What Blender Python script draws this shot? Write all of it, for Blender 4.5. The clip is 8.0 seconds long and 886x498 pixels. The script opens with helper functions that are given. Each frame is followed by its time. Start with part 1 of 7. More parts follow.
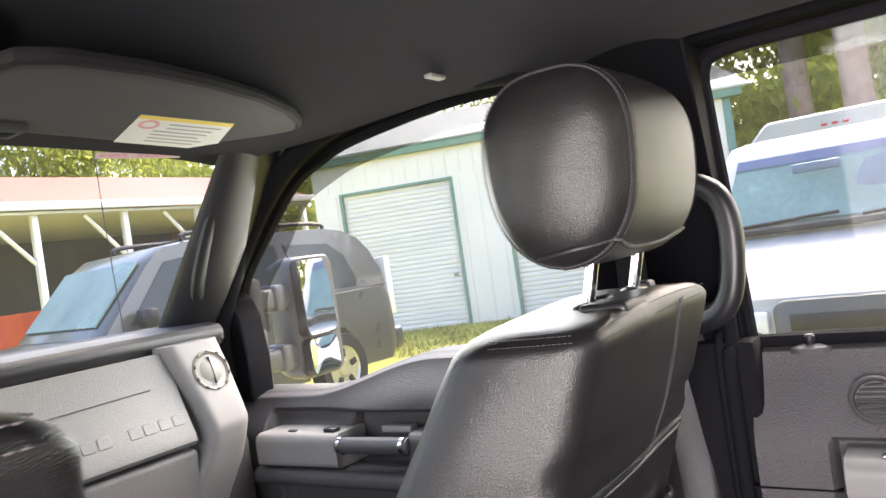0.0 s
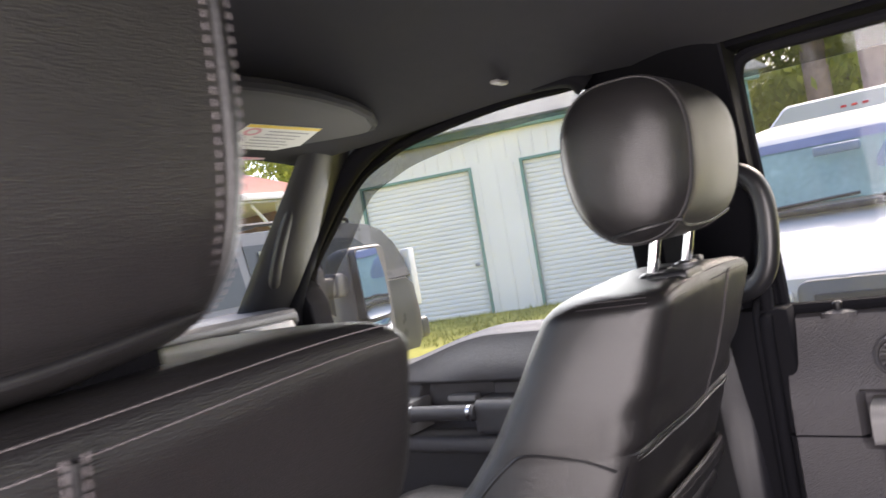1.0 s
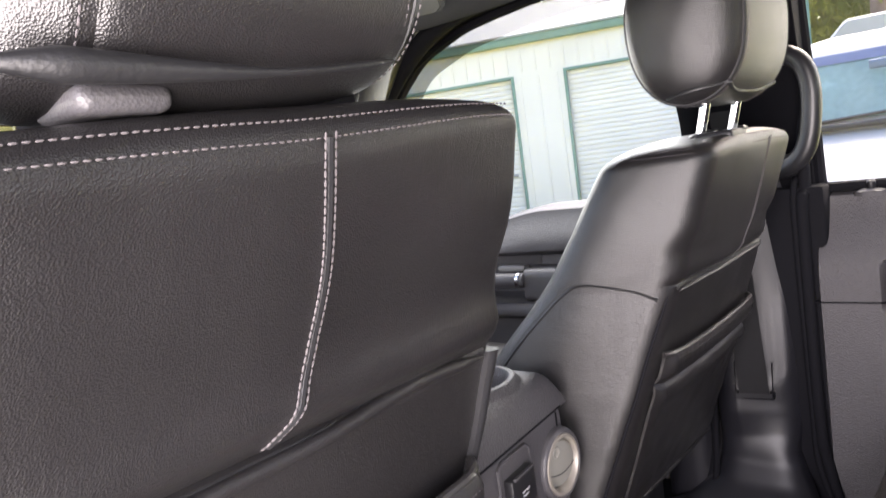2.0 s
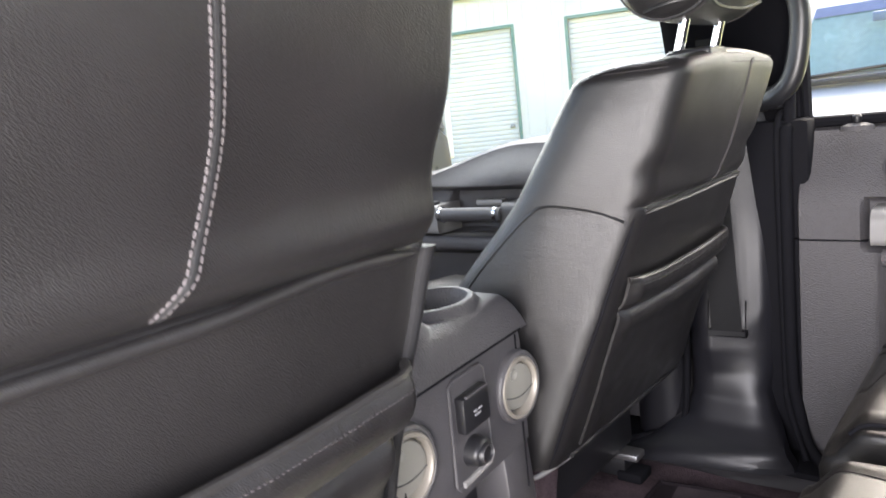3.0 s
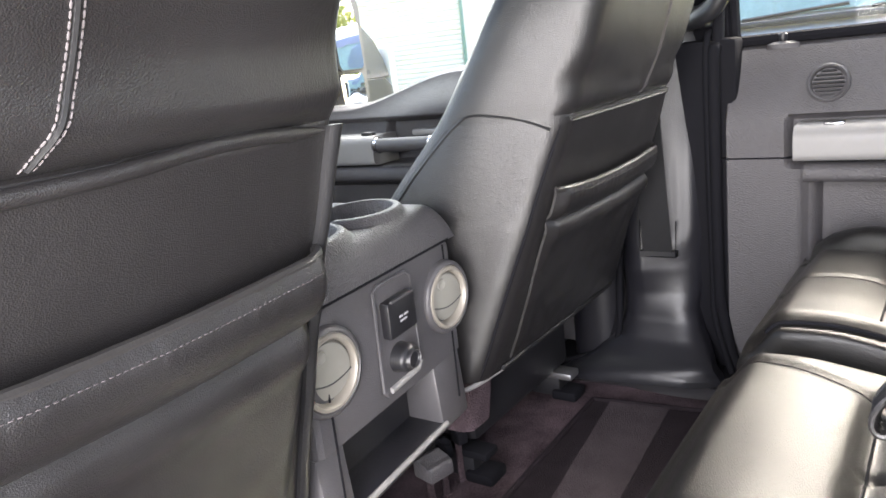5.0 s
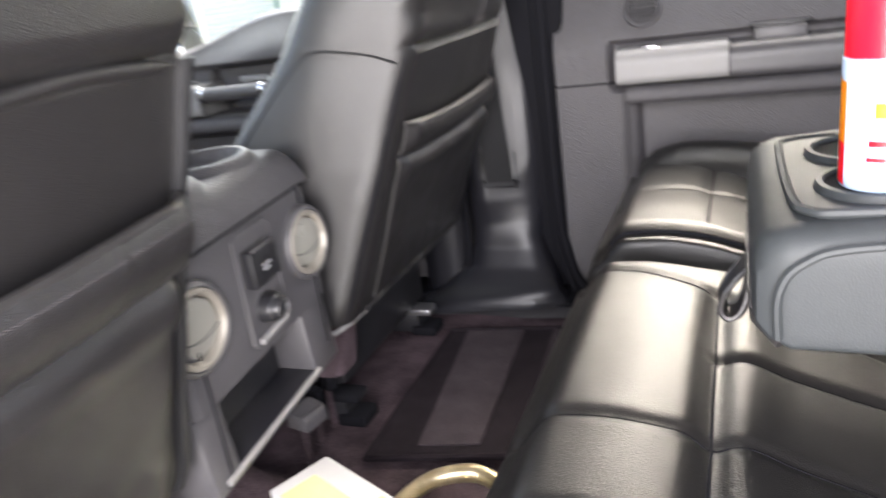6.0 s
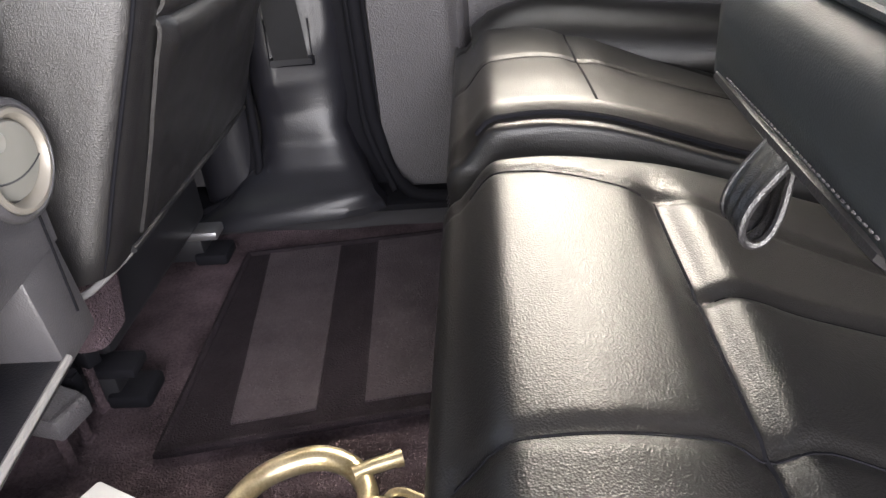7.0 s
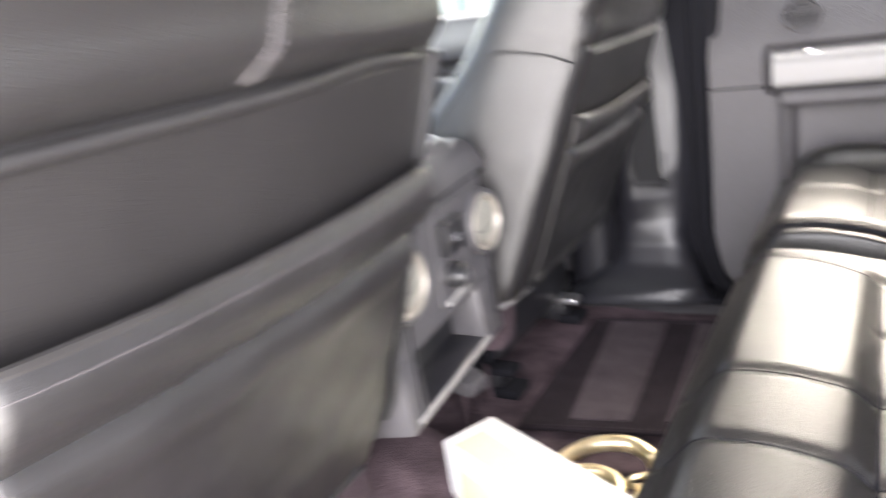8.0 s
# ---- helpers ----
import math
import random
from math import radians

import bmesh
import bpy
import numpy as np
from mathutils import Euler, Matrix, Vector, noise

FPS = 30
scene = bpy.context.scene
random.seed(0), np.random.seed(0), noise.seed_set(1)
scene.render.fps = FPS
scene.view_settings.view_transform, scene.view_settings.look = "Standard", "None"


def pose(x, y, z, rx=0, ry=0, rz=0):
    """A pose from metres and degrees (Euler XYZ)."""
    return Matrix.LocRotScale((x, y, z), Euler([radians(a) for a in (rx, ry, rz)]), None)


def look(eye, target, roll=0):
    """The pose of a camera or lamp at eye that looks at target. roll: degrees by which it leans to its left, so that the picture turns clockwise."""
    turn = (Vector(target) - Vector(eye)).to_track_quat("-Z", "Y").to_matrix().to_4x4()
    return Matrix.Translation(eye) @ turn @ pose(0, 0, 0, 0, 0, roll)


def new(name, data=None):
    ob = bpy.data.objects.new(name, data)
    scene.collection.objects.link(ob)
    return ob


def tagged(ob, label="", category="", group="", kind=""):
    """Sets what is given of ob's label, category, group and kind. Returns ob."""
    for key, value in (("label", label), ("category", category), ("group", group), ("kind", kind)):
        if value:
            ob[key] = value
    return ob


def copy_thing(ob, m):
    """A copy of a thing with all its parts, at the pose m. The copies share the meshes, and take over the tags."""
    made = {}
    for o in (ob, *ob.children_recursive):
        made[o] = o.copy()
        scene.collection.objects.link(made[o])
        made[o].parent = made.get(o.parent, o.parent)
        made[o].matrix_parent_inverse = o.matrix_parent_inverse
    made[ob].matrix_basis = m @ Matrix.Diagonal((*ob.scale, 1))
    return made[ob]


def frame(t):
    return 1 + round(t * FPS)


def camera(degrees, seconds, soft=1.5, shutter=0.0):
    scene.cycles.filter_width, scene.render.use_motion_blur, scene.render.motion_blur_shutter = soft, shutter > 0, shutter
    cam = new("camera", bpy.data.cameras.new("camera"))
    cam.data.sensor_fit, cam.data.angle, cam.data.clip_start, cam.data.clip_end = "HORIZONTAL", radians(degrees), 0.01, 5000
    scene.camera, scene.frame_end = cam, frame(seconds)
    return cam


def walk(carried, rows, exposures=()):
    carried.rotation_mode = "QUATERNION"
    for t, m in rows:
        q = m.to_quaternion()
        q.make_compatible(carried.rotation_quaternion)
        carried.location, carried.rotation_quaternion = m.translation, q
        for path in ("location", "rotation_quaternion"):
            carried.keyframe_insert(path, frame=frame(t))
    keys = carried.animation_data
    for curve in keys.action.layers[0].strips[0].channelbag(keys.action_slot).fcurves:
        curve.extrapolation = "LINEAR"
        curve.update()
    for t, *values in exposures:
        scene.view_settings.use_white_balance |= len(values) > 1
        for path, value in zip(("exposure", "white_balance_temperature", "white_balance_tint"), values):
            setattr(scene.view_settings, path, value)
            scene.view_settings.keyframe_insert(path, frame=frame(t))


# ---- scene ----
cam = camera(61.7, 8.0, shutter=0.5)
PATH = [
    (0, (-0.330, -0.395, 1.621), (1.325, 0.729, 1.626), -8.3),
    (0.5, (-0.414, -0.413, 1.623), (1.241, 0.710, 1.637), -6.0),
    (1, (-0.510, -0.411, 1.624), (1.117, 0.752, 1.614), -9.7),
    (1.5, (-0.608, -0.411, 1.603), (0.943, 0.848, 1.530), -7.8),
    (2, (-0.649, -0.443, 1.555), (0.890, 0.816, 1.329), -7.9),
    (2.2, (-0.652, -0.445, 1.556), (0.875, 0.820, 1.297), -8.0),
    (3.3, (-0.592, -0.457, 1.489), (0.935, 0.778, 1.110), -5.5),
    (3.5, (-0.595, -0.452, 1.492), (0.936, 0.777, 1.114), -4.7),
    (4, (-0.598, -0.461, 1.494), (0.940, 0.766, 1.134), -4.8),
    (4.5, (-0.588, -0.467, 1.456), (0.956, 0.739, 1.049), -6.1),
    (4.7, (-0.580, -0.475, 1.447), (0.972, 0.702, 0.992), -6.3),
    (5.8, (-0.639, -0.460, 1.440), (1.052, 0.426, 0.842), -8.0),
    (6, (-0.605, -0.444, 1.432), (1.126, 0.296, 0.757), -8.4),
    (6.5, (-0.448, -0.342, 1.385), (1.305, 0.022, 0.492), -8.0),
    (7, (-0.365, -0.303, 1.353), (1.352, -0.160, 0.337), -5.5),
    (7.5, (-0.437, -0.316, 1.393), (1.285, 0.081, 0.456), -9.3),
    (8, (-0.733, -0.422, 1.437), (0.879, 0.594, 0.832), -8.9),
]
EXPOSURES = [(0, 3.12, 6750, 16), (1.0, 2.72, 6700, 19), (1.5, 3.02, 6800, 20), (2.2, 3.2, 6650, 16), (3.3, 3.5, 6550, 11), (4.7, 3.65, 6550, 10), (6, 3.58, 6600, 11), (6.5, 3.5, 6600, 10), (7, 3.62, 6600, 10), (7.5, 3.82, 6600, 10), (8, 4.05, 6600, 11)]
walk(cam, [(t, look(eye, target, roll)) for t, eye, target, roll in PATH], EXPOSURES)

# ---- world, sun, exposure ----
SUN_EL, SUN_AZ = radians(43), radians(98)
world = bpy.data.worlds.new("sky")
scene.world = world
world.use_nodes = True
wn = world.node_tree.nodes
sky = wn.new("ShaderNodeTexSky")
sky.sky_type = "NISHITA"
sky.sun_disc = False
sky.sun_elevation, sky.sun_rotation = SUN_EL, SUN_AZ
sky.air_density, sky.dust_density, sky.ozone_density = 0.7, 4.5, 0.8
wn["Background"].inputs["Strength"].default_value = 0.125
world.node_tree.links.new(sky.outputs["Color"], wn["Background"].inputs["Color"])
sun = new("sun", bpy.data.lights.new("sun", "SUN"))
sun.data.energy, sun.data.angle, sun.data.color = 0.12, radians(24), (1.0, 0.94, 0.84)
sun_dir = Vector((math.sin(SUN_AZ) * math.cos(SUN_EL), math.cos(SUN_AZ) * math.cos(SUN_EL), math.sin(SUN_EL)))
sun.matrix_world = look(sun_dir * 60, (0, 0, 0))


def window_light(name, at, target, w, h, watts, color):
    """The daylight that comes in by an opening."""
    lamp = new(name, bpy.data.lights.new(name, "AREA"))
    lamp.data.shape, lamp.data.size, lamp.data.size_y = "RECTANGLE", w, h
    lamp.data.energy, lamp.data.color = watts, color
    lamp.matrix_world = look(at, target)


window_light("open_rear_door", (-1.02, -0.56, 1.35), (0, -0.47, 1.30), 0.92, 0.94, 8.4, (1.0, 0.96, 0.98))
window_light("driver_window", (-0.95, 0.55, 1.63), (0, 0.45, 1.45), 0.80, 0.40, 0.82, (0.96, 0.98, 1.0))
window_light("back_window", (0.0, -1.17, 1.645), (0, 0, 1.50), 1.5, 0.36, 0.35, (0.95, 1.0, 0.96))
window_light("windshield_light", (0.0, 0.98, 1.62), (0.0, 0.35, 1.00), 1.20, 0.24, 0.30, (0.95, 1.0, 0.97))
window_light("front_passenger_window", (0.83, 0.52, 1.65), (0.0, 0.40, 1.10), 0.80, 0.36, 0.6, (0.95, 1.0, 0.97))
window_light("rear_passenger_window", (0.83, -0.43, 1.65), (0.0, -0.43, 1.25), 0.58, 0.38, 0.10, (1.0, 0.99, 0.88))


# ---- materials ----
def material(name, color, rough=0.5, metal=0.0, spec=0.5, vary=0.15, vscale=6.0, grain=0.0, gscale=300.0,
             gkind="noise", wrinkle=0.0, wscale=25.0, streak=0.0, color2=None, rvary=0.08, coat=0.0, random=0.0, dist=0.002):
    m = bpy.data.materials.new(name)
    m.use_nodes = True
    nt = m.node_tree
    b = nt.nodes["Principled BSDF"]
    L = nt.links.new
    co = nt.nodes.new("ShaderNodeTexCoord")
    n1 = nt.nodes.new("ShaderNodeTexNoise")
    n1.inputs["Scale"].default_value, n1.inputs["Detail"].default_value = vscale, 5
    L(co.outputs["Object"], n1.inputs["Vector"])
    n2 = nt.nodes.new("ShaderNodeTexNoise")
    n2.inputs["Scale"].default_value, n2.inputs["Detail"].default_value = vscale * 14, 3
    L(co.outputs["Object"], n2.inputs["Vector"])
    add = nt.nodes.new("ShaderNodeMath")
    add.operation = "MULTIPLY_ADD"
    L(n2.outputs["Fac"], add.inputs[0])
    add.inputs[1].default_value = 0.45
    L(n1.outputs["Fac"], add.inputs[2])
    ramp = nt.nodes.new("ShaderNodeValToRGB")
    e = ramp.color_ramp.elements
    c2 = color2 or color
    e[0].position, e[1].position = 0.45, 1.0
    e[0].color = (*[c * (1 - vary) for c in color], 1)
    e[1].color = (*[min(1, c * (1 + vary)) for c in c2], 1)
    L(add.outputs[0], ramp.inputs["Fac"])
    out = ramp.outputs["Color"]
    if random:
        info = nt.nodes.new("ShaderNodeObjectInfo")
        hsv = nt.nodes.new("ShaderNodeHueSaturation")
        mr = nt.nodes.new("ShaderNodeMapRange")
        mr.inputs["To Min"].default_value, mr.inputs["To Max"].default_value = 1 - random, 1 + random
        L(info.outputs["Random"], mr.inputs["Value"])
        L(mr.outputs["Result"], hsv.inputs["Value"])
        L(out, hsv.inputs["Color"])
        out = hsv.outputs["Color"]
    L(out, b.inputs["Base Color"])
    rr = nt.nodes.new("ShaderNodeMapRange")
    rr.inputs["To Min"].default_value, rr.inputs["To Max"].default_value = max(0.02, rough - rvary), min(1, rough + rvary)
    L(n1.outputs["Fac"], rr.inputs["Value"])
    L(rr.outputs["Result"], b.inputs["Roughness"])
    b.inputs["Metallic"].default_value = metal
    b.inputs["Specular IOR Level"].default_value = spec
    b.inputs["Coat Weight"].default_value = coat
    normal = None
    if wrinkle:
        w = nt.nodes.new("ShaderNodeTexNoise")
        w.inputs["Scale"].default_value, w.inputs["Detail"].default_value = wscale, 4
        w.inputs["Distortion"].default_value = 1.2
        L(co.outputs["Object"], w.inputs["Vector"])
        bp = nt.nodes.new("ShaderNodeBump")
        bp.inputs["Strength"].default_value, bp.inputs["Distance"].default_value = wrinkle, 0.01
        L(w.outputs["Fac"], bp.inputs["Height"])
        normal = bp.outputs["Normal"]
    if streak:
        mp = nt.nodes.new("ShaderNodeMapping")
        mp.inputs["Scale"].default_value = (1.0, 1.0, 0.16)
        L(co.outputs["Object"], mp.inputs["Vector"])
        w = nt.nodes.new("ShaderNodeTexNoise")
        w.inputs["Scale"].default_value, w.inputs["Detail"].default_value = 260, 3
        L(mp.outputs["Vector"], w.inputs["Vector"])
        bp = nt.nodes.new("ShaderNodeBump")
        bp.inputs["Strength"].default_value, bp.inputs["Distance"].default_value = streak, 0.003
        L(w.outputs["Fac"], bp.inputs["Height"])
        if normal:
            L(normal, bp.inputs["Normal"])
        normal = bp.outputs["Normal"]
    if grain:
        g = nt.nodes.new("ShaderNodeTexVoronoi" if gkind == "voronoi" else "ShaderNodeTexNoise")
        g.inputs["Scale"].default_value = gscale
        L(co.outputs["Object"], g.inputs["Vector"])
        bp = nt.nodes.new("ShaderNodeBump")
        bp.inputs["Strength"].default_value, bp.inputs["Distance"].default_value = grain, dist
        L(g.outputs["Distance" if gkind == "voronoi" else "Fac"], bp.inputs["Height"])
        if normal:
            L(normal, bp.inputs["Normal"])
        normal = bp.outputs["Normal"]
    if normal:
        L(normal, b.inputs["Normal"])
    return m


def glass_material(name, tint=(1, 1, 1), gloss=1.0, rough=0.0, dust=0.0):
    m = bpy.data.materials.new(name)
    m.use_nodes = True
    nt = m.node_tree
    nt.nodes.remove(nt.nodes["Principled BSDF"])
    t, g = nt.nodes.new("ShaderNodeBsdfTransparent"), nt.nodes.new("ShaderNodeBsdfGlossy")
    t.inputs["Color"].default_value = (*tint, 1)
    g.inputs["Roughness"].default_value = rough
    f, mix = nt.nodes.new("ShaderNodeLayerWeight"), nt.nodes.new("ShaderNodeMixShader")
    f.inputs["Blend"].default_value = 0.5
    power, mul = nt.nodes.new("ShaderNodeMath"), nt.nodes.new("ShaderNodeMath")
    power.operation, mul.operation = "POWER", "MULTIPLY_ADD"
    power.inputs[1].default_value = 4.0
    mul.inputs[1].default_value, mul.inputs[2].default_value = 0.5 * gloss, 0.035 * gloss
    nt.links.new(f.outputs["Facing"], power.inputs[0])
    nt.links.new(power.outputs[0], mul.inputs[0])
    nt.links.new(mul.outputs[0], mix.inputs[0])
    clear = t.outputs[0]
    if dust:
        # a thin uneven film of dust that catches the daylight
        film, over, spots, span = (nt.nodes.new("ShaderNodeBsdfTranslucent"), nt.nodes.new("ShaderNodeMixShader"),
                                   nt.nodes.new("ShaderNodeTexNoise"), nt.nodes.new("ShaderNodeMapRange"))
        film.inputs["Color"].default_value = (0.86, 0.86, 0.84, 1)
        spots.inputs["Scale"].default_value, spots.inputs["Detail"].default_value = 7, 6
        span.inputs["To Min"].default_value, span.inputs["To Max"].default_value = dust * 0.7, dust * 1.3
        nt.links.new(spots.outputs["Fac"], span.inputs["Value"])
        nt.links.new(span.outputs["Result"], over.inputs[0])
        nt.links.new(clear, over.inputs[1])
        nt.links.new(film.outputs[0], over.inputs[2])
        clear = over.outputs[0]
    nt.links.new(clear, mix.inputs[1])
    nt.links.new(g.outputs[0], mix.inputs[2])
    nt.links.new(mix.outputs[0], nt.nodes["Material Output"].inputs["Surface"])
    return m


LEATHER = material("black_leather", (0.0120, 0.0113, 0.0118), 0.34, spec=0.60, grain=0.33, gscale=1000, gkind="voronoi", wrinkle=0.09, wscale=15, streak=0.05, vary=0.12, dist=0.0011)
LEATHER_REAR = material("rear_seat_leather", (0.0095, 0.0090, 0.0088), 0.37, spec=0.50, grain=0.26, gscale=800, gkind="voronoi", wrinkle=0.05, wscale=9, vary=0.12, dist=0.0011)
LEATHER_SMOOTH = material("smooth_black_leather", (0.020, 0.0190, 0.0190), 0.33, grain=0.15, gscale=500, gkind="voronoi", wrinkle=0.12, wscale=12, vary=0.1, dist=0.0012)
VINYL = material("grey_vinyl", (0.022, 0.0248, 0.0265), 0.55, spec=0.30, grain=0.12, gscale=720, gkind="voronoi", wrinkle=0.03, wscale=9, dist=0.0009)
VISOR_CLOTH = material("visor_cloth", (0.046, 0.045, 0.047), 0.8, spec=0.25, grain=0.2, gscale=650, vary=0.10, dist=0.0009)
# dark tone of the visor rim holds the shade of its recess
VISOR_SHADE = material("visor_edge_shade", (0.017, 0.0165, 0.019), 0.85, spec=0.2, grain=0.2, gscale=650, dist=0.0009)
PIPING = material("black_piping", (0.010, 0.010, 0.011), 0.48, grain=0.2, gscale=300)
THREAD = material("grey_thread", (0.085, 0.076, 0.079), 0.7, grain=0.3, gscale=900, dist=0.001)
THREAD_MID = material("dim_thread", (0.055, 0.048, 0.052), 0.7, grain=0.3, gscale=900, dist=0.001)
THREAD_DARK = material("dark_thread", (0.028, 0.026, 0.027), 0.7, grain=0.3, gscale=900, dist=0.001)
PLASTIC = material("charcoal_plastic", (0.058, 0.055, 0.059), 0.50, grain=0.55, gscale=430, gkind="voronoi", vary=0.14, dist=0.0018)
PLASTIC_SMOOTH = material("smooth_charcoal_plastic", (0.061, 0.0585, 0.0625), 0.44, grain=0.22, gscale=620, gkind="voronoi", vary=0.14, dist=0.0012)
PILLAR_BLACK = material("pillar_plastic", (0.0095, 0.0094, 0.0125), 0.42, spec=0.5, grain=0.22, gscale=520, gkind="voronoi", vary=0.14, dist=0.001)
PILLAR_TRIM = material("windshield_pillar_plastic", (0.020, 0.0198, 0.0225), 0.48, spec=0.5, grain=0.25, gscale=560, gkind="voronoi", vary=0.12, dist=0.001)
PLASTIC_BLACK = material("black_plastic", (0.012, 0.012, 0.014), 0.4, grain=0.12, gscale=250, dist=0.001)
PILLAR_CLOTH = material("black_pillar_cloth", (0.0034, 0.0034, 0.0046), 0.85, spec=0.06, grain=0.2, gscale=400, dist=0.001)
RUBBER = material("black_rubber", (0.006, 0.006, 0.008), 0.85, spec=0.12, grain=0.15, gscale=200, dist=0.001)
DASH = material("dash_vinyl", (0.10, 0.099, 0.101), 0.55, grain=0.4, gscale=300, gkind="voronoi", vary=0.08, dist=0.0012)
DASH_PAD = material("dark_dash_pad", (0.030, 0.030, 0.032), 0.6, grain=0.4, gscale=300, gkind="voronoi", vary=0.08, dist=0.0012)
DASH_FACE = material("dash_face_plastic", (0.20, 0.20, 0.197), 0.5, grain=0.3, gscale=320, gkind="voronoi", vary=0.06, dist=0.001)
SILVER = material("silver_plastic", (0.205, 0.20, 0.198), 0.52, metal=0.0, grain=0.05, gscale=500, vary=0.05, dist=0.001)
CHAMPAGNE = material("champagne_plastic", (0.25, 0.23, 0.20), 0.4, metal=0.25, vary=0.05)
LOUVER = material("vent_louver", (0.19, 0.185, 0.165), 0.42, vary=0.06)
CHROME = material("chrome", (0.62, 0.62, 0.64), 0.14, metal=1.0, vary=0.03, rvary=0.04)
STEEL = material("grey_steel", (0.35, 0.35, 0.36), 0.35, metal=0.9, vary=0.15)
HEADLINER = material("headliner_cloth", (0.0228, 0.0228, 0.0280), 0.92, grain=0.35, gscale=700, vary=0.12, vscale=3, spec=0.15, dist=0.001)
CARPET = material("dark_carpet", (0.043, 0.031, 0.036), 0.97, grain=1.0, gscale=420, vary=0.5, vscale=16, color2=(0.074, 0.054, 0.062), spec=0.1, dist=0.006)
MAT_LIGHT = material("mat_pile_light", (0.052, 0.043, 0.048), 0.97, grain=0.9, gscale=480, vary=0.3, vscale=20, spec=0.1, dist=0.004)
MAT_DARK = material("mat_pile_dark", (0.018, 0.014, 0.017), 0.95, grain=0.9, gscale=480, vary=0.3, vscale=20, spec=0.1, dist=0.004)
BELT = material("belt_webbing", (0.012, 0.012, 0.013), 0.8, spec=0.2, grain=0.5, gscale=600, dist=0.001)
PAPER = material("white_paper", (0.72, 0.72, 0.70), 0.6, vary=0.04)
YELLOW = material("yellow_print", (0.75, 0.55, 0.05), 0.6, vary=0.05)
INK = material("grey_ink", (0.30, 0.30, 0.32), 0.6, vary=0.05)
PINK = material("pink_print", (0.65, 0.32, 0.36), 0.6, vary=0.05)
STICKER = material("pale_sticker", (0.62, 0.48, 0.52), 0.6, vary=0.05)
BRASS = material("worn_brass", (0.58, 0.46, 0.24), 0.33, metal=0.85, vary=0.3, vscale=30, grain=0.2, gscale=150, color2=(0.66, 0.58, 0.40), dist=0.001)
BOX_WHITE = material("white_carton", (0.62, 0.62, 0.62), 0.45, vary=0.05, vscale=9, wrinkle=0.1)
BOX_YELLOW = material("pale_yellow_carton", (0.64, 0.59, 0.31), 0.5, vary=0.08, vscale=12)
CAN_RED = material("red_cap", (0.70, 0.006, 0.02), 0.3, vary=0.04)
CAN_BLUE = material("pale_blue_can", (0.36, 0.46, 0.60), 0.35, vary=0.05)
CAN_ORANGE = material("orange_print", (0.85, 0.30, 0.01), 0.4, vary=0.05)
GLASS = glass_material("window_glass", (0.95, 0.97, 0.96), 0.14, dust=0.006)
SMOKED = glass_material("smoked_plastic", (0.58, 0.58, 0.58), 0.5)
MIRROR_GLASS = material("mirror_glass", (0.85, 0.9, 0.92), 0.02, metal=1.0, vary=0.02, rvary=0.01)
BODY_PAINT = material("white_truck_paint", (0.62, 0.62, 0.62), 0.25, vary=0.03, coat=0.5)
MIRROR_SHELL = material("grey_mirror_shell", (0.085, 0.085, 0.09), 0.4, vary=0.08)


# ---- mesh helpers ----
def thing(name, at, label="", category="", group="", kind=""):
    e = new(name)
    e.location = at
    e.empty_display_size = 0.05
    return tagged(e, label, category, group, kind)


def finish(name, bm, mat, angle=38):
    bmesh.ops.recalc_face_normals(bm, faces=bm.faces[:])
    for f in bm.faces:
        f.smooth = True
    for e in bm.edges:
        if len(e.link_faces) == 2 and e.calc_face_angle(0) > radians(angle):
            e.smooth = False
    me = bpy.data.meshes.new(name)
    bm.to_mesh(me)
    bm.free()
    me.materials.append(mat)
    return new(name, me)


def part(name, bm, mat, parent=None, label="", angle=38):
    ob = finish(name, bm, mat, angle)
    if parent is not None:
        ob.parent = parent
        if parent.type == "EMPTY":
            ob.matrix_parent_inverse = Matrix.Translation(parent.location).inverted()
    if label:
        tagged(ob, label)
    return ob


def loft(bm, rings, closed=True, cap=True):
    vs = [[bm.verts.new(p) for p in r] for r in rings]
    n = len(vs[0])
    for a, b in zip(vs, vs[1:]):
        for i in range(n if closed else n - 1):
            j = (i + 1) % n
            bm.faces.new((a[i], a[j], b[j], b[i]))
    if cap:
        bm.faces.new(vs[0][::-1])
        bm.faces.new(vs[-1])
    return vs


def lofted(rings, cap=True):
    bm = bmesh.new()
    loft(bm, rings, True, cap)
    return bm


def rring(u0, u1, v0, v1, rad, nc=5, ns=8):
    """A rounded rectangle; rad: radii at (u1,v1), (u0,v1), (u0,v0), (u1,v0)."""
    m = min(u1 - u0, v1 - v0) * 0.49
    a, b, c, d = [min(r, m) for r in rad]
    cs = [(u1 - a, v1 - a, a, 0), (u0 + b, v1 - b, b, 90), (u0 + c, v0 + c, c, 180), (u1 - d, v0 + d, d, 270)]
    out = []
    for k, (cu, cv, r, a0) in enumerate(cs):
        for i in range(nc + 1):
            t = radians(a0 + 90 * i / nc)
            out.append((cu + r * math.cos(t), cv + r * math.sin(t)))
        nu, nv, nr, na = cs[(k + 1) % 4]
        t = radians(na)
        e = (nu + nr * math.cos(t), nv + nr * math.sin(t))
        s = out[-1]
        out += [(s[0] + (e[0] - s[0]) * i / ns, s[1] + (e[1] - s[1]) * i / ns) for i in range(1, ns)]
    return out


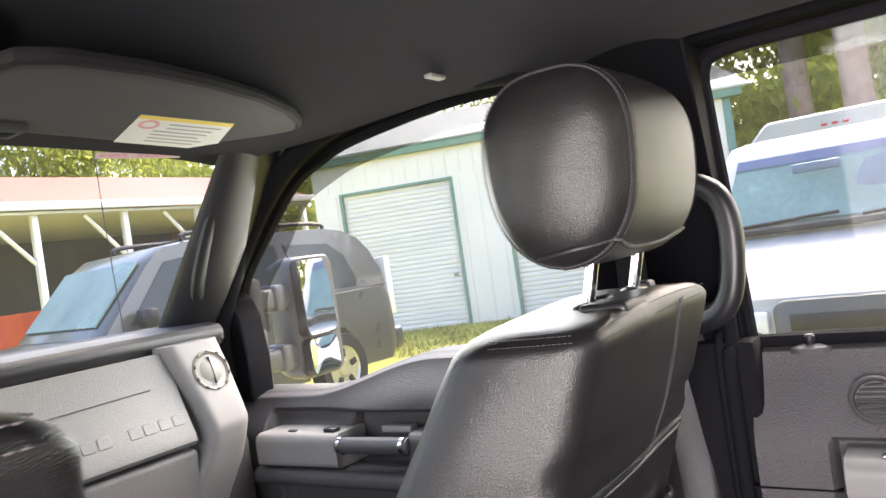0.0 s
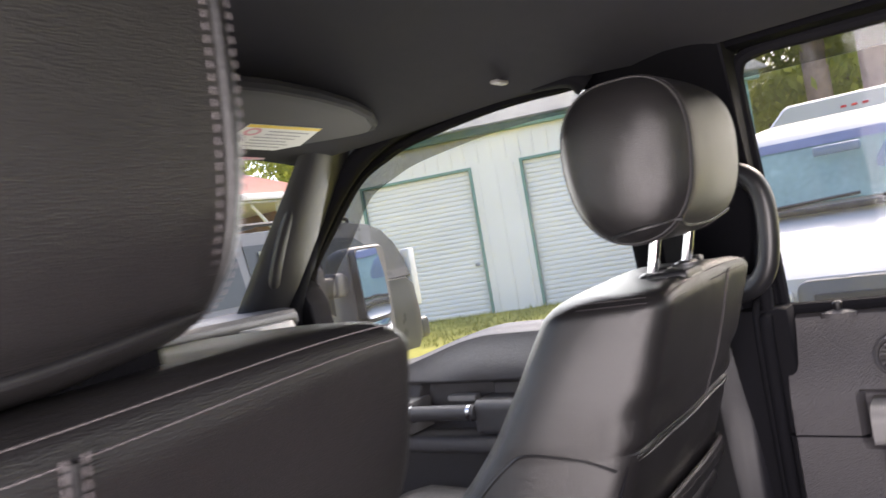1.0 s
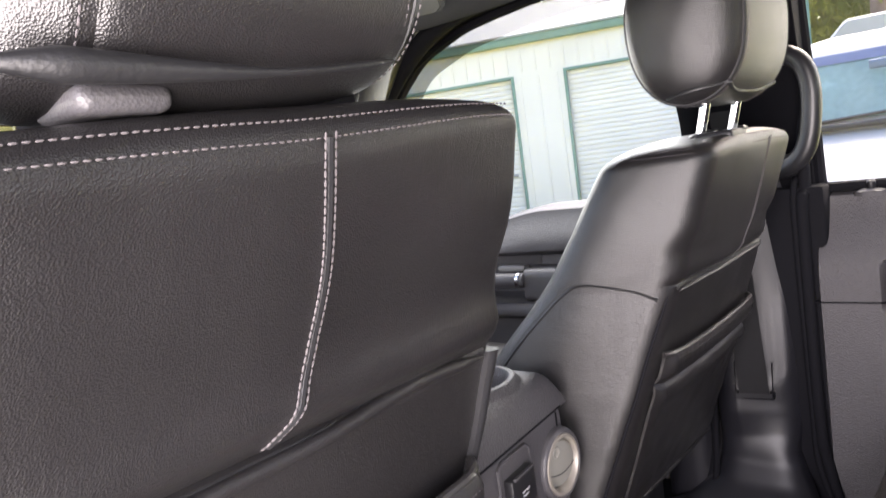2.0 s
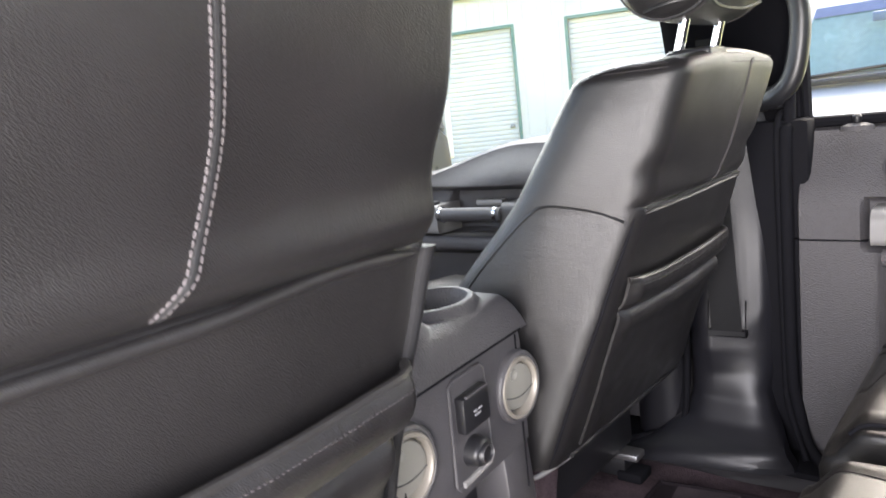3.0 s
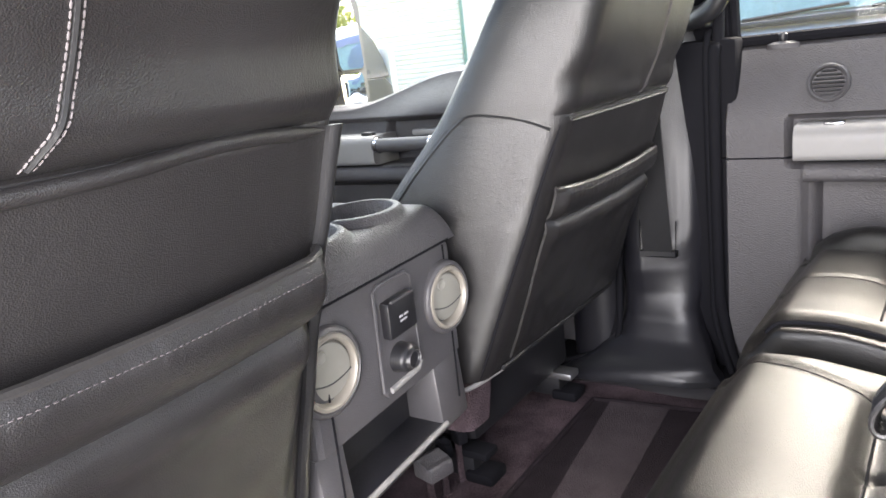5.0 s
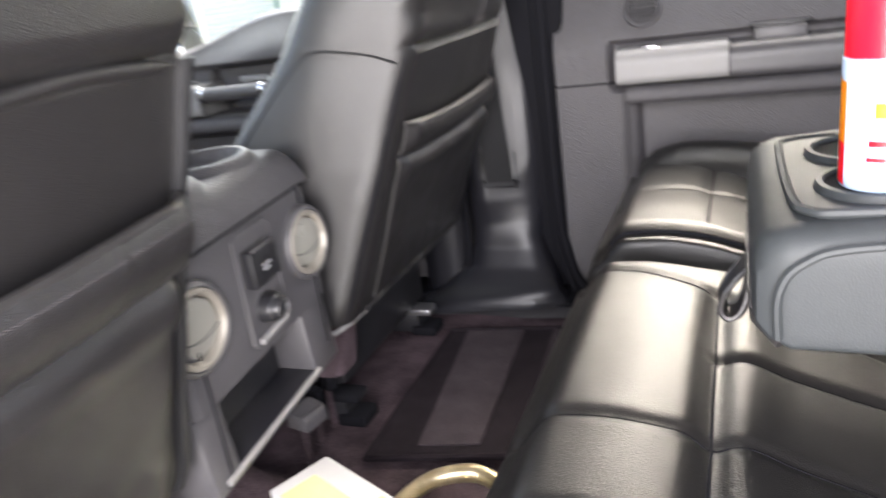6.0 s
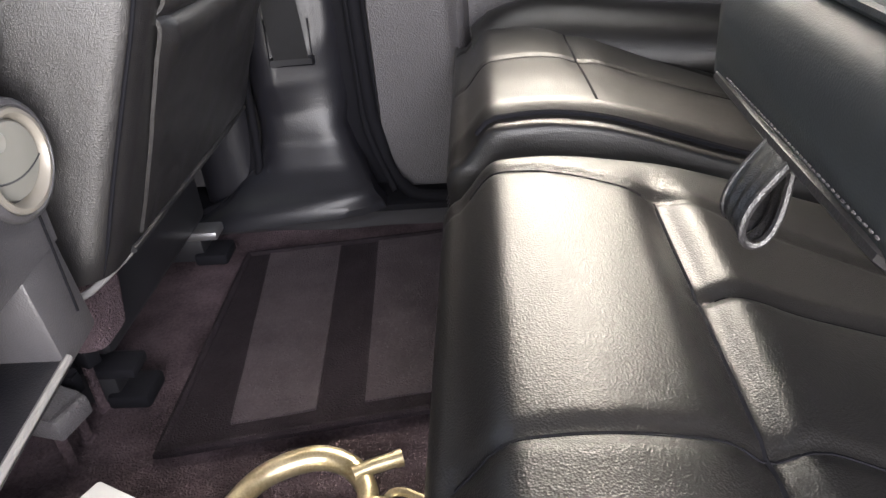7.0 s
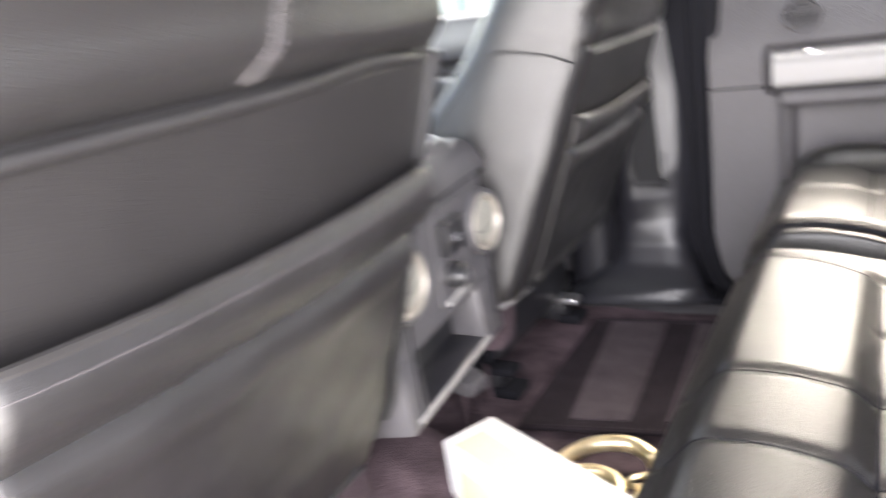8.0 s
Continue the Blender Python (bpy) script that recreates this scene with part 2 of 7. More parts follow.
def box(bm, x0, x1, y0, y1, z0, z1, r=0.004, seg=2, m=None):
    geo = bmesh.ops.create_cube(bm, size=1)
    vs = geo["verts"]
    bmesh.ops.scale(bm, vec=(x1 - x0, y1 - y0, z1 - z0), verts=vs)
    bmesh.ops.translate(bm, vec=((x0 + x1) / 2, (y0 + y1) / 2, (z0 + z1) / 2), verts=vs)
    if m is not None:
        bmesh.ops.transform(bm, matrix=m, verts=vs)
    if r:
        es = {e for v in vs for e in v.link_edges}
        bmesh.ops.bevel(bm, geom=list(es), offset=r, segments=seg, affect="EDGES", profile=0.5)
    return bm


def boxed(*a, **k):
    return box(bmesh.new(), *a, **k)


def spline(pts, n=8, closed=False):
    """A smooth line through the points."""
    P = [Vector(p) for p in pts]
    out = []
    cnt = len(P) if closed else len(P) - 1
    for i in range(cnt):
        if closed:
            p0, p1, p2, p3 = P[i - 1], P[i], P[(i + 1) % len(P)], P[(i + 2) % len(P)]
        else:
            p0, p1, p2, p3 = P[max(0, i - 1)], P[i], P[i + 1], P[min(len(P) - 1, i + 2)]
        for k in range(n):
            t = k / n
            out.append(0.5 * ((2 * p1) + (p2 - p0) * t + (2 * p0 - 5 * p1 + 4 * p2 - p3) * t * t + (3 * p1 - p0 - 3 * p2 + p3) * t ** 3))
    if not closed:
        out.append(P[-1])
    return out


def tube(bm, pts, r, n=8, closed=False, flat=1.0, up=None, radii=None):
    P = [Vector(p) for p in pts]
    rings = []
    prev = None
    for i, p in enumerate(P):
        a = P[i - 1] if (i or closed) else p
        b = P[(i + 1) % len(P)] if (i < len(P) - 1 or closed) else p
        d = (b - a).normalized()
        if up is not None:
            s = d.cross(Vector(up))
        elif prev is None:
            s = d.orthogonal()
        else:
            s = prev - d * prev.dot(d)
        if s.length < 1e-6:
            s = d.orthogonal()
        s.normalize()
        prev = s
        t = d.cross(s)
        rr = radii[i] if radii else r
        rings.append([p + (s * math.cos(2 * math.pi * k / n) + t * flat * math.sin(2 * math.pi * k / n)) * rr for k in range(n)])
    if closed:
        rings.append(rings[0])
        vs = [[bm.verts.new(p) for p in q] for q in rings[:-1]]
        for i in range(len(vs)):
            a, b = vs[i], vs[(i + 1) % len(vs)]
            for k in range(n):
                bm.faces.new((a[k], a[(k + 1) % n], b[(k + 1) % n], b[k]))
    else:
        loft(bm, rings)
    return bm


def tubed(*a, **k):
    return tube(bmesh.new(), *a, **k)


def lathe(bm, profile, m, n=28, cap=True):
    """Turns (radius, height) pairs about the local z axis of m."""
    rings = [[m @ Vector((max(r, 1e-4) * math.cos(2 * math.pi * k / n), max(r, 1e-4) * math.sin(2 * math.pi * k / n), h)) for k in range(n)] for r, h in profile]
    loft(bm, rings, True, cap)
    return bm


def lathed(*a, **k):
    return lathe(bmesh.new(), *a, **k)


def sheet(f, nu, nv, off):
    """A solid of the surface f(u, v) and the same moved by off."""
    bm = bmesh.new()
    off = Vector(off)
    A = [[Vector(f(i / nu, j / nv)) for j in range(nv + 1)] for i in range(nu + 1)]
    va = [[bm.verts.new(p) for p in r] for r in A]
    vb = [[bm.verts.new(p + off) for p in r] for r in A]
    for i in range(nu):
        for j in range(nv):
            bm.faces.new((va[i][j], va[i + 1][j], va[i + 1][j + 1], va[i][j + 1]))
            bm.faces.new((vb[i][j], vb[i][j + 1], vb[i + 1][j + 1], vb[i + 1][j]))
    for i in range(nu):
        for j in (0, nv):
            bm.faces.new((va[i][j], va[i + 1][j], vb[i + 1][j], vb[i][j]))
    for j in range(nv):
        for i in (0, nu):
            bm.faces.new((va[i][j], va[i][j + 1], vb[i][j + 1], vb[i][j]))
    return bm


def prism(poly, axis, a, b, r=0.0, seg=2):
    """A polygon of 2D points pushed from a to b along the axis (0 x, 1 y, 2 z)."""
    def place(p, h):
        q = list(p)
        q.insert(axis, h)
        return q
    bm = bmesh.new()
    loft(bm, [[place(p, a) for p in poly], [place(p, b) for p in poly]])
    if r:
        bmesh.ops.bevel(bm, geom=bm.edges[:], offset=r, segments=seg, affect="EDGES", profile=0.5)
    return bm


def stitches(pts, pitch=0.0052, length=0.0036, r=0.0007):
    """Single stitches along a line."""
    bm = bmesh.new()
    P = [Vector(p) for p in pts]
    acc, nxt = 0.0, 0.0
    for a, b in zip(P, P[1:]):
        L = (b - a).length
        if L < 1e-7:
            continue
        d = (b - a) / L
        while nxt <= acc + L:
            p = a + d * (nxt - acc)
            tube(bm, [p - d * length / 2, p - d * length * 0.3, p + d * length * 0.3, p + d * length / 2], r, 5, radii=[r * 0.4, r, r, r * 0.4])
            nxt += pitch
        acc += L
    return bm


def ease(a, b, x):
    t = max(0.0, min(1.0, (x - a) / (b - a)))
    return t * t * (3 - 2 * t)


def table(rows, x):
    """Smooth interpolation in rows of (x, value)."""
    if x <= rows[0][0]:
        return rows[0][1]
    for (a, va), (b, vb) in zip(rows, rows[1:]):
        if x <= b:
            return va + (vb - va) * (x - a) / (b - a)
    return rows[-1][1]


# ---- cab structure ----
FLOOR = 0.79


def roof_z(x, y):
    z = 1.955 - 0.085 * min(1.2, abs(x) / 0.72) ** 3.5
    return z - 0.075 * ease(0.15, 0.75, y) * (1 - 0.75 * min(1, abs(x) / 0.72) ** 3.5) - 0.04 * ease(-0.6, -1.05, -y - 0.0) * 0


def headliner(u, v):
    y = -1.08 + 1.86 * v
    half = 0.745 - 0.050 * ease(-0.05, 0.12, y) - 0.04 * ease(0.4, 0.8, y)
    x = -half + 2 * half * u
    return (x, y, roof_z(x * 0.72 / half, y))


tagged(part("ceiling", sheet(headliner, 48, 48, (0, 0, 0.02)), HEADLINER), "dark grey cloth headliner of the truck cab", "ceiling", kind="structure")


def roof_skin(u, v):
    y = -1.15 + 2.0 * v
    x = -0.80 + 1.60 * u
    return (x, y, 2.01 - 0.10 * abs(x / 0.8) ** 3 - 0.05 * ease(0.2, 0.85, y))


tagged(part("roof", sheet(roof_skin, 24, 20, (0, 0, 0.012)), BODY_PAINT), "white painted steel roof of the truck cab", "roof", kind="structure")

# floor carpet with a low tunnel under the console


def carpet(u, v):
    x, y = -0.80 + 1.47 * u, -1.05 + 2.35 * v
    z = FLOOR + 0.10 * math.exp(-((x + 0.01) / 0.11) ** 4) * ease(0.02, 0.22, y)
    z += 0.0035 * noise.noise(Vector((x * 9, y * 9, 0)))
    return (x, y, z)


tagged(part("floor", sheet(carpet, 60, 80, (0, 0, -0.03)), CARPET), "dark brown-black carpeted cab floor", "floor", kind="structure")

# right sill under the doors
tagged(part("sill_trim", boxed(0.66, 0.93, -1.05, 1.15, 0.70, 0.785, r=0.012), PLASTIC_SMOOTH), "black plastic door sill", "sill", kind="structure")

# lower b pillar cover
PILLAR_FRONT = [(0.795, 0.20), (0.82, 0.14), (0.87, 0.085), (0.92, 0.078), (1.06, 0.076), (1.2, 0.075), (1.45, 0.06)]
PILLAR_REAR = [(0.795, -0.125), (0.83, -0.105), (0.88, -0.075), (0.92, -0.064), (1.0, -0.078), (1.08, -0.094), (1.2, -0.092), (1.45, -0.085)]
PILLAR_X = [(0.795, 0.655), (0.81, 0.675), (0.83, 0.715), (0.86, 0.745), (0.90, 0.768), (0.95, 0.772), (1.0, 0.762), (1.05, 0.764), (1.2, 0.775), (1.45, 0.79)]


def b_pillar(u, v):
    z = 0.795 + (1.45 - 0.795) * v
    yf, yr = table(PILLAR_FRONT, z), table(PILLAR_REAR, z)
    y = yf + (yr - yf) * u
    s = abs(2 * u - 1)
    x = table(PILLAR_X, z) + 0.024 * s ** 5 + 0.45 * max(0.0, 0.030 - y) * ease(0.90, 1.02, z)
    # two shallow channels beside the belt
    if 1.03 < z < 1.30:
        w = ease(1.03, 1.07, z) * ease(1.30, 1.16, z)
        x += 0.006 * w * math.exp(-((u - 0.45) / 0.17) ** 4)
        x -= 0.003 * w * math.exp(-((u - 0.78) / 0.06) ** 2)
        x -= 0.003 * w * math.exp(-((u - 0.10) / 0.06) ** 2)
    if z < 0.83:
        x += (u * 0.045) * ease(0.83, 0.80, z)
    return (x, y, z)


pillar = tagged(part("b_pillar_trim", sheet(b_pillar, 40, 90, (0.03, 0, 0)), PILLAR_BLACK), "smooth dark plastic pillar cover flaring at the floor", "pillar trim", kind="structure")


def pillar_upper(u, v):
    z = 1.42 + 0.47 * v
    y = 0.11 - 0.235 * u + 0.012 * v
    x = 0.835 - 0.115 * v ** 1.2 + 0.02 * abs(2 * u - 1) ** 4
    return (x, y, z)


part("upper_cover", sheet(pillar_upper, 16, 24, (0.05, 0, 0)), PILLAR_CLOTH, pillar)
# kick panel ahead of the pillar, under the front door
part("kick_panel", sheet(lambda u, v: (0.765 + 0.02 * abs(2 * u - 1) ** 3, 0.095 + 0.10 * u, 0.80 + 0.22 * v - 0.05 * (1 - v) * abs(2 * u - 1) ** 3), 14, 16, (0.03, 0, 0)), PILLAR_BLACK, pillar)

for name, pts, r in (("door_seal", [(0.835, -0.108, 1.86), (0.83, -0.106, 1.44), (0.805, -0.104, 1.38), (0.80, -0.106, 1.0), (0.80, -0.115, 0.90), (0.77, -0.15, 0.815), (0.74, -0.25, 0.80), (0.74, -0.7, 0.80)], 0.011),
                     ("door_seal", [(0.83, -0.093, 1.44), (0.805, -0.090, 1.38), (0.80, -0.095, 1.0), (0.795, -0.10, 0.90), (0.75, -0.14, 0.812)], 0.006),
                     ("door_seal", [(0.762, 0.074, 1.06), (0.760, 0.077, 0.974), (0.760, 0.084, 0.87), (0.745, 0.100, 0.825), (0.70, 0.135, 0.803), (0.65, 0.155, 0.799)], 0.0065),
                     ("door_seal", [(0.80, 0.088, 1.42), (0.795, 0.088, 1.1), (0.79, 0.095, 0.9), (0.76, 0.12, 0.82), (0.70, 0.22, 0.80)], 0.010)):
    tagged(part(name, tubed(spline(pts, 8), r, 10), RUBBER), "black rubber door seal", "door seal", kind="structure")

tagged(part("door_jamb", boxed(0.815, 0.90, -0.14, 0.12, 0.76, 1.425, r=0.01), RUBBER), "black door jamb", "door jamb", kind="structure")
tagged(part("door_jamb", boxed(0.73, 0.90, -0.9, 0.25, 0.76, 0.797, r=0.01), RUBBER), "black door jamb", "door jamb", kind="structure")
tagged(part("door_jamb", sheet(lambda u, v: ((0.85 - 0.115 * v ** 1.2) * (1 - u) + (0.872 - 0.036 * v) * u, -0.119, 1.42 + 0.50 * v), 4, 16, (0, 0.02, 0)), RUBBER), "black door jamb", "door jamb", kind="structure")
tagged(part("roof_rail_trim", boxed(0.74, 0.86, -0.14, 0.14, 1.895, 1.965, r=0.006), PILLAR_CLOTH), "black roof rail trim above the door pillar", "trim", kind="structure")
# grab handle on the b pillar
grab = thing("grab_handle", (0.79, -0.11, 1.45), "black plastic loop grab handle on the door pillar", "grab handle")
part("grip", tubed(spline([(0.80, -0.05, 1.672), (0.775, -0.085, 1.668), (0.762, -0.128, 1.645), (0.758, -0.143, 1.60), (0.758, -0.138, 1.53), (0.762, -0.122, 1.487), (0.775, -0.090, 1.466), (0.805, -0.05, 1.462)], 7), 0.0165, 12, flat=1.25), PLASTIC_BLACK, grab)
part("mount", boxed(0.785, 0.85, -0.10, -0.02, 1.652, 1.692, r=0.01), PLASTIC_BLACK, grab)
part("mount", boxed(0.785, 0.85, -0.10, -0.02, 1.445, 1.485, r=0.01), PLASTIC_BLACK, grab)

# seat belt of the front passenger
belt = thing("seat_belt", (0.78, -0.01, 1.03), "black woven seat belt running into a slot of the pillar cover", "seat belt")
bl0, bl1 = Vector((0.757, 0.021, 1.045)), Vector((0.783, -0.027, 1.038))


def webbing(u, v):
    p = bl0.lerp(bl1, u)
    top = Vector((0.768, 0.030, 1.58)).lerp(Vector((0.778, -0.012, 1.58)), u)
    q = p.lerp(top, v)
    return (q.x - 0.010 - 0.016 * math.sin(math.pi * v), q.y, q.z)


part("webbing", sheet(webbing, 8, 24, (0.0015, 0, 0)), BELT, belt)
part("slot", sheet(lambda u, v: tuple(bl0.lerp(bl1, -0.12 + 1.24 * u) + Vector((-0.010, 0, -0.012 + 0.012 * v))), 4, 3, (0.02, 0, 0)), PLASTIC_BLACK, belt)
part("slot_frame", tubed([bl0 + Vector((-0.004, 0.006, 0.06)), bl0 + Vector((-0.011, 0.006, -0.010)), bl1 + Vector((-0.011, -0.006, -0.010)), bl1 + Vector((-0.004, -0.007, 0.06))], 0.0014, 6), RUBBER, belt)

# ---- rear door, closed ----
rear_door = tagged(thing("door_2", (0.82, -0.5, 0.80)), "closed rear passenger door with charcoal plastic trim", "door", kind="structure")


def rear_panel(u, v):
    y = -0.112 - 0.90 * u
    z = 0.805 + 0.615 * v
    x = 0.80 + 0.058 * ease(1.27, 1.42, z) - 0.004 * math.sin(u * 3)
    x += 0.035 * (1 - ease(0.0, 0.012, u * 0.9)) + 0.03 * ease(1.408, 1.42, z)
    in_y = ease(-0.222, -0.234, y)
    x += 0.024 * in_y * ease(1.205, 1.212, z) * ease(1.297, 1.289, z)
    in_p = ease(-0.272, -0.282, y) * ease(-0.705, -0.695, y)
    x += 0.022 * in_p * ease(1.196, 1.19, z) * ease(0.90, 0.91, z)
    # soft rib at the front of the pocket
    x -= 0.010 * math.exp(-((y + 0.262) / 0.010) ** 2) * ease(1.22, 1.18, z) * ease(0.85, 0.95, z)
    return (x, y, z)


part("trim_panel", sheet(rear_panel, 150, 110, (0.05, 0, 0)), PLASTIC, rear_door)
part("panel_gap", boxed(0.7975, 0.81, -0.232, -0.114, 1.2205, 1.2235, r=0.0008, seg=1), RUBBER, rear_door)


def pad(y0, y1, x_in, z0, z1, n=10):
    rings = []
    for k in range(n + 1):
        t = k / n
        y = y0 + (y1 - y0) * t
        rings.append([(0.83 - (0.83 - p[0]), y, p[1]) for p in rring(x_in, 0.835, z0, z1, (0.004, 0.022, 0.012, 0.004), 5, 4)])
    return lofted(rings)


part("armrest_cap", pad(-0.244, -0.43, 0.742, 1.224, 1.283), SILVER, rear_door, "silver plastic armrest cap")
part("armrest", pad(-0.432, -0.88, 0.742, 1.222, 1.278), PLASTIC_SMOOTH, rear_door)
part("armrest_ledge", pad(-0.262, -0.90, 0.728, 1.192, 1.2215), PLASTIC, rear_door)
part("pull_cup", boxed(0.775, 0.832, -0.552, -0.468, 1.270, 1.297, r=0.006), PLASTIC_SMOOTH, rear_door)
part("pull_cup_shadow_gap", boxed(0.79, 0.834, -0.56, -0.462, 1.297, 1.303, r=0.002), PLASTIC_BLACK, rear_door)
part("window_switch", boxed(0.758, 0.772, -0.318, -0.288, 1.281, 1.2865, r=0.002), CHROME, rear_door)
M_SPK = Matrix.Translation((0.822, -0.285, 1.344)) @ pose(0, 0, 0, 0, -72, 0)
spk = part("speaker_ring", lathed([(0.0, -0.004), (0.026, -0.004), (0.027, 0.006), (0.030, 0.0085), (0.033, 0.006), (0.034, -0.006), (0, -0.006)], M_SPK, 32), PLASTIC_SMOOTH, rear_door)
bmg = bmesh.new()
for k in range(7):
    w = 0.024 * math.sqrt(max(0.05, 1 - ((k - 3) / 3.4) ** 2))
    box(bmg, -0.0012 + (k - 3) * 0.0068, 0.0012 + (k - 3) * 0.0068, -w, w, -0.004, 0.004, r=0.0006, seg=1, m=M_SPK)
part("speaker_grille", bmg, PLASTIC_BLACK, spk)
lock = part("lock_base", lathed([(0.0, -0.003), (0.021, -0.003), (0.020, 0.005), (0.011, 0.009), (0.0, 0.0095)], Matrix.Translation((0.858, -0.208, 1.409)) @ Matrix.Diagonal((0.75, 1.35, 1, 1)), 24), PLASTIC, rear_door)
part("lock_plunger", lathed([(0.0, 0), (0.0055, 0), (0.006, 0.005), (0.0075, 0.009), (0.0075, 0.015), (0.005, 0.018), (0.0, 0.0185)], Matrix.Translation((0.858, -0.208, 1.415)), 14), PLASTIC_BLACK, lock)
# window frame of the rear door
part("window_frame", tubed(spline([(0.868, -0.124, 1.43), (0.860, -0.120, 1.60), (0.842, -0.116, 1.78), (0.835, -0.119, 1.845), (0.832, -0.15, 1.867), (0.832, -0.25, 1.869), (0.832, -0.60, 1.86), (0.84, -0.68, 1.82), (0.868, -0.73, 1.43)], 6), 0.012, 8), RUBBER, rear_door)
part("header_cover", boxed(0.775, 0.862, -1.0, -0.10, 1.874, 1.965, r=0.008), PILLAR_CLOTH, rear_door)
part("window_channel", tubed([(0.872, -0.12, 1.424), (0.872, -0.74, 1.424)], 0.010, 8), RUBBER, rear_door)
part("outer_skin", boxed(0.895, 0.925, -1.0, -0.10, 0.70, 1.42, r=0.01), BODY_PAINT, rear_door)


def rear_pane(u, v):
    y = -0.12 - 0.62 * u
    return (0.874 - 0.040 * v, y, 1.424 + 0.45 * v)


win2 = tagged(part("window_2", sheet(rear_pane, 4, 4, (0.004, 0, 0)), GLASS), "clear rear side window glass", "window", kind="structure")
win2.visible_shadow = False



def rear_visor(u, v):
    y = -0.122 - 0.60 * u
    z = 1.888 - 0.057 * v - 0.012 * (1 - ease(0.0, 0.06, u)) * (1 - v)
    return (0.846 + 0.010 * v, y, z - 0.010 * u)


part("rain_visor", sheet(rear_visor, 14, 3, (0.003, 0, 0)), SMOKED, rear_door, "smoked plastic rain visor over the glass")

for o in rear_door.children_recursive:
    o.data.transform(Matrix.Translation((0, 0, -0.010)))

# ---- front passenger door, closed ----
front_door = tagged(thing("door_1", (0.82, 0.5, 0.80)), "closed front passenger door with charcoal plastic trim", "door", kind="structure")


def sill_top(y):
    return 1.425 - 0.068 * ease(0.46, 0.80, y)


def front_panel(u, v):
    y = 0.085 + 0.955 * u
    zt = sill_top(y)
    z = 0.82 + (zt - 0.82) * v
    x = 0.795 - 0.03 * ease(0.3, 1.0, y) + 0.055 * ease(zt - 0.09, zt, z) + 0.03 * ease(zt - 0.010, zt, z)
    rec = ease(0.20, 0.22, y) * ease(0.90, 0.88, y) * ease(1.197, 1.209, z) * ease(1.329, 1.313, z)
    x += 0.030 * rec
    rec2 = ease(0.47, 0.478, y) * ease(0.665, 0.657, y) * ease(1.218, 1.224, z) * ease(1.32, 1.312, z)
    x += 0.030 * rec2
    low = ease(0.25, 0.27, y) * ease(0.86, 0.84, y) * ease(1.175, 1.165, z) * ease(0.90, 0.92, z)
    x += 0.02 * low
    return (x, y, z)


part("trim_panel", sheet(front_panel, 190, 240, (0.06, 0, 0)), PLASTIC, front_door)


def fpad(y0, y1, x_in, z0, z1, dx=0.0):
    rings = []
    for k in range(9):
        t = k / 8
        y = y0 + (y1 - y0) * t
        rings.append([(p[0] - dx * t, y, p[1]) for p in rring(x_in, 0.83, z0, z1, (0.004, 0.018, 0.012, 0.004), 5, 4)])
    return lofted(rings)


part("armrest_cap", fpad(0.652, 0.872, 0.735, 1.222, 1.290, 0.010), SILVER, front_door, "silver plastic armrest cap")
part("armrest_ledge", fpad(0.20, 0.885, 0.738, 1.185, 1.218, 0.018), PLASTIC, front_door)
part("armrest", fpad(0.16, 0.482, 0.752, 1.220, 1.292), PLASTIC_SMOOTH, front_door)
bar = part("pull_bar", tubed([(0.756, 0.480, 1.268), (0.752, 0.56, 1.268), (0.745, 0.652, 1.268)], 0.0165, 14), PLASTIC_SMOOTH, front_door)
for yy, xx in ((0.492, 0.755), (0.642, 0.746)):
    part("chrome_ring", tubed([(xx, yy - 0.004, 1.268), (xx, yy + 0.004, 1.268)], 0.0185, 18), CHROME, bar)
part("door_latch", boxed(0.790, 0.815, 0.50, 0.575, 1.282, 1.296, r=0.004), SILVER, front_door)
part("window_switch", boxed(0.755, 0.775, 0.668, 0.700, 1.289, 1.298, r=0.003), PLASTIC_BLACK, front_door)
part("lock_switch", boxed(0.752, 0.764, 0.778, 0.800, 1.288, 1.293, r=0.002), PLASTIC_BLACK, front_door)
FRAME_LINE = [(0.885, 1.03, 1.36), (0.882, 1.03, 1.52), (0.876, 1.01, 1.615), (0.862, 0.90, 1.715), (0.845, 0.775, 1.812), (0.828, 0.66, 1.852), (0.815, 0.56, 1.872), (0.805, 0.36, 1.889), (0.80, 0.21, 1.888), (0.805, 0.13, 1.876), (0.825, 0.11, 1.80), (0.865, 0.105, 1.43)]
part("window_frame", tubed(spline(FRAME_LINE, 6), 0.016, 8), RUBBER, front_door)
SEAL_LINE = [(0.80, 1.02, 1.40), (0.795, 1.01, 1.53), (0.775, 0.90, 1.665), (0.755, 0.76, 1.79), (0.735, 0.62, 1.862), (0.715, 0.47, 1.889), (0.705, 0.30, 1.893), (0.705, 0.14, 1.885), (0.72, 0.105, 1.86)]
part("pillar_seal", tubed(spline(SEAL_LINE, 6), 0.023, 10), RUBBER, front_door)


def frame_web(u, v):
    i = spline(FRAME_LINE[1:11], 6)
    j = spline([SEAL_LINE[1], (0.79, 1.0, 1.56), *SEAL_LINE[2:], (0.73, 0.104, 1.82)], 6)
    a = i[min(len(i) - 1, int(v * (len(i) - 1)))]
    b = j[min(len(j) - 1, int(v * (len(j) - 1)))]
    return tuple(a.lerp(b, u))


part("frame_cover", sheet(frame_web, 3, 50, (0.004, 0, 0.012)), PILLAR_CLOTH, front_door)
VISOR_LINE = spline(FRAME_LINE[1:10], 6)


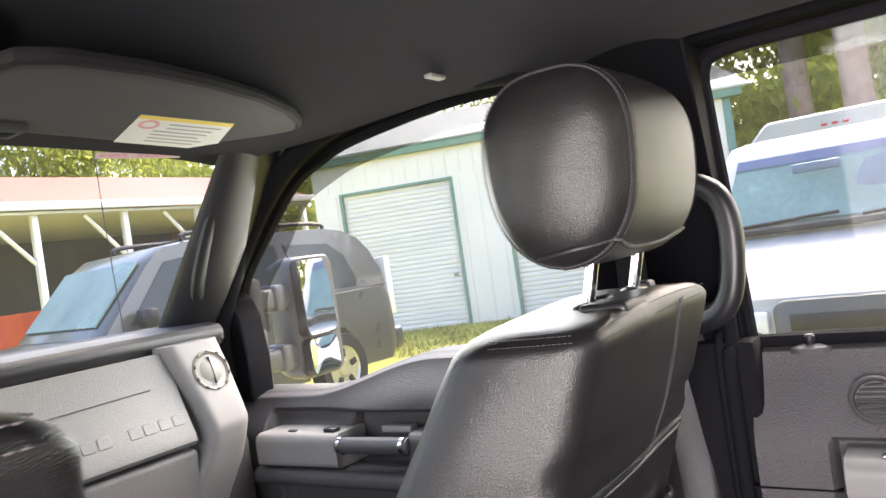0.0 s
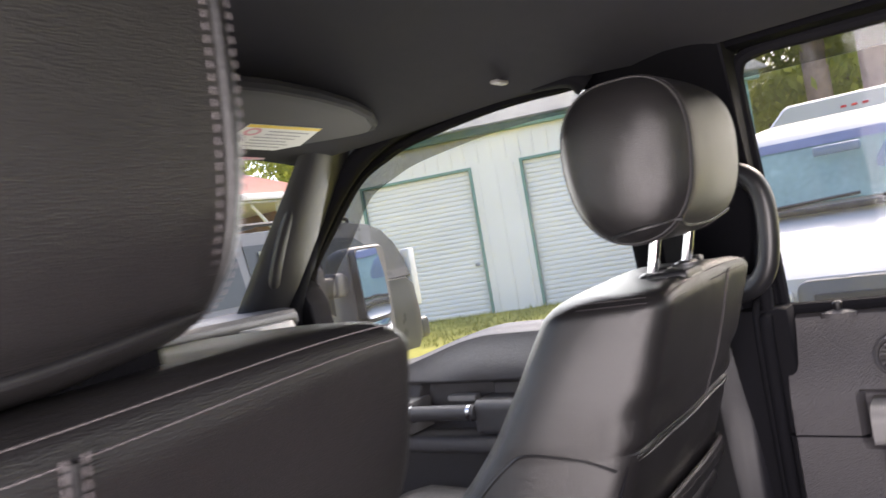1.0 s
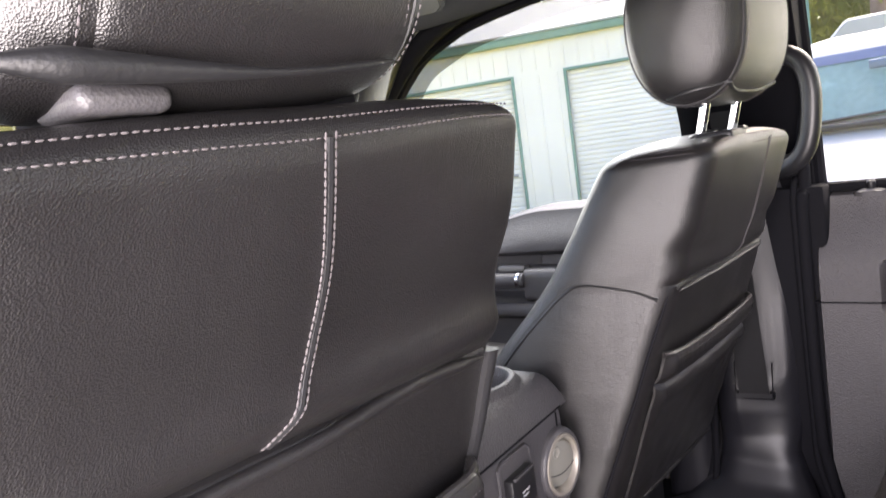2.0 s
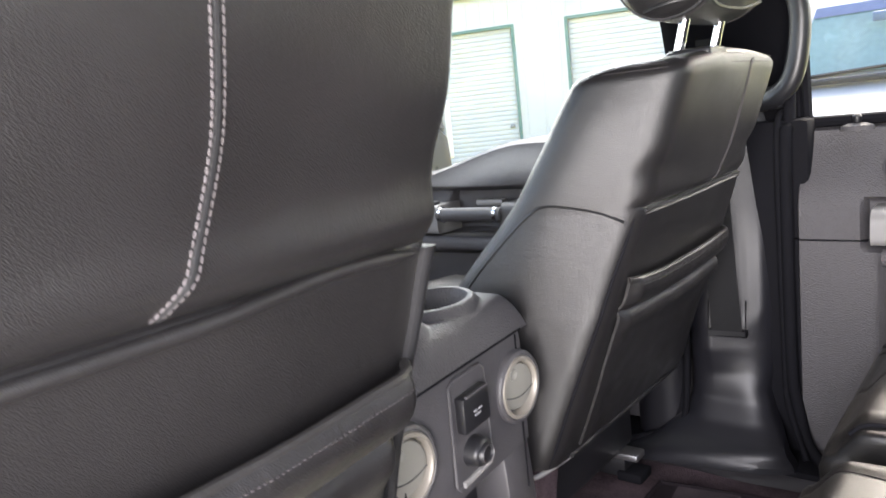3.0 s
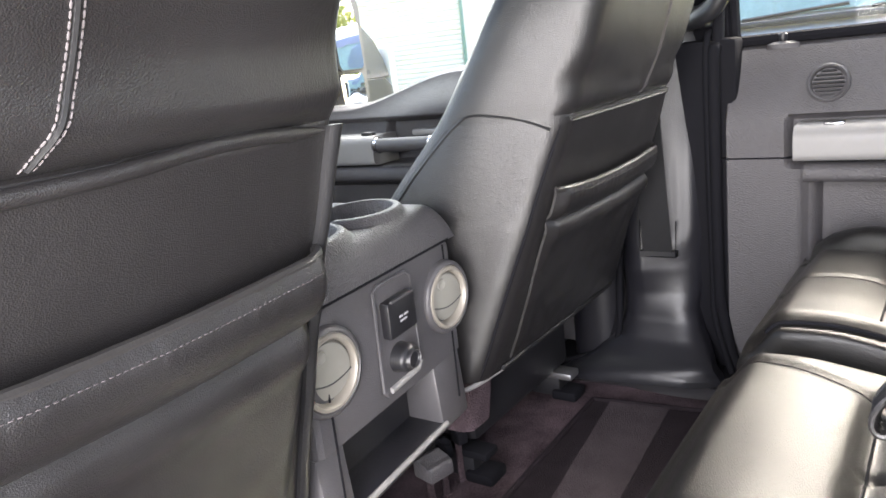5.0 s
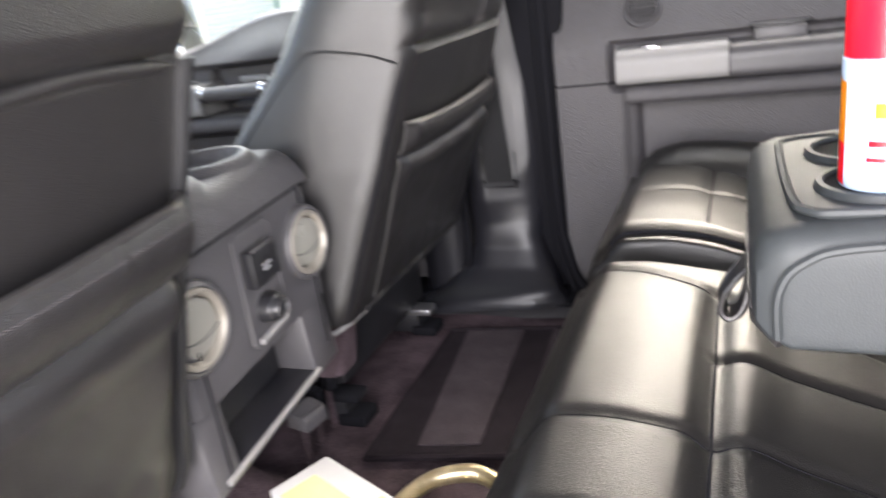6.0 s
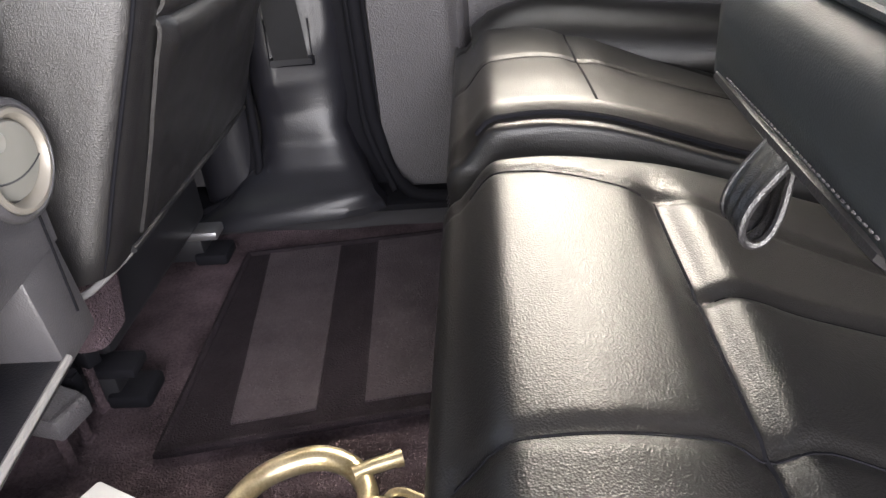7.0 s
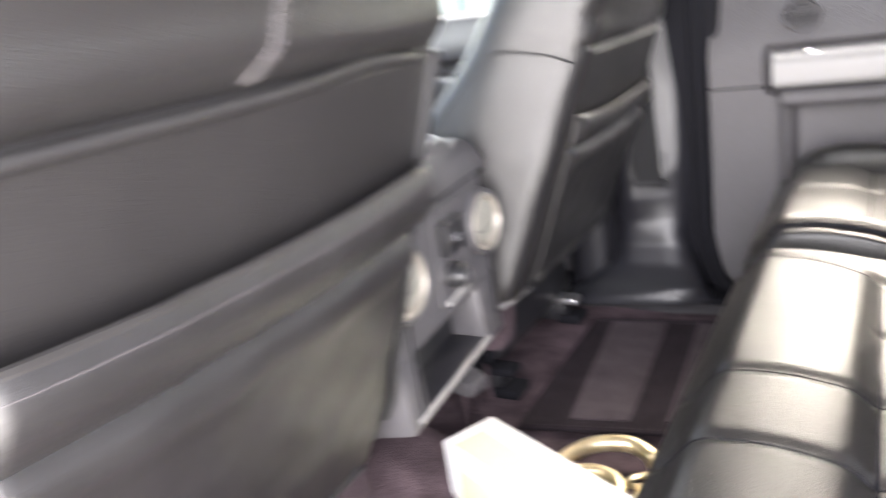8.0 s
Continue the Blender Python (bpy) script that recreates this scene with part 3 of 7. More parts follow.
def front_visor(u, v):
    p = VISOR_LINE[min(len(VISOR_LINE) - 1, round(u * (len(VISOR_LINE) - 1)))]
    k = ease(0.70, 0.95, p.y)
    return (p.x + 0.012 + 0.010 * v, p.y - 0.050 * v * k, p.z - 0.052 * v * (1 - 0.35 * k))


part("rain_visor", sheet(front_visor, len(VISOR_LINE) - 1, 3, (0.003, 0, 0)), SMOKED, front_door, "smoked plastic rain visor over the glass")
part("mirror_sail", prism([(1.13, 1.33), (0.956, 1.342), (0.957, 1.44), (0.963, 1.530), (0.985, 1.575), (1.035, 1.608), (1.13, 1.60)], 0, 0.805, 0.875, 0.008), RUBBER, front_door)
part("outer_skin", boxed(0.905, 0.935, 0.08, 1.10, 0.70, 1.355, r=0.01), BODY_PAINT, front_door)


def front_pane(u, v):
    y = 0.10 + 0.94 * u
    zt = table([(0.1, 1.88), (0.36, 1.892), (0.56, 1.876), (0.66, 1.855), (0.775, 1.815), (0.90, 1.72), (1.01, 1.62), (1.04, 1.55)], y)
    zb = sill_top(y) - 0.01
    z = zb + (zt - zb) * v
    return (0.888 - 0.085 * ease(1.35, 1.95, z), y, z)


win1 = tagged(part("window_1", sheet(front_pane, 24, 6, (0.004, 0, 0)), GLASS), "clear front side window glass", "window", kind="structure")
win1.visible_shadow = False

# a pillar cover with its grab handle


def a_pillar(u, v):
    W = Vector((0.705, 1.135, 1.53)).lerp(Vector((0.60, 0.703, 1.866)), v)
    S = Vector((0.785, 1.035, 1.505)).lerp(Vector((0.722, 0.655, 1.885)), v)
    p = W.lerp(S, u)
    k = math.sin(math.pi * u) ** 0.8
    return (p.x - 0.026 * k, p.y - 0.018 * k, p.z - 0.008 * k)


ap = tagged(part("a_pillar_trim", sheet(a_pillar, 14, 26, (0.03, 0.03, 0)), PILLAR_TRIM), "dark charcoal windshield pillar cover", "pillar trim", kind="structure")
ah = thing("grab_handle", (0.70, 0.97, 1.60), "charcoal plastic grab handle on the windshield pillar", "grab handle")
part("grip", tubed(spline([(0.745, 1.00, 1.60), (0.705, 0.965, 1.605), (0.682, 0.925, 1.64), (0.665, 0.87, 1.70), (0.655, 0.82, 1.755), (0.66, 0.79, 1.79), (0.695, 0.78, 1.80)], 7), 0.0135, 12, flat=1.3), PILLAR_TRIM, ah)
tagged(part("a_pillar_trim", sheet(lambda u, v: (-a_pillar(u, v)[0], *a_pillar(u, v)[1:]), 10, 16, (-0.03, 0.03, 0)), PILLAR_TRIM), "dark charcoal windshield pillar cover", "pillar trim", kind="structure")


# windshield
def windshield(u, v):
    x = -0.72 + 1.44 * u
    k = 1 - (x / 0.72) ** 2
    xs = x * (1 - 0.145 * v)
    return (xs, 1.16 - 0.44 * v + 0.17 * k * (1 - 0.35 * v), 1.50 + 0.375 * v + 0.008 * k)


ws = tagged(part("window_3", sheet(windshield, 24, 12, (0, 0.004, 0.002)), GLASS), "clear windshield glass", "window", kind="structure")
ws.visible_shadow = False
stick = tagged(part("windshield_sticker", sheet(lambda u, v: tuple(Vector(windshield(0.5 + (0.43 + 0.150 * u) / 1.44 * 1.1, 0.962 + 0.022 * v)) + Vector((0, -0.004, 0))), 8, 2, (0, 0.001, 0)), STICKER), "pale pink sticker strip along the top of the windshield", "sticker")


def sticker_mark(k):
    """One worn stroke block of the strip's unreadable print."""
    def at(u, v):
        return tuple(Vector(windshield(0.5 + (0.437 + 0.0132 * k + (0.008 + 0.003 * (k % 3 == 1)) * u) / 1.44 * 1.1, 0.967 + 0.011 * v)) + Vector((0, -0.0052, 0)))
    return sheet(at, 2, 2, (0, 0.0006, 0))


for k in (0, 1, 2, 3, 5, 6, 7, 8, 9):
    part("print_mark", sticker_mark(k), PINK, stick)

# driver side of the cab and its back, closed around
tagged(part("wall_left", boxed(-0.90, -0.84, 0.0, 1.15, 0.70, 1.40, r=0.01), PLASTIC), "charcoal driver door panel", "wall", kind="structure")
tagged(part("b_pillar_left", boxed(-0.88, -0.80, -0.02, 0.12, 0.75, 1.92, r=0.01, m=None), PLASTIC_BLACK), "black pillar trim", "pillar trim", kind="structure")
tagged(part("c_pillar_right", boxed(0.80, 0.92, -1.12, -0.74, 1.40, 1.95, r=0.01), HEADLINER), "grey rear pillar trim", "pillar trim", kind="structure")
tagged(part("c_pillar_left", boxed(-0.90, -0.80, -1.12, -0.98, 0.75, 1.95, r=0.01), HEADLINER), "grey rear pillar trim", "pillar trim", kind="structure")
tagged(part("wall_back", boxed(-0.86, 0.92, -1.14, -1.08, 0.75, 1.45, r=0.005), PLASTIC), "charcoal back panel of the cab", "wall", kind="structure")
tagged(part("wall_back_header", boxed(-0.86, 0.86, -1.14, -1.08, 1.84, 1.96, r=0.005), HEADLINER), "grey header above the back window", "wall", kind="structure")
bw = tagged(part("window_4", boxed(-0.80, 0.80, -1.115, -1.11, 1.45, 1.84, r=0), GLASS), "clear back window glass", "window", kind="structure")
bw.visible_shadow = False
tagged(part("wall_front", boxed(-0.90, 0.93, 1.30, 1.36, 0.75, 1.50, r=0.01), PLASTIC_BLACK), "black bulkhead behind the dashboard", "wall", kind="structure")


# ---- dashboard ----
dash = thing("dashboard", (0.0, 1.1, 0.95), "grey dashboard with silver end cap and round air vent", "dashboard")
DASH_TOP = [(1.30, 1.47), (1.28, 1.525), (1.15, 1.548), (0.985, 1.547), (0.955, 1.541), (0.945, 1.528), (0.945, 1.508), (0.955, 1.498), (1.0, 1.49)]
part("top_pad", lofted([[(x, y + 0.02 * abs(x) ** 2, z - 0.008 * (abs(x) / 0.74) ** 2) for y, z in DASH_TOP] for x in [-0.74 + 1.49 * k / 20 for k in range(21)]]), DASH_PAD, dash)
# black strip puts the shade on the pad's downturned lip into colour
part("lip_shade_strip", lofted([[(x, y + 0.02 * abs(x) ** 2, z - 0.008 * (abs(x) / 0.74) ** 2) for y, z in ((0.9425, 1.531), (0.9405, 1.524), (0.9405, 1.512), (0.95, 1.494), (0.97, 1.494), (0.96, 1.531))] for x in [-0.735 + 1.475 * k / 20 for k in range(21)]]), PLASTIC_BLACK, dash)
DASH_FACE_P = [(1.02, 1.495), (0.928, 1.499), (0.922, 1.47), (0.905, 1.42), (0.882, 1.365), (0.868, 1.335), (0.866, 1.322), (0.872, 1.314), (1.0, 1.31)]
part("upper_glovebox", lofted([[(x, y, z) for y, z in DASH_FACE_P] for x in [-0.12 + 0.70 * k / 12 for k in range(13)]]), DASH_FACE, dash)
part("crease", tubed([(0.02, 0.9085, 1.432), (0.30, 0.9085, 1.432), (0.52, 0.9095, 1.436)], 0.0016, 6), DASH, dash)
part("lower_glovebox", boxed(-0.12, 0.585, 0.872, 1.0, 1.05, 1.306, r=0.012, seg=3), DASH, dash)
part("lower_panel", boxed(-0.74, 0.74, 0.90, 1.28, 0.95, 1.30, r=0.02), PLASTIC, dash)
part("driver_panel", lofted([[(x, y, z) for y, z in DASH_FACE_P] for x in (-0.73, -0.13)]), DASH, dash)
CAP_L = [(1.12, 0.545), (1.19, 0.548), (1.22, 0.558), (1.30, 0.598), (1.342, 0.604), (1.38, 0.598), (1.45, 0.580), (1.515, 0.560)]
CAP_R = [(1.12, 0.64), (1.19, 0.66), (1.26, 0.690), (1.341, 0.709), (1.45, 0.708), (1.515, 0.70)]
CAP_Y = [(1.12, 0.895), (1.19, 0.878), (1.25, 0.862), (1.30, 0.852), (1.335, 0.848), (1.36, 0.856), (1.44, 0.885), (1.515, 0.908)]


def end_cap(u, v):
    z = 1.12 + 0.39 * v
    l, r = table(CAP_L, z), table(CAP_R, z)
    return (l + (r - l) * u, table(CAP_Y, z) + 0.02 * (abs(2 * u - 1) ** 8), z)


cap = part("end_cap", sheet(end_cap, 18, 44, (0, 0.05, 0)), SILVER, dash, "silver plastic end cap")
M_DV = Matrix.Translation((0.651, 0.888, 1.446)) @ pose(0, 0, 0, 73, 0, 0)
dv = part("vent_ring", lathed([(0.030, -0.012), (0.034, 0.001), (0.040, 0.005), (0.044, 0.003), (0.045, -0.006), (0.030, -0.014)], M_DV, 32, cap=False), CHAMPAGNE, cap)
part("vent_disc", lathed([(0.0, 0.006), (0.015, 0.0055), (0.028, 0.001), (0.030, -0.006), (0.0, -0.008)], M_DV, 28), LOUVER, cap)
part("vent_divider", boxed(-0.0012, 0.0012, -0.029, 0.029, -0.004, 0.0068, r=0.0004, seg=1, m=M_DV), PLASTIC_BLACK, cap)
bmn = bmesh.new()
for k in range(10):
    a = 2 * math.pi * k / 10
    box(bmn, -0.004, 0.004, -0.002, 0.002, 0.0025, 0.0062, r=0.0005, seg=1, m=M_DV @ Matrix.Rotation(a, 4, "Z") @ Matrix.Translation((0, 0.0405, 0)))
part("vent_notches", bmn, PLASTIC_BLACK, cap)
# raised badge strokes as plain bars
x0 = 0.555
for k, w in enumerate((0.026, 0.024, 0.028, 0.026, 0, 0.026, 0.024, 0.022, 0.025, 0.024)):
    if w:
        m = Matrix.Translation((x0 - 0.031 * k, 0.8835, 1.368)) @ pose(0, 0, 0, -23, 0, 0)
        part("badge_bar", boxed(-w / 2, w / 2, -0.0018, 0.0018, -0.011, 0.011, r=0.0012, seg=1, m=m), DASH_FACE, dash)

# ---- sun visor ----
visor = thing("sun_visor", (0.40, 0.5, 1.87), "grey cloth sun visor folded up, with a warning label", "sun visor")
V_BACK = [(0.0, (0.103, 0.610)), (0.05, (0.069, 0.472)), (0.10, (0.060, 0.395)), (0.15, (0.067, 0.355)), (0.22, (0.103, 0.337)), (0.36, (0.203, 0.338)), (0.5, (0.308, 0.357)), (0.65, (0.415, 0.389)), (0.8, (0.515, 0.435)), (0.92, (0.593, 0.488)), (1.0, (0.633, 0.534))]


def visor_body(u, v):
    """u along the rear edge from the mirror end, v from the rear edge to the windshield edge."""
    for (u0, a), (u1, b) in zip(V_BACK, V_BACK[1:]):
        if u <= u1:
            rear = Vector(a).lerp(Vector(b), (u - u0) / (u1 - u0))
            break
    front = Vector((0.113, 0.645)).lerp(Vector((0.638, 0.722)), u)
    p = rear.lerp(front, v)
    edge = min(1.0, v / 0.10, (1 - v) / 0.06, u / 0.05, (1 - u) / 0.05)
    return (p.x, p.y, 1.874 - 0.005 * math.sqrt(max(0.0, 1 - (1 - edge) ** 2)))


part("panel", sheet(visor_body, 60, 24, (0, 0, 0.014)), VISOR_CLOTH, visor)
# dark welt drawn where the gap round the visor lies in shade
bmw = bmesh.new()
tube(bmw, [Vector(visor_body(k / 40, 0)) + Vector((0, 0, 0.005)) for k in range(41)] + [Vector(visor_body(1, k / 12)) + Vector((0, 0, 0.005)) for k in range(1, 13)], 0.0095, 8)
part("edge_welt", bmw, VISOR_SHADE, visor)


def label_map(u, v, h=0.0008):
    top = Vector((0.303, 0.503)).lerp(Vector((0.475, 0.513)), u)
    bottom = Vector((0.368, 0.676)).lerp(Vector((0.586, 0.708)), u)
    p = top.lerp(bottom, v)
    return (p.x, p.y, 1.869 - h)


lab = part("warning_label", sheet(label_map, 10, 6, (0, 0, 0.0004)), PAPER, visor, "white warning label with a yellow band")
part("yellow_band", sheet(lambda u, v: label_map(u, 0.10 * v, 0.0014), 6, 2, (0, 0, 0.0004)), YELLOW, lab)
for k in range(6):
    part("print_line", sheet(lambda u, v, k=k: label_map(0.34 + (0.56 - 0.07 * (k % 2)) * u - 0.1 * (k > 1), 0.20 + 0.125 * k + 0.03 * v, 0.0014), 4, 1, (0, 0, 0.0004)), INK, lab)
part("warning_sign", sheet(lambda u, v: label_map(0.15 + 0.10 * (0.6 + 0.4 * v) * math.cos(2 * math.pi * u), 0.27 + 0.15 * (0.6 + 0.4 * v) * math.sin(2 * math.pi * u), 0.0014), 20, 1, (0, 0, 0.0004)), PINK, lab)
part("pivot", tubed(spline([(0.61, 0.53, 1.876), (0.633, 0.510, 1.878), (0.645, 0.50, 1.895)], 5), 0.006, 8), PLASTIC_BLACK, visor)
vc = part("clip", boxed(0.135, 0.195, 0.592, 0.650, 1.858, 1.870, r=0.004), VISOR_CLOTH, visor)
part("clip_slot", boxed(0.150, 0.184, 0.606, 0.634, 1.8565, 1.862, r=0.003), RUBBER, vc)
tagged(part("headliner_clip", boxed(0.600, 0.640, 0.211, 0.227, 1.882, 1.889, r=0.003, m=None), SILVER), "small silver clip at the edge of the headliner", "clip")
oc = thing("overhead_console", (0.0, 0.45, 1.87), "grey plastic overhead console at the headliner", "overhead console")
ocb = part("body", lofted([[(-0.035 + p[0] * s, 0.35 + 0.31 * k / 8, 1.942 - 0.035 * s - 0.03 * k / 8 + p[1]) for p in rring(-0.095, 0.095, -0.028, 0.03, (0.01, 0.01, 0.028, 0.028), 4, 3)] for k, s in enumerate((0.70, 0.90, 1, 1, 1, 1, 1, 0.97, 0.9))]), HEADLINER, oc)
part("map_lamp", boxed(-0.10, -0.045, 0.44, 0.50, 1.866, 1.878, r=0.004), LOUVER, oc)
part("map_lamp", boxed(-0.015, 0.037, 0.44, 0.50, 1.866, 1.878, r=0.004), LOUVER, oc)
# ---- front seats ----
def front_seat(cx, side, dy, dz, hdz, wide, rise, hscale, label):
    """side: +1 for the passenger seat; -1 mirrors it."""
    seat = thing("front_seat", (cx, 0.25 + dy, FLOOR), label, "car seat", "front seats")

    def W(u, y, z):
        sag = 0.010 * ease(0.20, -0.02, side * u) * ease(1.44, 1.53, z) if side < 0 else 0.0
        return Vector((cx + side * u, y + dy, z + dz - sag))

    half = [(0.94, 0.205), (1.0, 0.226), (1.10, 0.214), (1.25, 0.203), (1.36, 0.204), (1.42, 0.207), (1.48, 0.200), (1.535, 0.188)]
    front = [(0.94, 0.30), (1.02, 0.30), (1.12, 0.275), (1.25, 0.212), (1.33, 0.140), (1.38, 0.100), (1.435, 0.066), (1.50, 0.030), (1.53, 0.012), (1.55, -0.004)]
    if side > 0:
        half = [(0.94, 0.262), (1.0, 0.256), (1.10, 0.241), (1.25, 0.220), (1.36, 0.206), (1.42, 0.204), (1.48, 0.199), (1.535, 0.188)]
    TOP, ZS = 1.538 + rise, 1.360
    FOOT = 0.990 if side > 0 else 0.912
    rc = 0.030 if side > 0 else 0.016
    half = [(z, h + wide) for z, h in half[:-1]] + [(TOP, half[-1][1] + wide)]

    def rear(z):
        return -0.07 - 0.37 * (z - 1.343)

    def bulge(z):
        if z > ZS:
            return 0.006 * ease(ZS, ZS + 0.022, z) * ease(1.56, ZS + 0.05, z) - 0.005 * ease(ZS + 0.008, ZS, z)
        return 0.003 * ease(ZS - 0.001, ZS - 0.007, z) - 0.006 * ease(1.02, 0.95, z)

    def hollow(u, z):
        """The upper cover dips in above the roll at its foot."""
        if side > 0:
            return 0.006 * math.exp(-((z - ZS - 0.045) / 0.016) ** 2) * ease(0.08, 0.15, abs(u))
        k = 0.35 + 0.95 * ease(0.02, -0.14, u)
        return 0.007 * k * math.exp(-((z - ZS - 0.062) / 0.026) ** 2) - 0.005 * math.exp(-((z - ZS - 0.022) / 0.012) ** 2)

    def flare(y, r, z):
        """The passenger seat's bolsters widen towards the front."""
        return table([(0.99, 0.03), (1.15, 0.08), (1.30, 0.13), (1.38, 0.14), (1.46, 0.10), (1.55, 0.05)], z) * ease(r, r + 0.15, y) if side > 0 else 0.0

    zs = [0.915 + 0.015 * k for k in range(29)] + [1.346, 1.350, 1.353, 1.356, 1.358, 1.360, 1.362, 1.365, 1.370, 1.376, 1.384] + [1.395 + 0.012 * k for k in range(10)] + [1.508, 1.514, 1.519, 1.524, 1.528, 1.532, 1.535, 1.537]
    zs = sorted([z for z in zs if z <= 1.500] + [z + rise for z in zs if z > 1.500] + [1.504, 1.508])
    zs = [z for z in zs if z < TOP - 0.0004 and z > FOOT]
    rings = []
    for z in zs:
        k = max(0.0, (z - (TOP - 0.032)) / 0.032)
        ins = 0.032 * (1 - math.sqrt(max(0, 1 - k * k)))
        kb = max(0.0, (FOOT + 0.025 - z) / 0.02)
        ins += 0.012 * (1 - math.sqrt(max(0, 1 - min(1, kb) ** 2)))
        h, f, r = table(half, z) - ins, table(front, z) - ins, rear(z) + ins
        ring = []
        for u, y in rring(-h, h, r, f, (0.045, 0.045, rc, rc), 6, 14):
            w = max(0.0, min(1.0, (r + 0.03 - y) / 0.02))
            inner = max(0.0, 1 - abs(u / h) ** 8)
            yy = y - w * inner * bulge(z) - w * 0.002 * (1 - (u / h) ** 2)
            fr = max(0.0, min(1.0, (y - f + 0.03) / 0.02))
            yy -= fr * 0.05 * (1 - min(1, abs(u) / (h * 0.75)) ** 4) * ease(1.54, 1.40, z)
            # rounded side of the bolster
            uu = u + math.copysign(0.006 * math.sin(math.pi * max(0, min(1, (y - r) / (f - r)))), u) * min(1, abs(u) / (h * 0.8))
            uu *= 1 + flare(y, r, z)
            yy += 0.0034 * noise.noise(Vector((u * 8 + cx * 7, z * 9, 0.3))) + 0.0012 * noise.noise(Vector((u * 21, z * 24, cx)))
            if z > ZS:
                yy += w * hollow(u, z)
                yy -= w * inner * 0.004 * math.exp(-((z - ZS - 0.012) / 0.008) ** 2) * (0.6 + 0.6 * math.sin(u * 17 + cx * 5))
            ring.append(W(uu, yy, z + 0.010 * (u / h) ** 2 * -k))
        rings.append(ring)
    back = part("backrest", lofted(rings), LEATHER, seat)

    def rear_pt(u, z, out=0.0):
        h = table(half, z)
        inner = max(0.0, 1 - abs(u / h) ** 8)
        y = rear(z) - inner * bulge(z) - 0.002 * (1 - (u / h) ** 2) - out
        y += 0.0034 * noise.noise(Vector((u * 8 + cx * 7, z * 9, 0.3))) + 0.0012 * noise.noise(Vector((u * 21, z * 24, cx)))
        if z > ZS:
            y += hollow(u, z)
            y -= inner * 0.004 * math.exp(-((z - ZS - 0.012) / 0.008) ** 2) * (0.6 + 0.6 * math.sin(u * 17 + cx * 5))
        return W(u, y, z)

    def side_pt(y, z, out=0.0, s=-1):
        h = table(half, z)
        r, f = rear(z), table(front, z)
        b = 0.006 * math.sin(math.pi * max(0, min(1, (y - r) / (f - r))))
        return W(s * ((h + b) * (1 + flare(y, r, z)) + out), y, z)

    # twin stitched seams down the upper back, curving out at their feet
    base = [(0.0545, 1.530 if side > 0 else 1.5355), (0.057, 1.50), (0.060, 1.45), (0.058, 1.42), (0.049, 1.39), (0.038, 1.372), (0.034, 1.365)]
    ln = spline([(u if side > 0 else u - 0.0395, 0, z) for u, z in base], 8)
    part("seam", tubed([rear_pt(side * p.x, p.z, -0.0008) for p in ln], 0.0022 if side < 0 else 0.0010, 6), PIPING, back)
    for off in (0.0036, -0.0036):
        part("stitching", stitches([rear_pt(side * (p.x + off), p.z, 0.0004) for p in ln], 0.0048, 0.0041, 0.0006), THREAD if side < 0 else THREAD_MID, back)
    # stitched seam round the top
    for zz, o in ((1.5165 + rise + (0.002 if side < 0 else 0), 0.0), (1.5285 + rise, 0.004)):
        pts = []
        for k in range(61):
            u = (-0.172 + 0.344 * k / 60) * (1 + wide / 0.2)
            kk = max(0.0, (zz - (TOP - 0.032)) / 0.032)
            ins = 0.032 * (1 - math.sqrt(max(0, 1 - kk * kk)))
            h = table(half, zz)
            inner = max(0.0, 1 - abs(u / h) ** 8)
            pts.append(W(u, rear(zz) + ins - inner * bulge(zz) - 0.002 * (1 - (u / h) ** 2) - 0.0006, zz + 0.0006 - 0.010 * (u / h) ** 2 * kk))
        part("stitching", stitches(pts, 0.0046, 0.0032, 0.0006 if side < 0 else 0.0005), THREAD if side < 0 else THREAD_MID, back)
    # welt between the upper cover and the pocket panel
    def fold_z(u):
        return ZS + (0.006 * math.exp(-((side * u - 0.12) / 0.07) ** 2) if side < 0 else 0.0)
    fold = [(-0.19 + 0.38 * k / 40) * (1 + wide / 0.2) for k in range(41)]
    part("welt", tubed([rear_pt(u, fold_z(u) - 0.002, 0.0) for u in fold], 0.0016, 7), PIPING, back)
    part("panel_edge", tubed([rear_pt(u, fold_z(u) - 0.0065, 0.0006) for u in fold], 0.0034, 10, radii=[(0.0052 if side < 0 else 0.0024) * min(1, 0.2 + 0.3 * min(k, 40 - k)) for k in range(41)]), LEATHER, back)
    # corner strips beside the pocket
    for s in (1, -1):
        part("corner_strip", tubed([rear_pt(s * (table(half, 1.01 + 0.34 * k / 20) - 0.006), 1.01 + 0.34 * k / 20, 0.0005 if side < 0 else -0.006) for k in range(21)], 0.008, 8, radii=[0.002 * min(1, 0.2 + 0.4 * min(k, 20 - k)) for k in range(21)]), RUBBER, back)
    if side < 0:
        def edge_strip(u, v):
            z = 1.358 - 0.375 * v
            h = table(half, z)
            return rear_pt(-(h - 0.012 + 0.013 * u), z, 0.0045 + 0.003 * math.sin(math.pi * u))
        part("edge_strip", sheet(edge_strip, 8, 30, Vector((0, 0.012, 0))), PIPING, back)
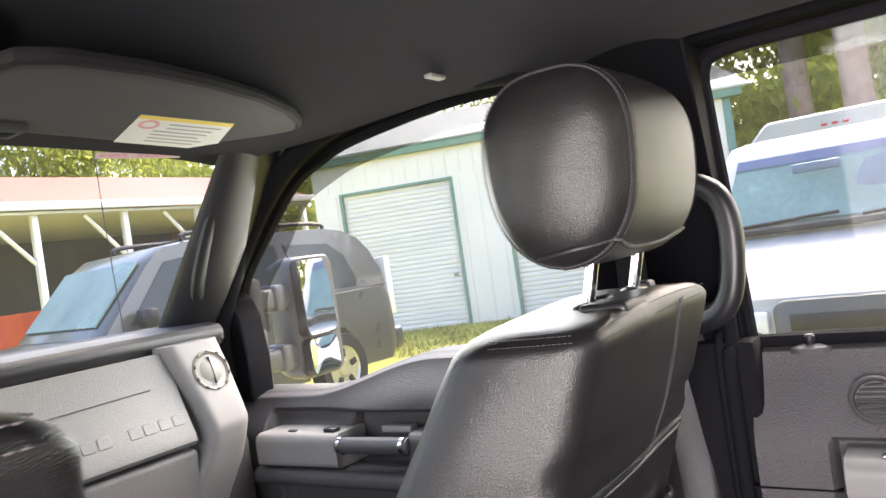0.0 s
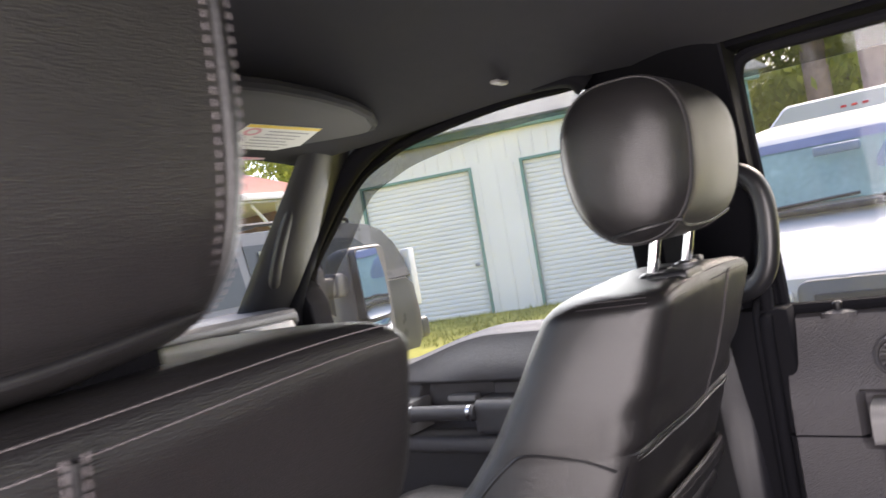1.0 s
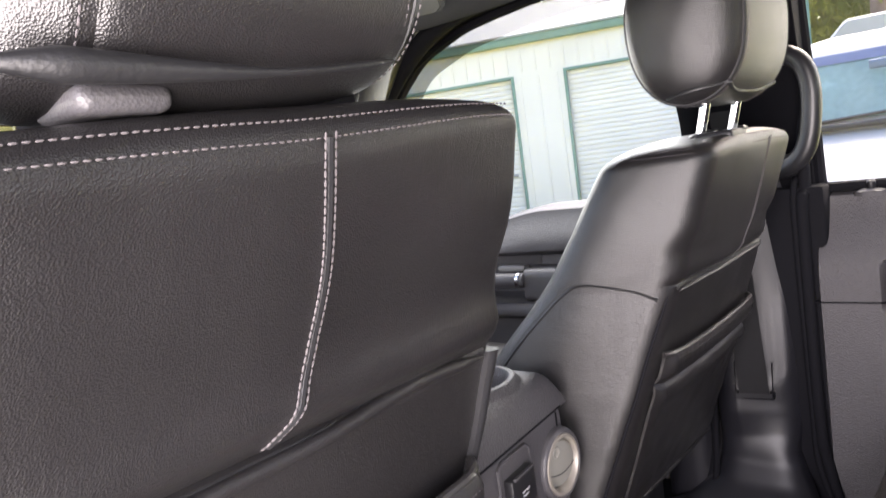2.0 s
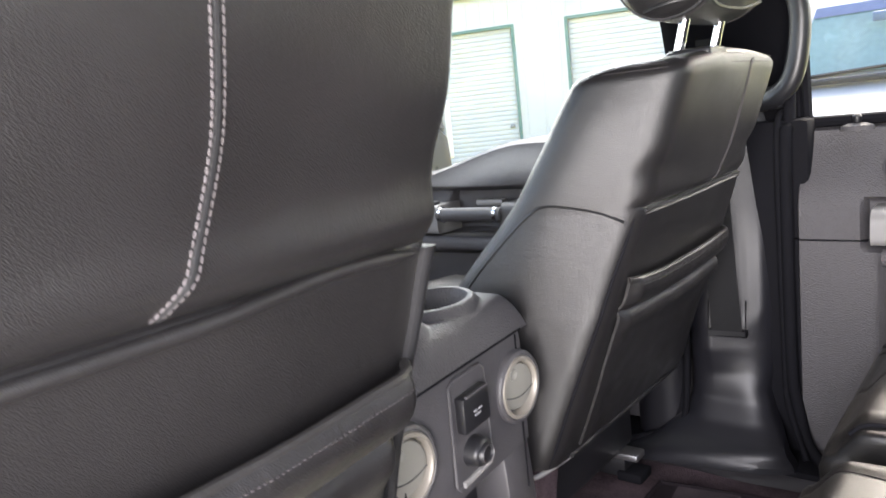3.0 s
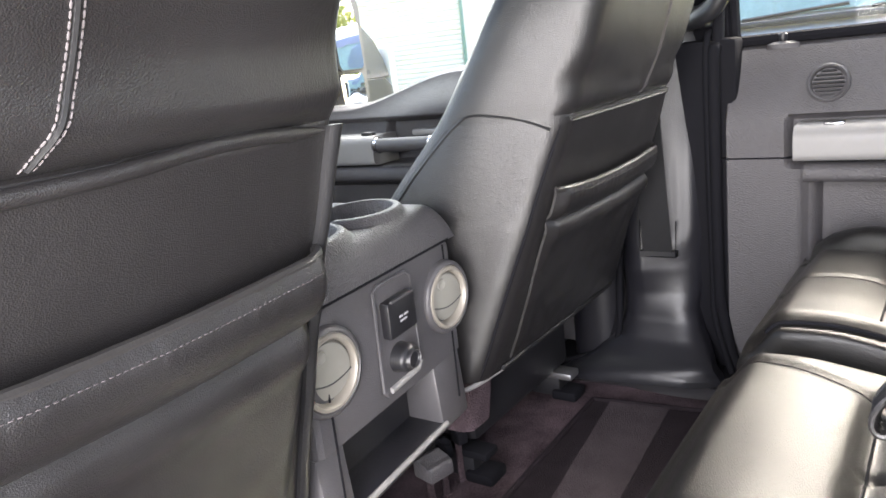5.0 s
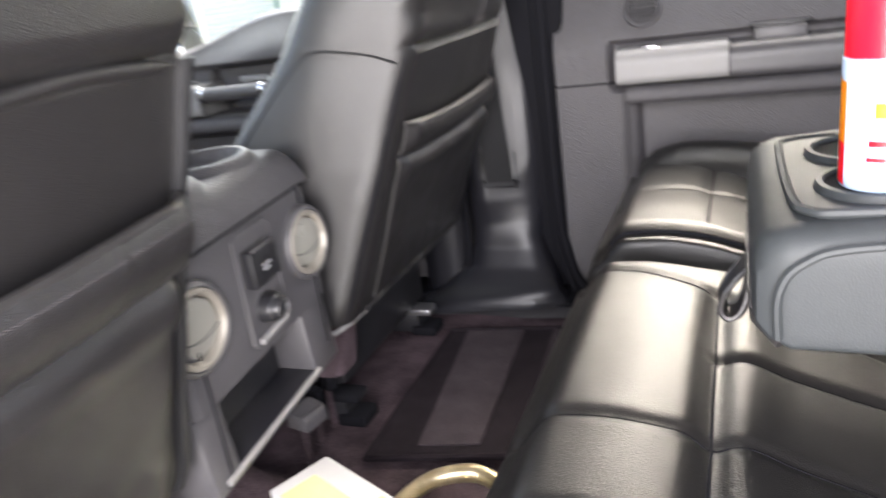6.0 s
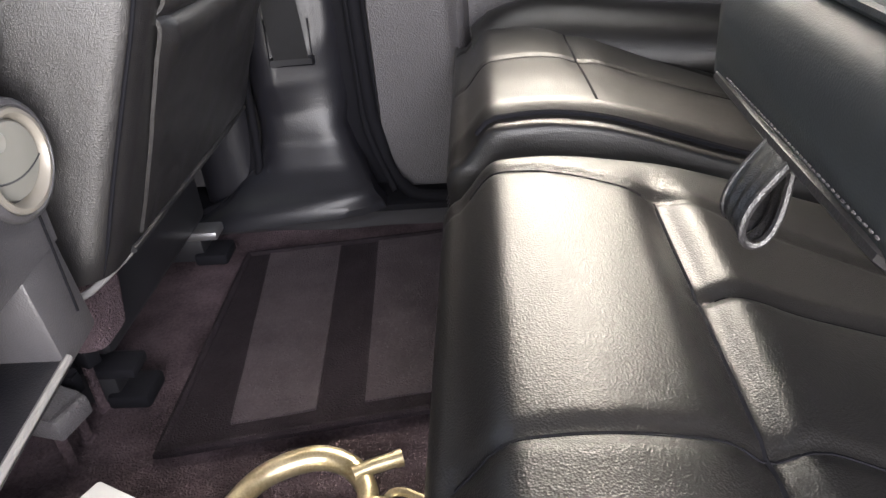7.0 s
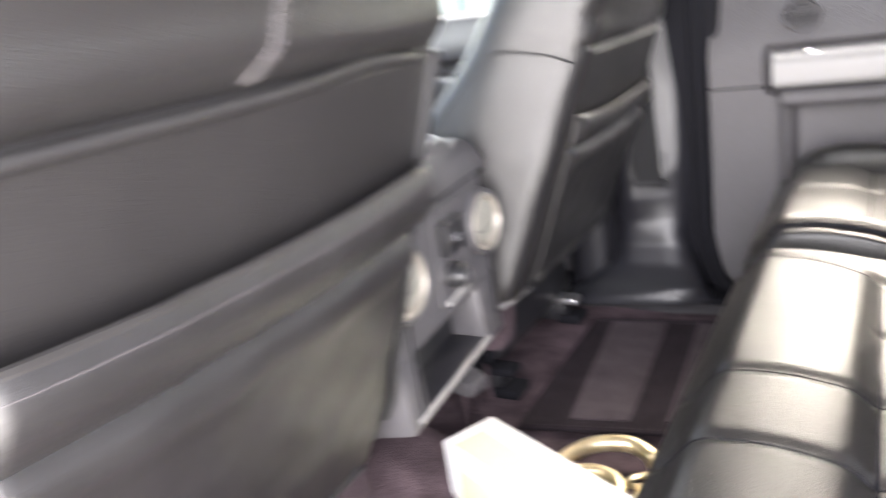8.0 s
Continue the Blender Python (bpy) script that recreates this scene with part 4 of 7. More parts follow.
    # seams on both flanks
    for s in (-1, 1):
        pts = spline([(0, rear(1.343) + 0.012, 1.346), (0, -0.02, 1.362), (0, 0.034, 1.371), (0, 0.062, 1.358), (0, 0.10, 1.325), (0, 0.15, 1.275), (0, 0.19, 1.225), (0, 0.215, 1.18)], 8)
        part("flank_seam", tubed([side_pt(p.y, p.z, -0.0006, s) for p in pts], 0.0022, 6), PIPING, back)
        part("flank_stitching", stitches([side_pt(p.y, p.z + 0.006, 0.0002, s) for p in pts], 0.0048, 0.0030, 0.0005), THREAD_DARK, back)
        for zz, ins in ((TOP - 0.017, 0.0042), (TOP - 0.009, 0.0098)):
            kk = (zz - (TOP - 0.032)) / 0.032
            top = [side_pt(rear(zz) + ins + 0.020 + 0.002 * k, zz, 0.0006 - ins, s) - Vector((0, 0, 0.010 * kk)) for k in range(40)]
            part("flank_stitching", stitches(top, 0.0048, 0.0034, 0.0005), THREAD_MID, back)

    # map pocket with a rolled lip
    def pocket(u, v):
        z0 = 1.268 - 0.010 * math.sin(math.pi * u)
        z = z0 - (z0 - max(0.985 if side > 0 else 0.945, FOOT + 0.03)) * v
        uu = (-0.191 + 0.382 * u) * (1 + wide / 0.2) * (0.965 if side > 0 else 1.0)
        e = min(1.0, 0.25 + 16 * u, 0.25 + 16 * (1 - u))
        e = e * e * (3 - 2 * e)
        pk_k = 0.55 if side > 0 else 1.0
        out = 0.004 + 0.018 * pk_k * e * (1 - v) ** 0.7 + 0.014 * pk_k * e * math.sin(math.pi * min(1, v / 0.17)) ** 0.8 * (v < 0.17) - 0.007 * math.exp(-((v - 0.18) / 0.018) ** 2)
        out += 0.007 * e * math.exp(-((v - 0.26) / 0.05) ** 2)
        out += 0.004 * e * math.sin(7 * u + 3) * v * (1 - v) + 0.0035 * e * noise.noise(Vector((u * 9 + cx, v * 7, 2.2))) * ease(0.15, 0.3, v)
        out += 0.0009 * e * noise.noise(Vector((u * 70, v * 3, cx))) * ease(0.14, 0.0, v)
        return rear_pt(uu, z, out)

    pk = part("map_pocket", sheet(pocket, 110, 50, Vector((0, 0.004, 0))), LEATHER, seat)
    part("pocket_lip", tubed([Vector(pocket(k / 36, 0)) + Vector((0, 0.003, -0.002)) for k in range(37)], 0.0044 if side > 0 else 0.0046, 9, flat=1.0), LEATHER_SMOOTH, pk)
    part("pocket_stitching", stitches([Vector(pocket(k / 60, 0.036)) + Vector((0, -0.0004, 0)) for k in range(1, 60)], 0.0045, 0.0030, 0.0005), PIPING if side > 0 else THREAD_MID, pk)
    part("lower_welt", tubed([rear_pt(-0.20 + 0.40 * k / 24, max(0.978 if side > 0 else 0.936, FOOT + 0.02), 0.001) for k in range(25)], 0.004, 7), PIPING, back)
    # pale trim strip under the backrest
    if side > 0:
        part("hem_strip", tubed(spline([side_pt(0.18, FOOT + 0.016, 0.001), side_pt(0.10, FOOT + 0.010, 0.002), side_pt(0.075, FOOT + 0.008, 0.002), W(-0.20, 0.062, FOOT + 0.010), W(-0.175, 0.060, FOOT + 0.011)], 6), 0.0036, 8), SILVER, back)

    # cushion, base and rails
    rg = []
    for k, (y, hw, z0, z1) in enumerate(((0.10, 0.19, 0.97, 1.10), (0.13, 0.215, 0.95, 1.13), (0.25, 0.23, 0.95, 1.145), (0.42, 0.235, 0.95, 1.15), (0.54, 0.23, 0.96, 1.155), (0.585, 0.215, 0.98, 1.145), (0.60, 0.19, 1.0, 1.12))):
        rg.append([W(a, y, b) for a, b in rring(-hw, hw, z0, z1, (0.045, 0.045, 0.03, 0.03), 5, 6)])
    part("seat_cushion", lofted(rg), LEATHER, seat)
    part("seat_base", boxed(cx - 0.17, cx + 0.17, 0.13 + dy, 0.52 + dy, 0.855, FOOT + 0.02 + dz, r=0.012), PLASTIC_BLACK, seat)
    part("under_cover", lofted([[W(-0.19 + a * s, 0.085 + 0.03 * (1 - s) + b, z) for a, b in rring(-0.045, 0.045, 0.01, 0.09, (0.02,) * 4, 4, 4)] for z, s in ((FOOT + 0.015, 1.0), (FOOT - 0.03, 0.95), (FOOT - 0.085, 0.75))]), CARPET, seat)
    for s in (-1, 1):
        rail = part("rail", boxed(cx + s * 0.155 - 0.022, cx + s * 0.155 + 0.022, 0.135 + dy, 0.60 + dy, FLOOR + 0.004, FLOOR + 0.05, r=0.005), PLASTIC_BLACK, seat)
        part("rail_end", boxed(cx + s * 0.155 - 0.026, cx + s * 0.155 + 0.012, 0.108 + dy, 0.165 + dy, FLOOR + 0.042, FLOOR + 0.056, r=0.004), STEEL if s * side > 0 else RUBBER, rail)
        part("rail_foot", boxed(cx + s * 0.155 - 0.03, cx + s * 0.155 + 0.02, 0.10 + dy, 0.15 + dy, FLOOR + 0.001, FLOOR + 0.02, r=0.005), RUBBER, rail)
    part("recline_knob", lathed([(0.0, 0.0), (0.030, 0.0), (0.030, 0.012), (0.024, 0.018), (0, 0.018)], Matrix.Translation(W(0.225, 0.16, 1.02)) @ pose(0, 0, 0, 0, 90 * side, 0), 20), PLASTIC_BLACK, seat)

    # headrest on two posts
    hz = 1.700 + hdz
    HX = 0.019 if side < 0 else -0.006
    ey, ez = (0.68, 0.70) if side < 0 else (0.86, 0.78)
    Y0 = -0.088
    prof = []
    n = 60
    for k in range(n):
        a = 2 * math.pi * k / n
        c, s = math.cos(a), math.sin(a)
        y = 0.078 * math.copysign(abs(c) ** ey, c)
        z = 0.099 * math.copysign(abs(s) ** ez, s)
        y += 0.012 * (z / 0.099) * (c > 0) - 0.016 * (z / 0.1) * 0.5
        if s < 0 and c > 0:
            y -= 0.005 * abs(s) * c
        prof.append((y, z))

    def belly(u, z):
        return 1.0 + 0.075 * (1 - (u / 0.126) ** 2) * (z < 0) * (side < 0)

    rg = []
    ends = ((0.126, 0.40), (0.1255, 0.70), (0.124, 0.84), (0.1205, 0.925), (0.115, 0.965))
    if side > 0:
        ends = ((0.1545, 0.04), (0.1535, 0.20), (0.1505, 0.40), (0.1450, 0.60), (0.1370, 0.77), (0.1270, 0.89), (0.1170, 0.955))
    for u, sc in (*[(-u, sc) for u, sc in ends], (-0.111, 0.972), (-0.109, 0.985), (-0.106, 0.995), (-0.09, 1.0), (-0.05, 1.01), (0, 1.015), (0.05, 1.01), (0.09, 1.0), (0.106, 0.995), (0.109, 0.985), (0.111, 0.972), *ends[::-1]):
        if side < 0 and u > 0.1 and sc > 0.96:
            sc = 0.995
        dome = 1.0 + (0.05 if side < 0 else 0.09) * (1 - min(1, abs(u) / 0.126) ** 2) - (100.0 * max(0.0, u - 0.06) ** 2 if side < 0 else 0.0)
        rg.append([W(HX + u * hscale, Y0 + y * sc * dome, hz - dz + z * sc * belly(u, z)) for y, z in prof])
        if side < 0 and u == 0.05:
            for q in (0.070, 0.078, 0.0805, 0.083, 0.0855, 0.093):
                k = 1.004 - 0.014 * math.exp(-((q - 0.083) / 0.0022) ** 2)
                rg.append([W(HX + q * hscale, Y0 + y * k * (1.0 + 0.05 * (1 - (q / 0.126) ** 2) - 100.0 * max(0.0, q - 0.06) ** 2), hz - dz + z * k * belly(q, z)) for y, z in prof])
    head = part("headrest", lofted(rg), LEATHER, seat)
    for u in (-0.110, 0.083 if side < 0 else 0.110):
        dome = 1.0 + (0.05 if side < 0 else 0.09) * (1 - (u / 0.126) ** 2) - (100.0 * max(0.0, u - 0.06) ** 2 if side < 0 else 0.0)
        ring = [W(HX + u * hscale, Y0 + y * 0.979 * dome, hz - dz + z * 0.979) for y, z in prof]
        part("welt", tubed(ring, 0.0022, 6, closed=True), PIPING, head)
        for off in (-0.0065, 0.0065):
            sc = (0.972 if abs(u + off) > 0.11 else 0.999) if u != 0.083 else 0.9995
            ring = [W(HX + u * hscale + off, Y0 + y * (sc + 0.006) * dome, hz - dz + z * (sc + 0.006)) for y, z in prof]
            part("stitching", stitches(ring + ring[:1], 0.0046, 0.0032, 0.0005), THREAD if side < 0 else THREAD_MID, head)
    if side < 0:
        line = [W(HX + 0.112 - 0.205 * k / 30, Y0 - 0.052 - 0.012 * math.sin(math.pi * k / 30), hz - dz - 0.087 - 0.006 * math.sin(math.pi * (0.15 + 0.75 * k / 30)) ** 2) for k in range(31)]
        # added black block stands for the shadowed gap below the headrest
        part("neck_gap_shade", boxed(cx - 0.092, cx + 0.080, -0.105 + dy, -0.045 + dy, 1.575, 1.632, r=0.008), RUBBER, head)
        part("bottom_flap", tubed(line, 0.008, 12, radii=[(0.0085 - 0.0064 * min(1, k / 16)) * min(1, 0.35 + 0.2 * min(k, 30 - k)) for k in range(31)]), PIPING, head, "soft black cover flap under the headrest")
    if side > 0:
        def low(u, a, sc):
            c, sn = math.cos(a), math.sin(a)
            y = 0.078 * math.copysign(abs(c) ** ey, c) - 0.016 * sn * abs(sn) ** (ez - 1) * 0.495 * 1.0
            dome = 1.0 + 0.09 * (1 - min(1, abs(u) / 0.126) ** 2)
            return W(HX + u * hscale, Y0 + y * sc * dome, hz - dz + 0.099 * math.copysign(abs(sn) ** ez, sn) * sc)
        line = [low(0.108 - 0.218 * k / 24, math.pi + 0.98 - 0.20 * abs(2 * k / 24 - 1) ** 3, 1.012) for k in range(25)]
        line += [low(-0.110 - 0.026 * math.sin(math.pi * k / 20), math.pi + 0.78 + 1.25 * k / 20, 0.975 - 0.150 * math.sin(math.pi * k / 20)) for k in range(1, 17)]
        part("bottom_seam", tubed(spline(line, 2), 0.0026, 7), PIPING, head)
    for u in (-0.068, 0.068):
        a, b = W(u, -0.078, 1.525), W(u, -0.108, 1.64)
        post = part("post", tubed([a, b], 0.0068, 14), CHROME, seat, "chrome headrest post")
        part("post_guide", lathed([(0, -0.012), (0.021, -0.012), (0.021, -0.002), (0.0165, 0.005), (0.011, 0.008), (0, 0.008)], Matrix.Translation(W(u, -0.083, 1.540)) @ Matrix.Diagonal((1.3, 0.9, 1, 1)), 20), PLASTIC_BLACK, post)
        if side > 0:
            part("guide_button", boxed(cx + u + 0.016, cx + u + 0.040, -0.097 + dy, -0.075 + dy, 1.536 + dz, 1.551 + dz, r=0.005, seg=3), PLASTIC_BLACK, post)
    part("release_button", boxed(*sorted((cx + side * -0.068 - 0.032, cx + side * -0.068 + 0.032)), -0.135 + dy, -0.085 + dy, 1.530 + dz, 1.548 + dz, r=0.005, seg=3) if side > 0 else boxed(cx - 0.101, cx - 0.059, -0.134 + dy, -0.090 + dy, 1.542 + dz, 1.555 + dz, r=0.006, seg=3), PLASTIC_SMOOTH if side < 0 else PLASTIC_BLACK, seat)
    return seat


front_seat(0.445, 1, 0.0, 0.0, -0.016, 0.0, 0.010, 0.93, "black leather front passenger seat with headrest and map pocket")
front_seat(-0.408, -1, -0.029, 0.050, 0.008, 0.014, 0.016, 0.913, "black leather driver seat with pale double stitching and map pocket")

# ---- centre console ----
def moved_prism(size, m):
    """A hook block whose top slants down to a turned-up nose."""
    bm = prism([(-0.022 * size, 0.074), (0.018, 0.074), (0.018, 0.100), (0.008, 0.106), (-0.010 * size, 0.096), (-0.018 * size, 0.098), (-0.022 * size, 0.092)], 0, -0.022 * size, 0.022 * size, 0.003, 2)
    bmesh.ops.transform(bm, matrix=m, verts=bm.verts[:])
    return bm


console = thing("center_console", (-0.01, 0.3, FLOOR), "charcoal plastic centre console with cup holders and rear vents", "console")
CC = -0.010
rg = []
for y, hw, zt, zb in ((0.012, 0.118, 1.238, 1.008), (0.016, 0.123, 1.240, 1.002), (0.05, 0.130, 1.240, 0.97), (0.12, 0.134, 1.240, 0.90), (0.30, 0.135, 1.240, 0.86), (0.70, 0.135, 1.20, 0.86)):
    rg.append([(CC + a, y, b) for a, b in rring(-hw, hw, zb, zt, (0.012, 0.012, 0.02, 0.02), 4, 6)])
rg = [[(x, y, max(z, 1.092)) for x, y, z in r] for r in rg]
part("body", lofted(rg), PLASTIC_SMOOTH, console)
part("lower_body", boxed(CC - 0.126, CC + 0.126, 0.070, 0.70, 0.985, 1.0935, r=0.004), PLASTIC_SMOOTH, console)
part("pedestal", boxed(CC - 0.085, CC + 0.085, 0.22, 0.70, 0.86, 0.990, r=0.01), PLASTIC_BLACK, console)
part("side_panel", prism([(0.0165, 1.0925), (0.009, 1.003), (0.071, 0.990), (0.071, 1.0925)], 0, CC - 0.127, CC - 0.089, 0.004), PLASTIC_SMOOTH, console)
part("side_panel", prism([(0.0165, 1.0925), (0.009, 1.003), (0.071, 0.990), (0.071, 1.0925)], 0, CC + 0.067, CC + 0.122, 0.004), PLASTIC_SMOOTH, console)
# textured top cap
CUPS = ((0.046, 0.086, 0.043), (-0.058, 0.074, 0.041))


def tray(u, v):
    """The rounded top with two joined cup holders sunk into it."""
    x, y = -0.130 + 0.26 * u, 0.008 + 0.258 * v
    ex, ey = min(1.0, (0.130 - abs(x)) / 0.026), min(1.0, (y - 0.008) / 0.030)
    z = 1.2415 + 0.045 * math.sqrt(max(0.0, 1 - (1 - ex) ** 2)) * math.sqrt(max(0.0, 1 - (1 - ey) ** 2))
    well = rim = 0.0
    for cx, cy, r in CUPS:
        d = math.hypot(x - cx, y - cy)
        well = max(well, ease(r + 0.0005, r - 0.003, d))
        rim = max(rim, ease(r + 0.018, r + 0.006, d))
    if abs(x + 0.004) < 0.03:
        well = max(well, ease(0.018, 0.013, abs(y - 0.095)))
    return (CC + x, y, z + 0.010 * rim - 0.060 * well)


capc = part("top_cap", sheet(tray, 170, 160, (0, 0, -0.002)), PLASTIC, console, angle=180)
part("storage_lid", lofted([[(CC + a, y, b) for a, b in rring(-0.13, 0.13, 1.242, z, (0.03, 0.03, 0.003, 0.003), 5, 6)] for y, z in ((0.268, 1.28), (0.28, 1.30), (0.40, 1.31), (0.60, 1.30), (0.66, 1.27))]), LEATHER_SMOOTH, console)
# dark liners in the wells
for cx, cy, r in CUPS:
    part("cup_liner", lathed([(0.0, 0.0), (r - 0.003, 0.0), (r - 0.003, 0.002), (0.0, 0.002)], Matrix.Translation((CC + cx, cy, 1.2335)), 30), RUBBER, console)
# recessed plate with power outlet and lighter socket
part("panel_line", tubed([(-0.113, 0.0105, 1.236), (-0.113, 0.0105, 1.01)], 0.0012, 5), RUBBER, console)
part("panel_line", tubed([(0.096, 0.0105, 1.236), (0.096, 0.0105, 1.03)], 0.0012, 5), RUBBER, console)
part("panel_line", tubed([(-0.125, 0.0085, 1.2405), (0.105, 0.0085, 1.2405)], 0.0018, 5), RUBBER, console)
rim = [(-0.035, 0.0095, 1.226), (-0.029, 0.0095, 1.231), (0.018, 0.0095, 1.231), (0.026, 0.0095, 1.224), (0.028, 0.0095, 1.116), (0.021, 0.0095, 1.108), (-0.034, 0.0095, 1.106), (-0.039, 0.0095, 1.112)]
plate = part("outlet_plate", prism([(p[0], p[2]) for p in rim], 1, 0.0085, 0.014, 0.0015, 1), PLASTIC_SMOOTH, console)
part("plate_rim", tubed([Vector(p) for p in rim], 0.0024, 7, closed=True), PLASTIC_SMOOTH, plate)
# silver colour paints the light caught by the plate's lower edge
part("plate_lit_edge", tubed([(-0.030, 0.0068, 1.110), (0.018, 0.0068, 1.112), (0.024, 0.0068, 1.12)], 0.0038, 7), SILVER, plate)
usb = part("outlet_cover", boxed(-0.030, 0.016, -0.004, 0.010, 1.170, 1.212, r=0.003), PLASTIC_BLACK, plate)
for k, (a, b) in enumerate(((-0.014, -0.008), (-0.006, 0.001), (-0.013, -0.002))):
    part("print_mark", boxed(a, b, -0.0048, -0.0036, 1.190 - 0.005 * (k // 2), 1.1922 - 0.005 * (k // 2), r=0.0003, seg=1), INK, usb)
part("cover_tab", boxed(-0.026, 0.012, -0.006, -0.002, 1.2105, 1.2135, r=0.001), PLASTIC_SMOOTH, usb)
M_K = Matrix.Translation((-0.008, 0.009, 1.140)) @ pose(0, 0, 0, 90, 0, 0)
part("lighter_socket", lathed([(0.0, 0.020), (0.0075, 0.0205), (0.0085, 0.022), (0.0105, 0.0225), (0.0115, 0.021), (0.0122, 0.018), (0.0145, 0.0165), (0.0158, 0.013), (0.0165, 0.004), (0.0175, 0.0), (0.0175, -0.002)], M_K, 26), PLASTIC_BLACK, plate)
part("socket_ring", lathed([(0.0094, 0.0222), (0.0100, 0.0232), (0.0106, 0.0222)], M_K, 24, cap=False), PLASTIC_SMOOTH, plate)
# two round air vents
for vx in (-0.110, 0.087):
    m = Matrix.Translation((vx, 0.010 if vx < 0 else 0.008, 1.176 if vx < 0 else 1.172)) @ pose(0, 0, 0, 0, 0, -7) @ pose(0, 0, 0, 90, 0, 0) @ Matrix.Diagonal((0.92, 1.10, 1, 1))
    vent = part("vent_collar", lathed([(0.0, -0.02), (0.043, -0.02), (0.042, 0.003), (0.0405, 0.006), (0.0375, 0.0075), (0.0355, 0.005)], m, 36, cap=False), PLASTIC_SMOOTH, console)
    part("vent_ring", lathed([(0.0285, -0.004), (0.0295, 0.0055), (0.032, 0.0085), (0.035, 0.0080), (0.0365, 0.0045)], m, 36, cap=False), CHAMPAGNE, vent)
    tl = m @ Matrix.Translation((0, 0, -0.001)) @ pose(0, 0, 0, 3, -6, 0)
    part("vent_disc", lathed([(0.0, 0.0040), (0.012, 0.0038), (0.022, 0.0032), (0.0265, 0.0022), (0.0280, -0.001), (0.028, -0.007), (0.0, -0.008)], tl, 30), LOUVER, vent)
    part("vent_dimple", lathed([(0.0, 0.0036), (0.0045, 0.0042), (0.0062, 0.0050), (0.0070, 0.0038)], tl @ Matrix.Translation((-0.008, 0.017, 0)), 14, cap=False), LOUVER, vent)
    part("vent_slit", tubed([tl @ Vector((-0.027 + 0.054 * k / 12, -0.006 - 0.006 * math.sin(math.pi * k / 12), 0.0040 - 0.0018 * ((k - 6) / 6) ** 2)) for k in range(13)], 0.0009, 5), PLASTIC_BLACK, vent)
# shelf of the open cubby, with a pale front lip
# back and shelf are coloured dark to give the cubby's inner shade
part("cubby_shade_back", boxed(-0.099, 0.057, 0.064, 0.071, 1.012, 1.092, r=0.001, seg=1), PLASTIC_BLACK, console)
part("cubby_shelf", boxed(-0.124, 0.060, 0.008, 0.068, 1.004, 1.014, r=0.003), PILLAR_BLACK, console)
part("cubby_lip", tubed([(-0.122, 0.009, 1.0125), (0.062, 0.009, 1.0125)], 0.0036, 8), SILVER, console)
for o in console.children_recursive:
    o.data.transform(Matrix(((1.215, 0, 0, 0.0187), (0.125, 1, 0, 0.0290), (0, 0, 1, -0.014), (0, 0, 0, 1))))
for xx, yy, turn, size, mat_b, say in ((0.163, 0.134, -14, 1.0, PLASTIC, "charcoal plastic"), (0.209, 0.140, -8, 0.32, RUBBER, "black"), (0.255, 0.146, -25, 0.42, RUBBER, "black")):
    mbr = Matrix.Translation((xx, yy, FLOOR)) @ pose(0, 0, 0, 0, 0, turn)
    br = thing("seat_bracket", (xx, yy, FLOOR), say + " hooked bracket on the carpet under the seat edge", "bracket", "floor brackets")
    part("foot", boxed(-0.006, 0.010, 0.007, 0.020, 0.001, 0.007, r=0.002, m=mbr), CARPET, br)
    part("upright", boxed(-0.004, 0.007, 0.009, 0.017, 0.006, 0.086, r=0.003, m=mbr), CARPET, br)
    part("tab", moved_prism(size, mbr), mat_b, br)

# ---- floor mat ----
mat = thing("floor_mat", (0.38, -0.1, FLOOR), "dark carpet floor mat with two darker bands", "floor mat")


def mat_xy(u, v):
    """u across from near edge to far edge, v from the front to the back."""
    a = Vector((0.181, 0.062)).lerp(Vector((0.243, -0.262)), v)
    b = Vector((0.585, 0.070)).lerp(Vector((0.628, -0.262)), v)
    return a.lerp(b, u)


def strip(u0, u1, v0, v1, h, slant=0.0, nu=12, nv=12):
    def f(u, v):
        uu, vv = u0 + (u1 - u0) * u, v0 + (v1 - v0) * v
        p = mat_xy(uu, vv + slant * (1 - uu) * (1 - vv))
        return (p.x, p.y, FLOOR + h + 0.002 * noise.noise(Vector((p.x * 14, p.y * 14, 3))))
    return sheet(f, nu, nv, (0, 0, -0.006))


part("base", strip(0, 1, 0, 1, 0.008), MAT_DARK, mat)
part("pale_band", strip(0.07, 0.985, 0.10, 0.42, 0.011, 0.13), MAT_LIGHT, mat)
part("pale_band", strip(0.07, 0.985, 0.59, 0.985, 0.011, 0.17), MAT_LIGHT, mat)
edge = [mat_xy(k / 14, 0) for k in range(15)] + [mat_xy(1, k / 14) for k in range(1, 15)] + [mat_xy(1 - k / 14, 1) for k in range(1, 15)] + [mat_xy(0, 1 - k / 14) for k in range(1, 14)]
part("binding", tubed([(p.x, p.y, FLOOR + 0.008) for p in edge], 0.0055, 7, closed=True), MAT_DARK, mat)


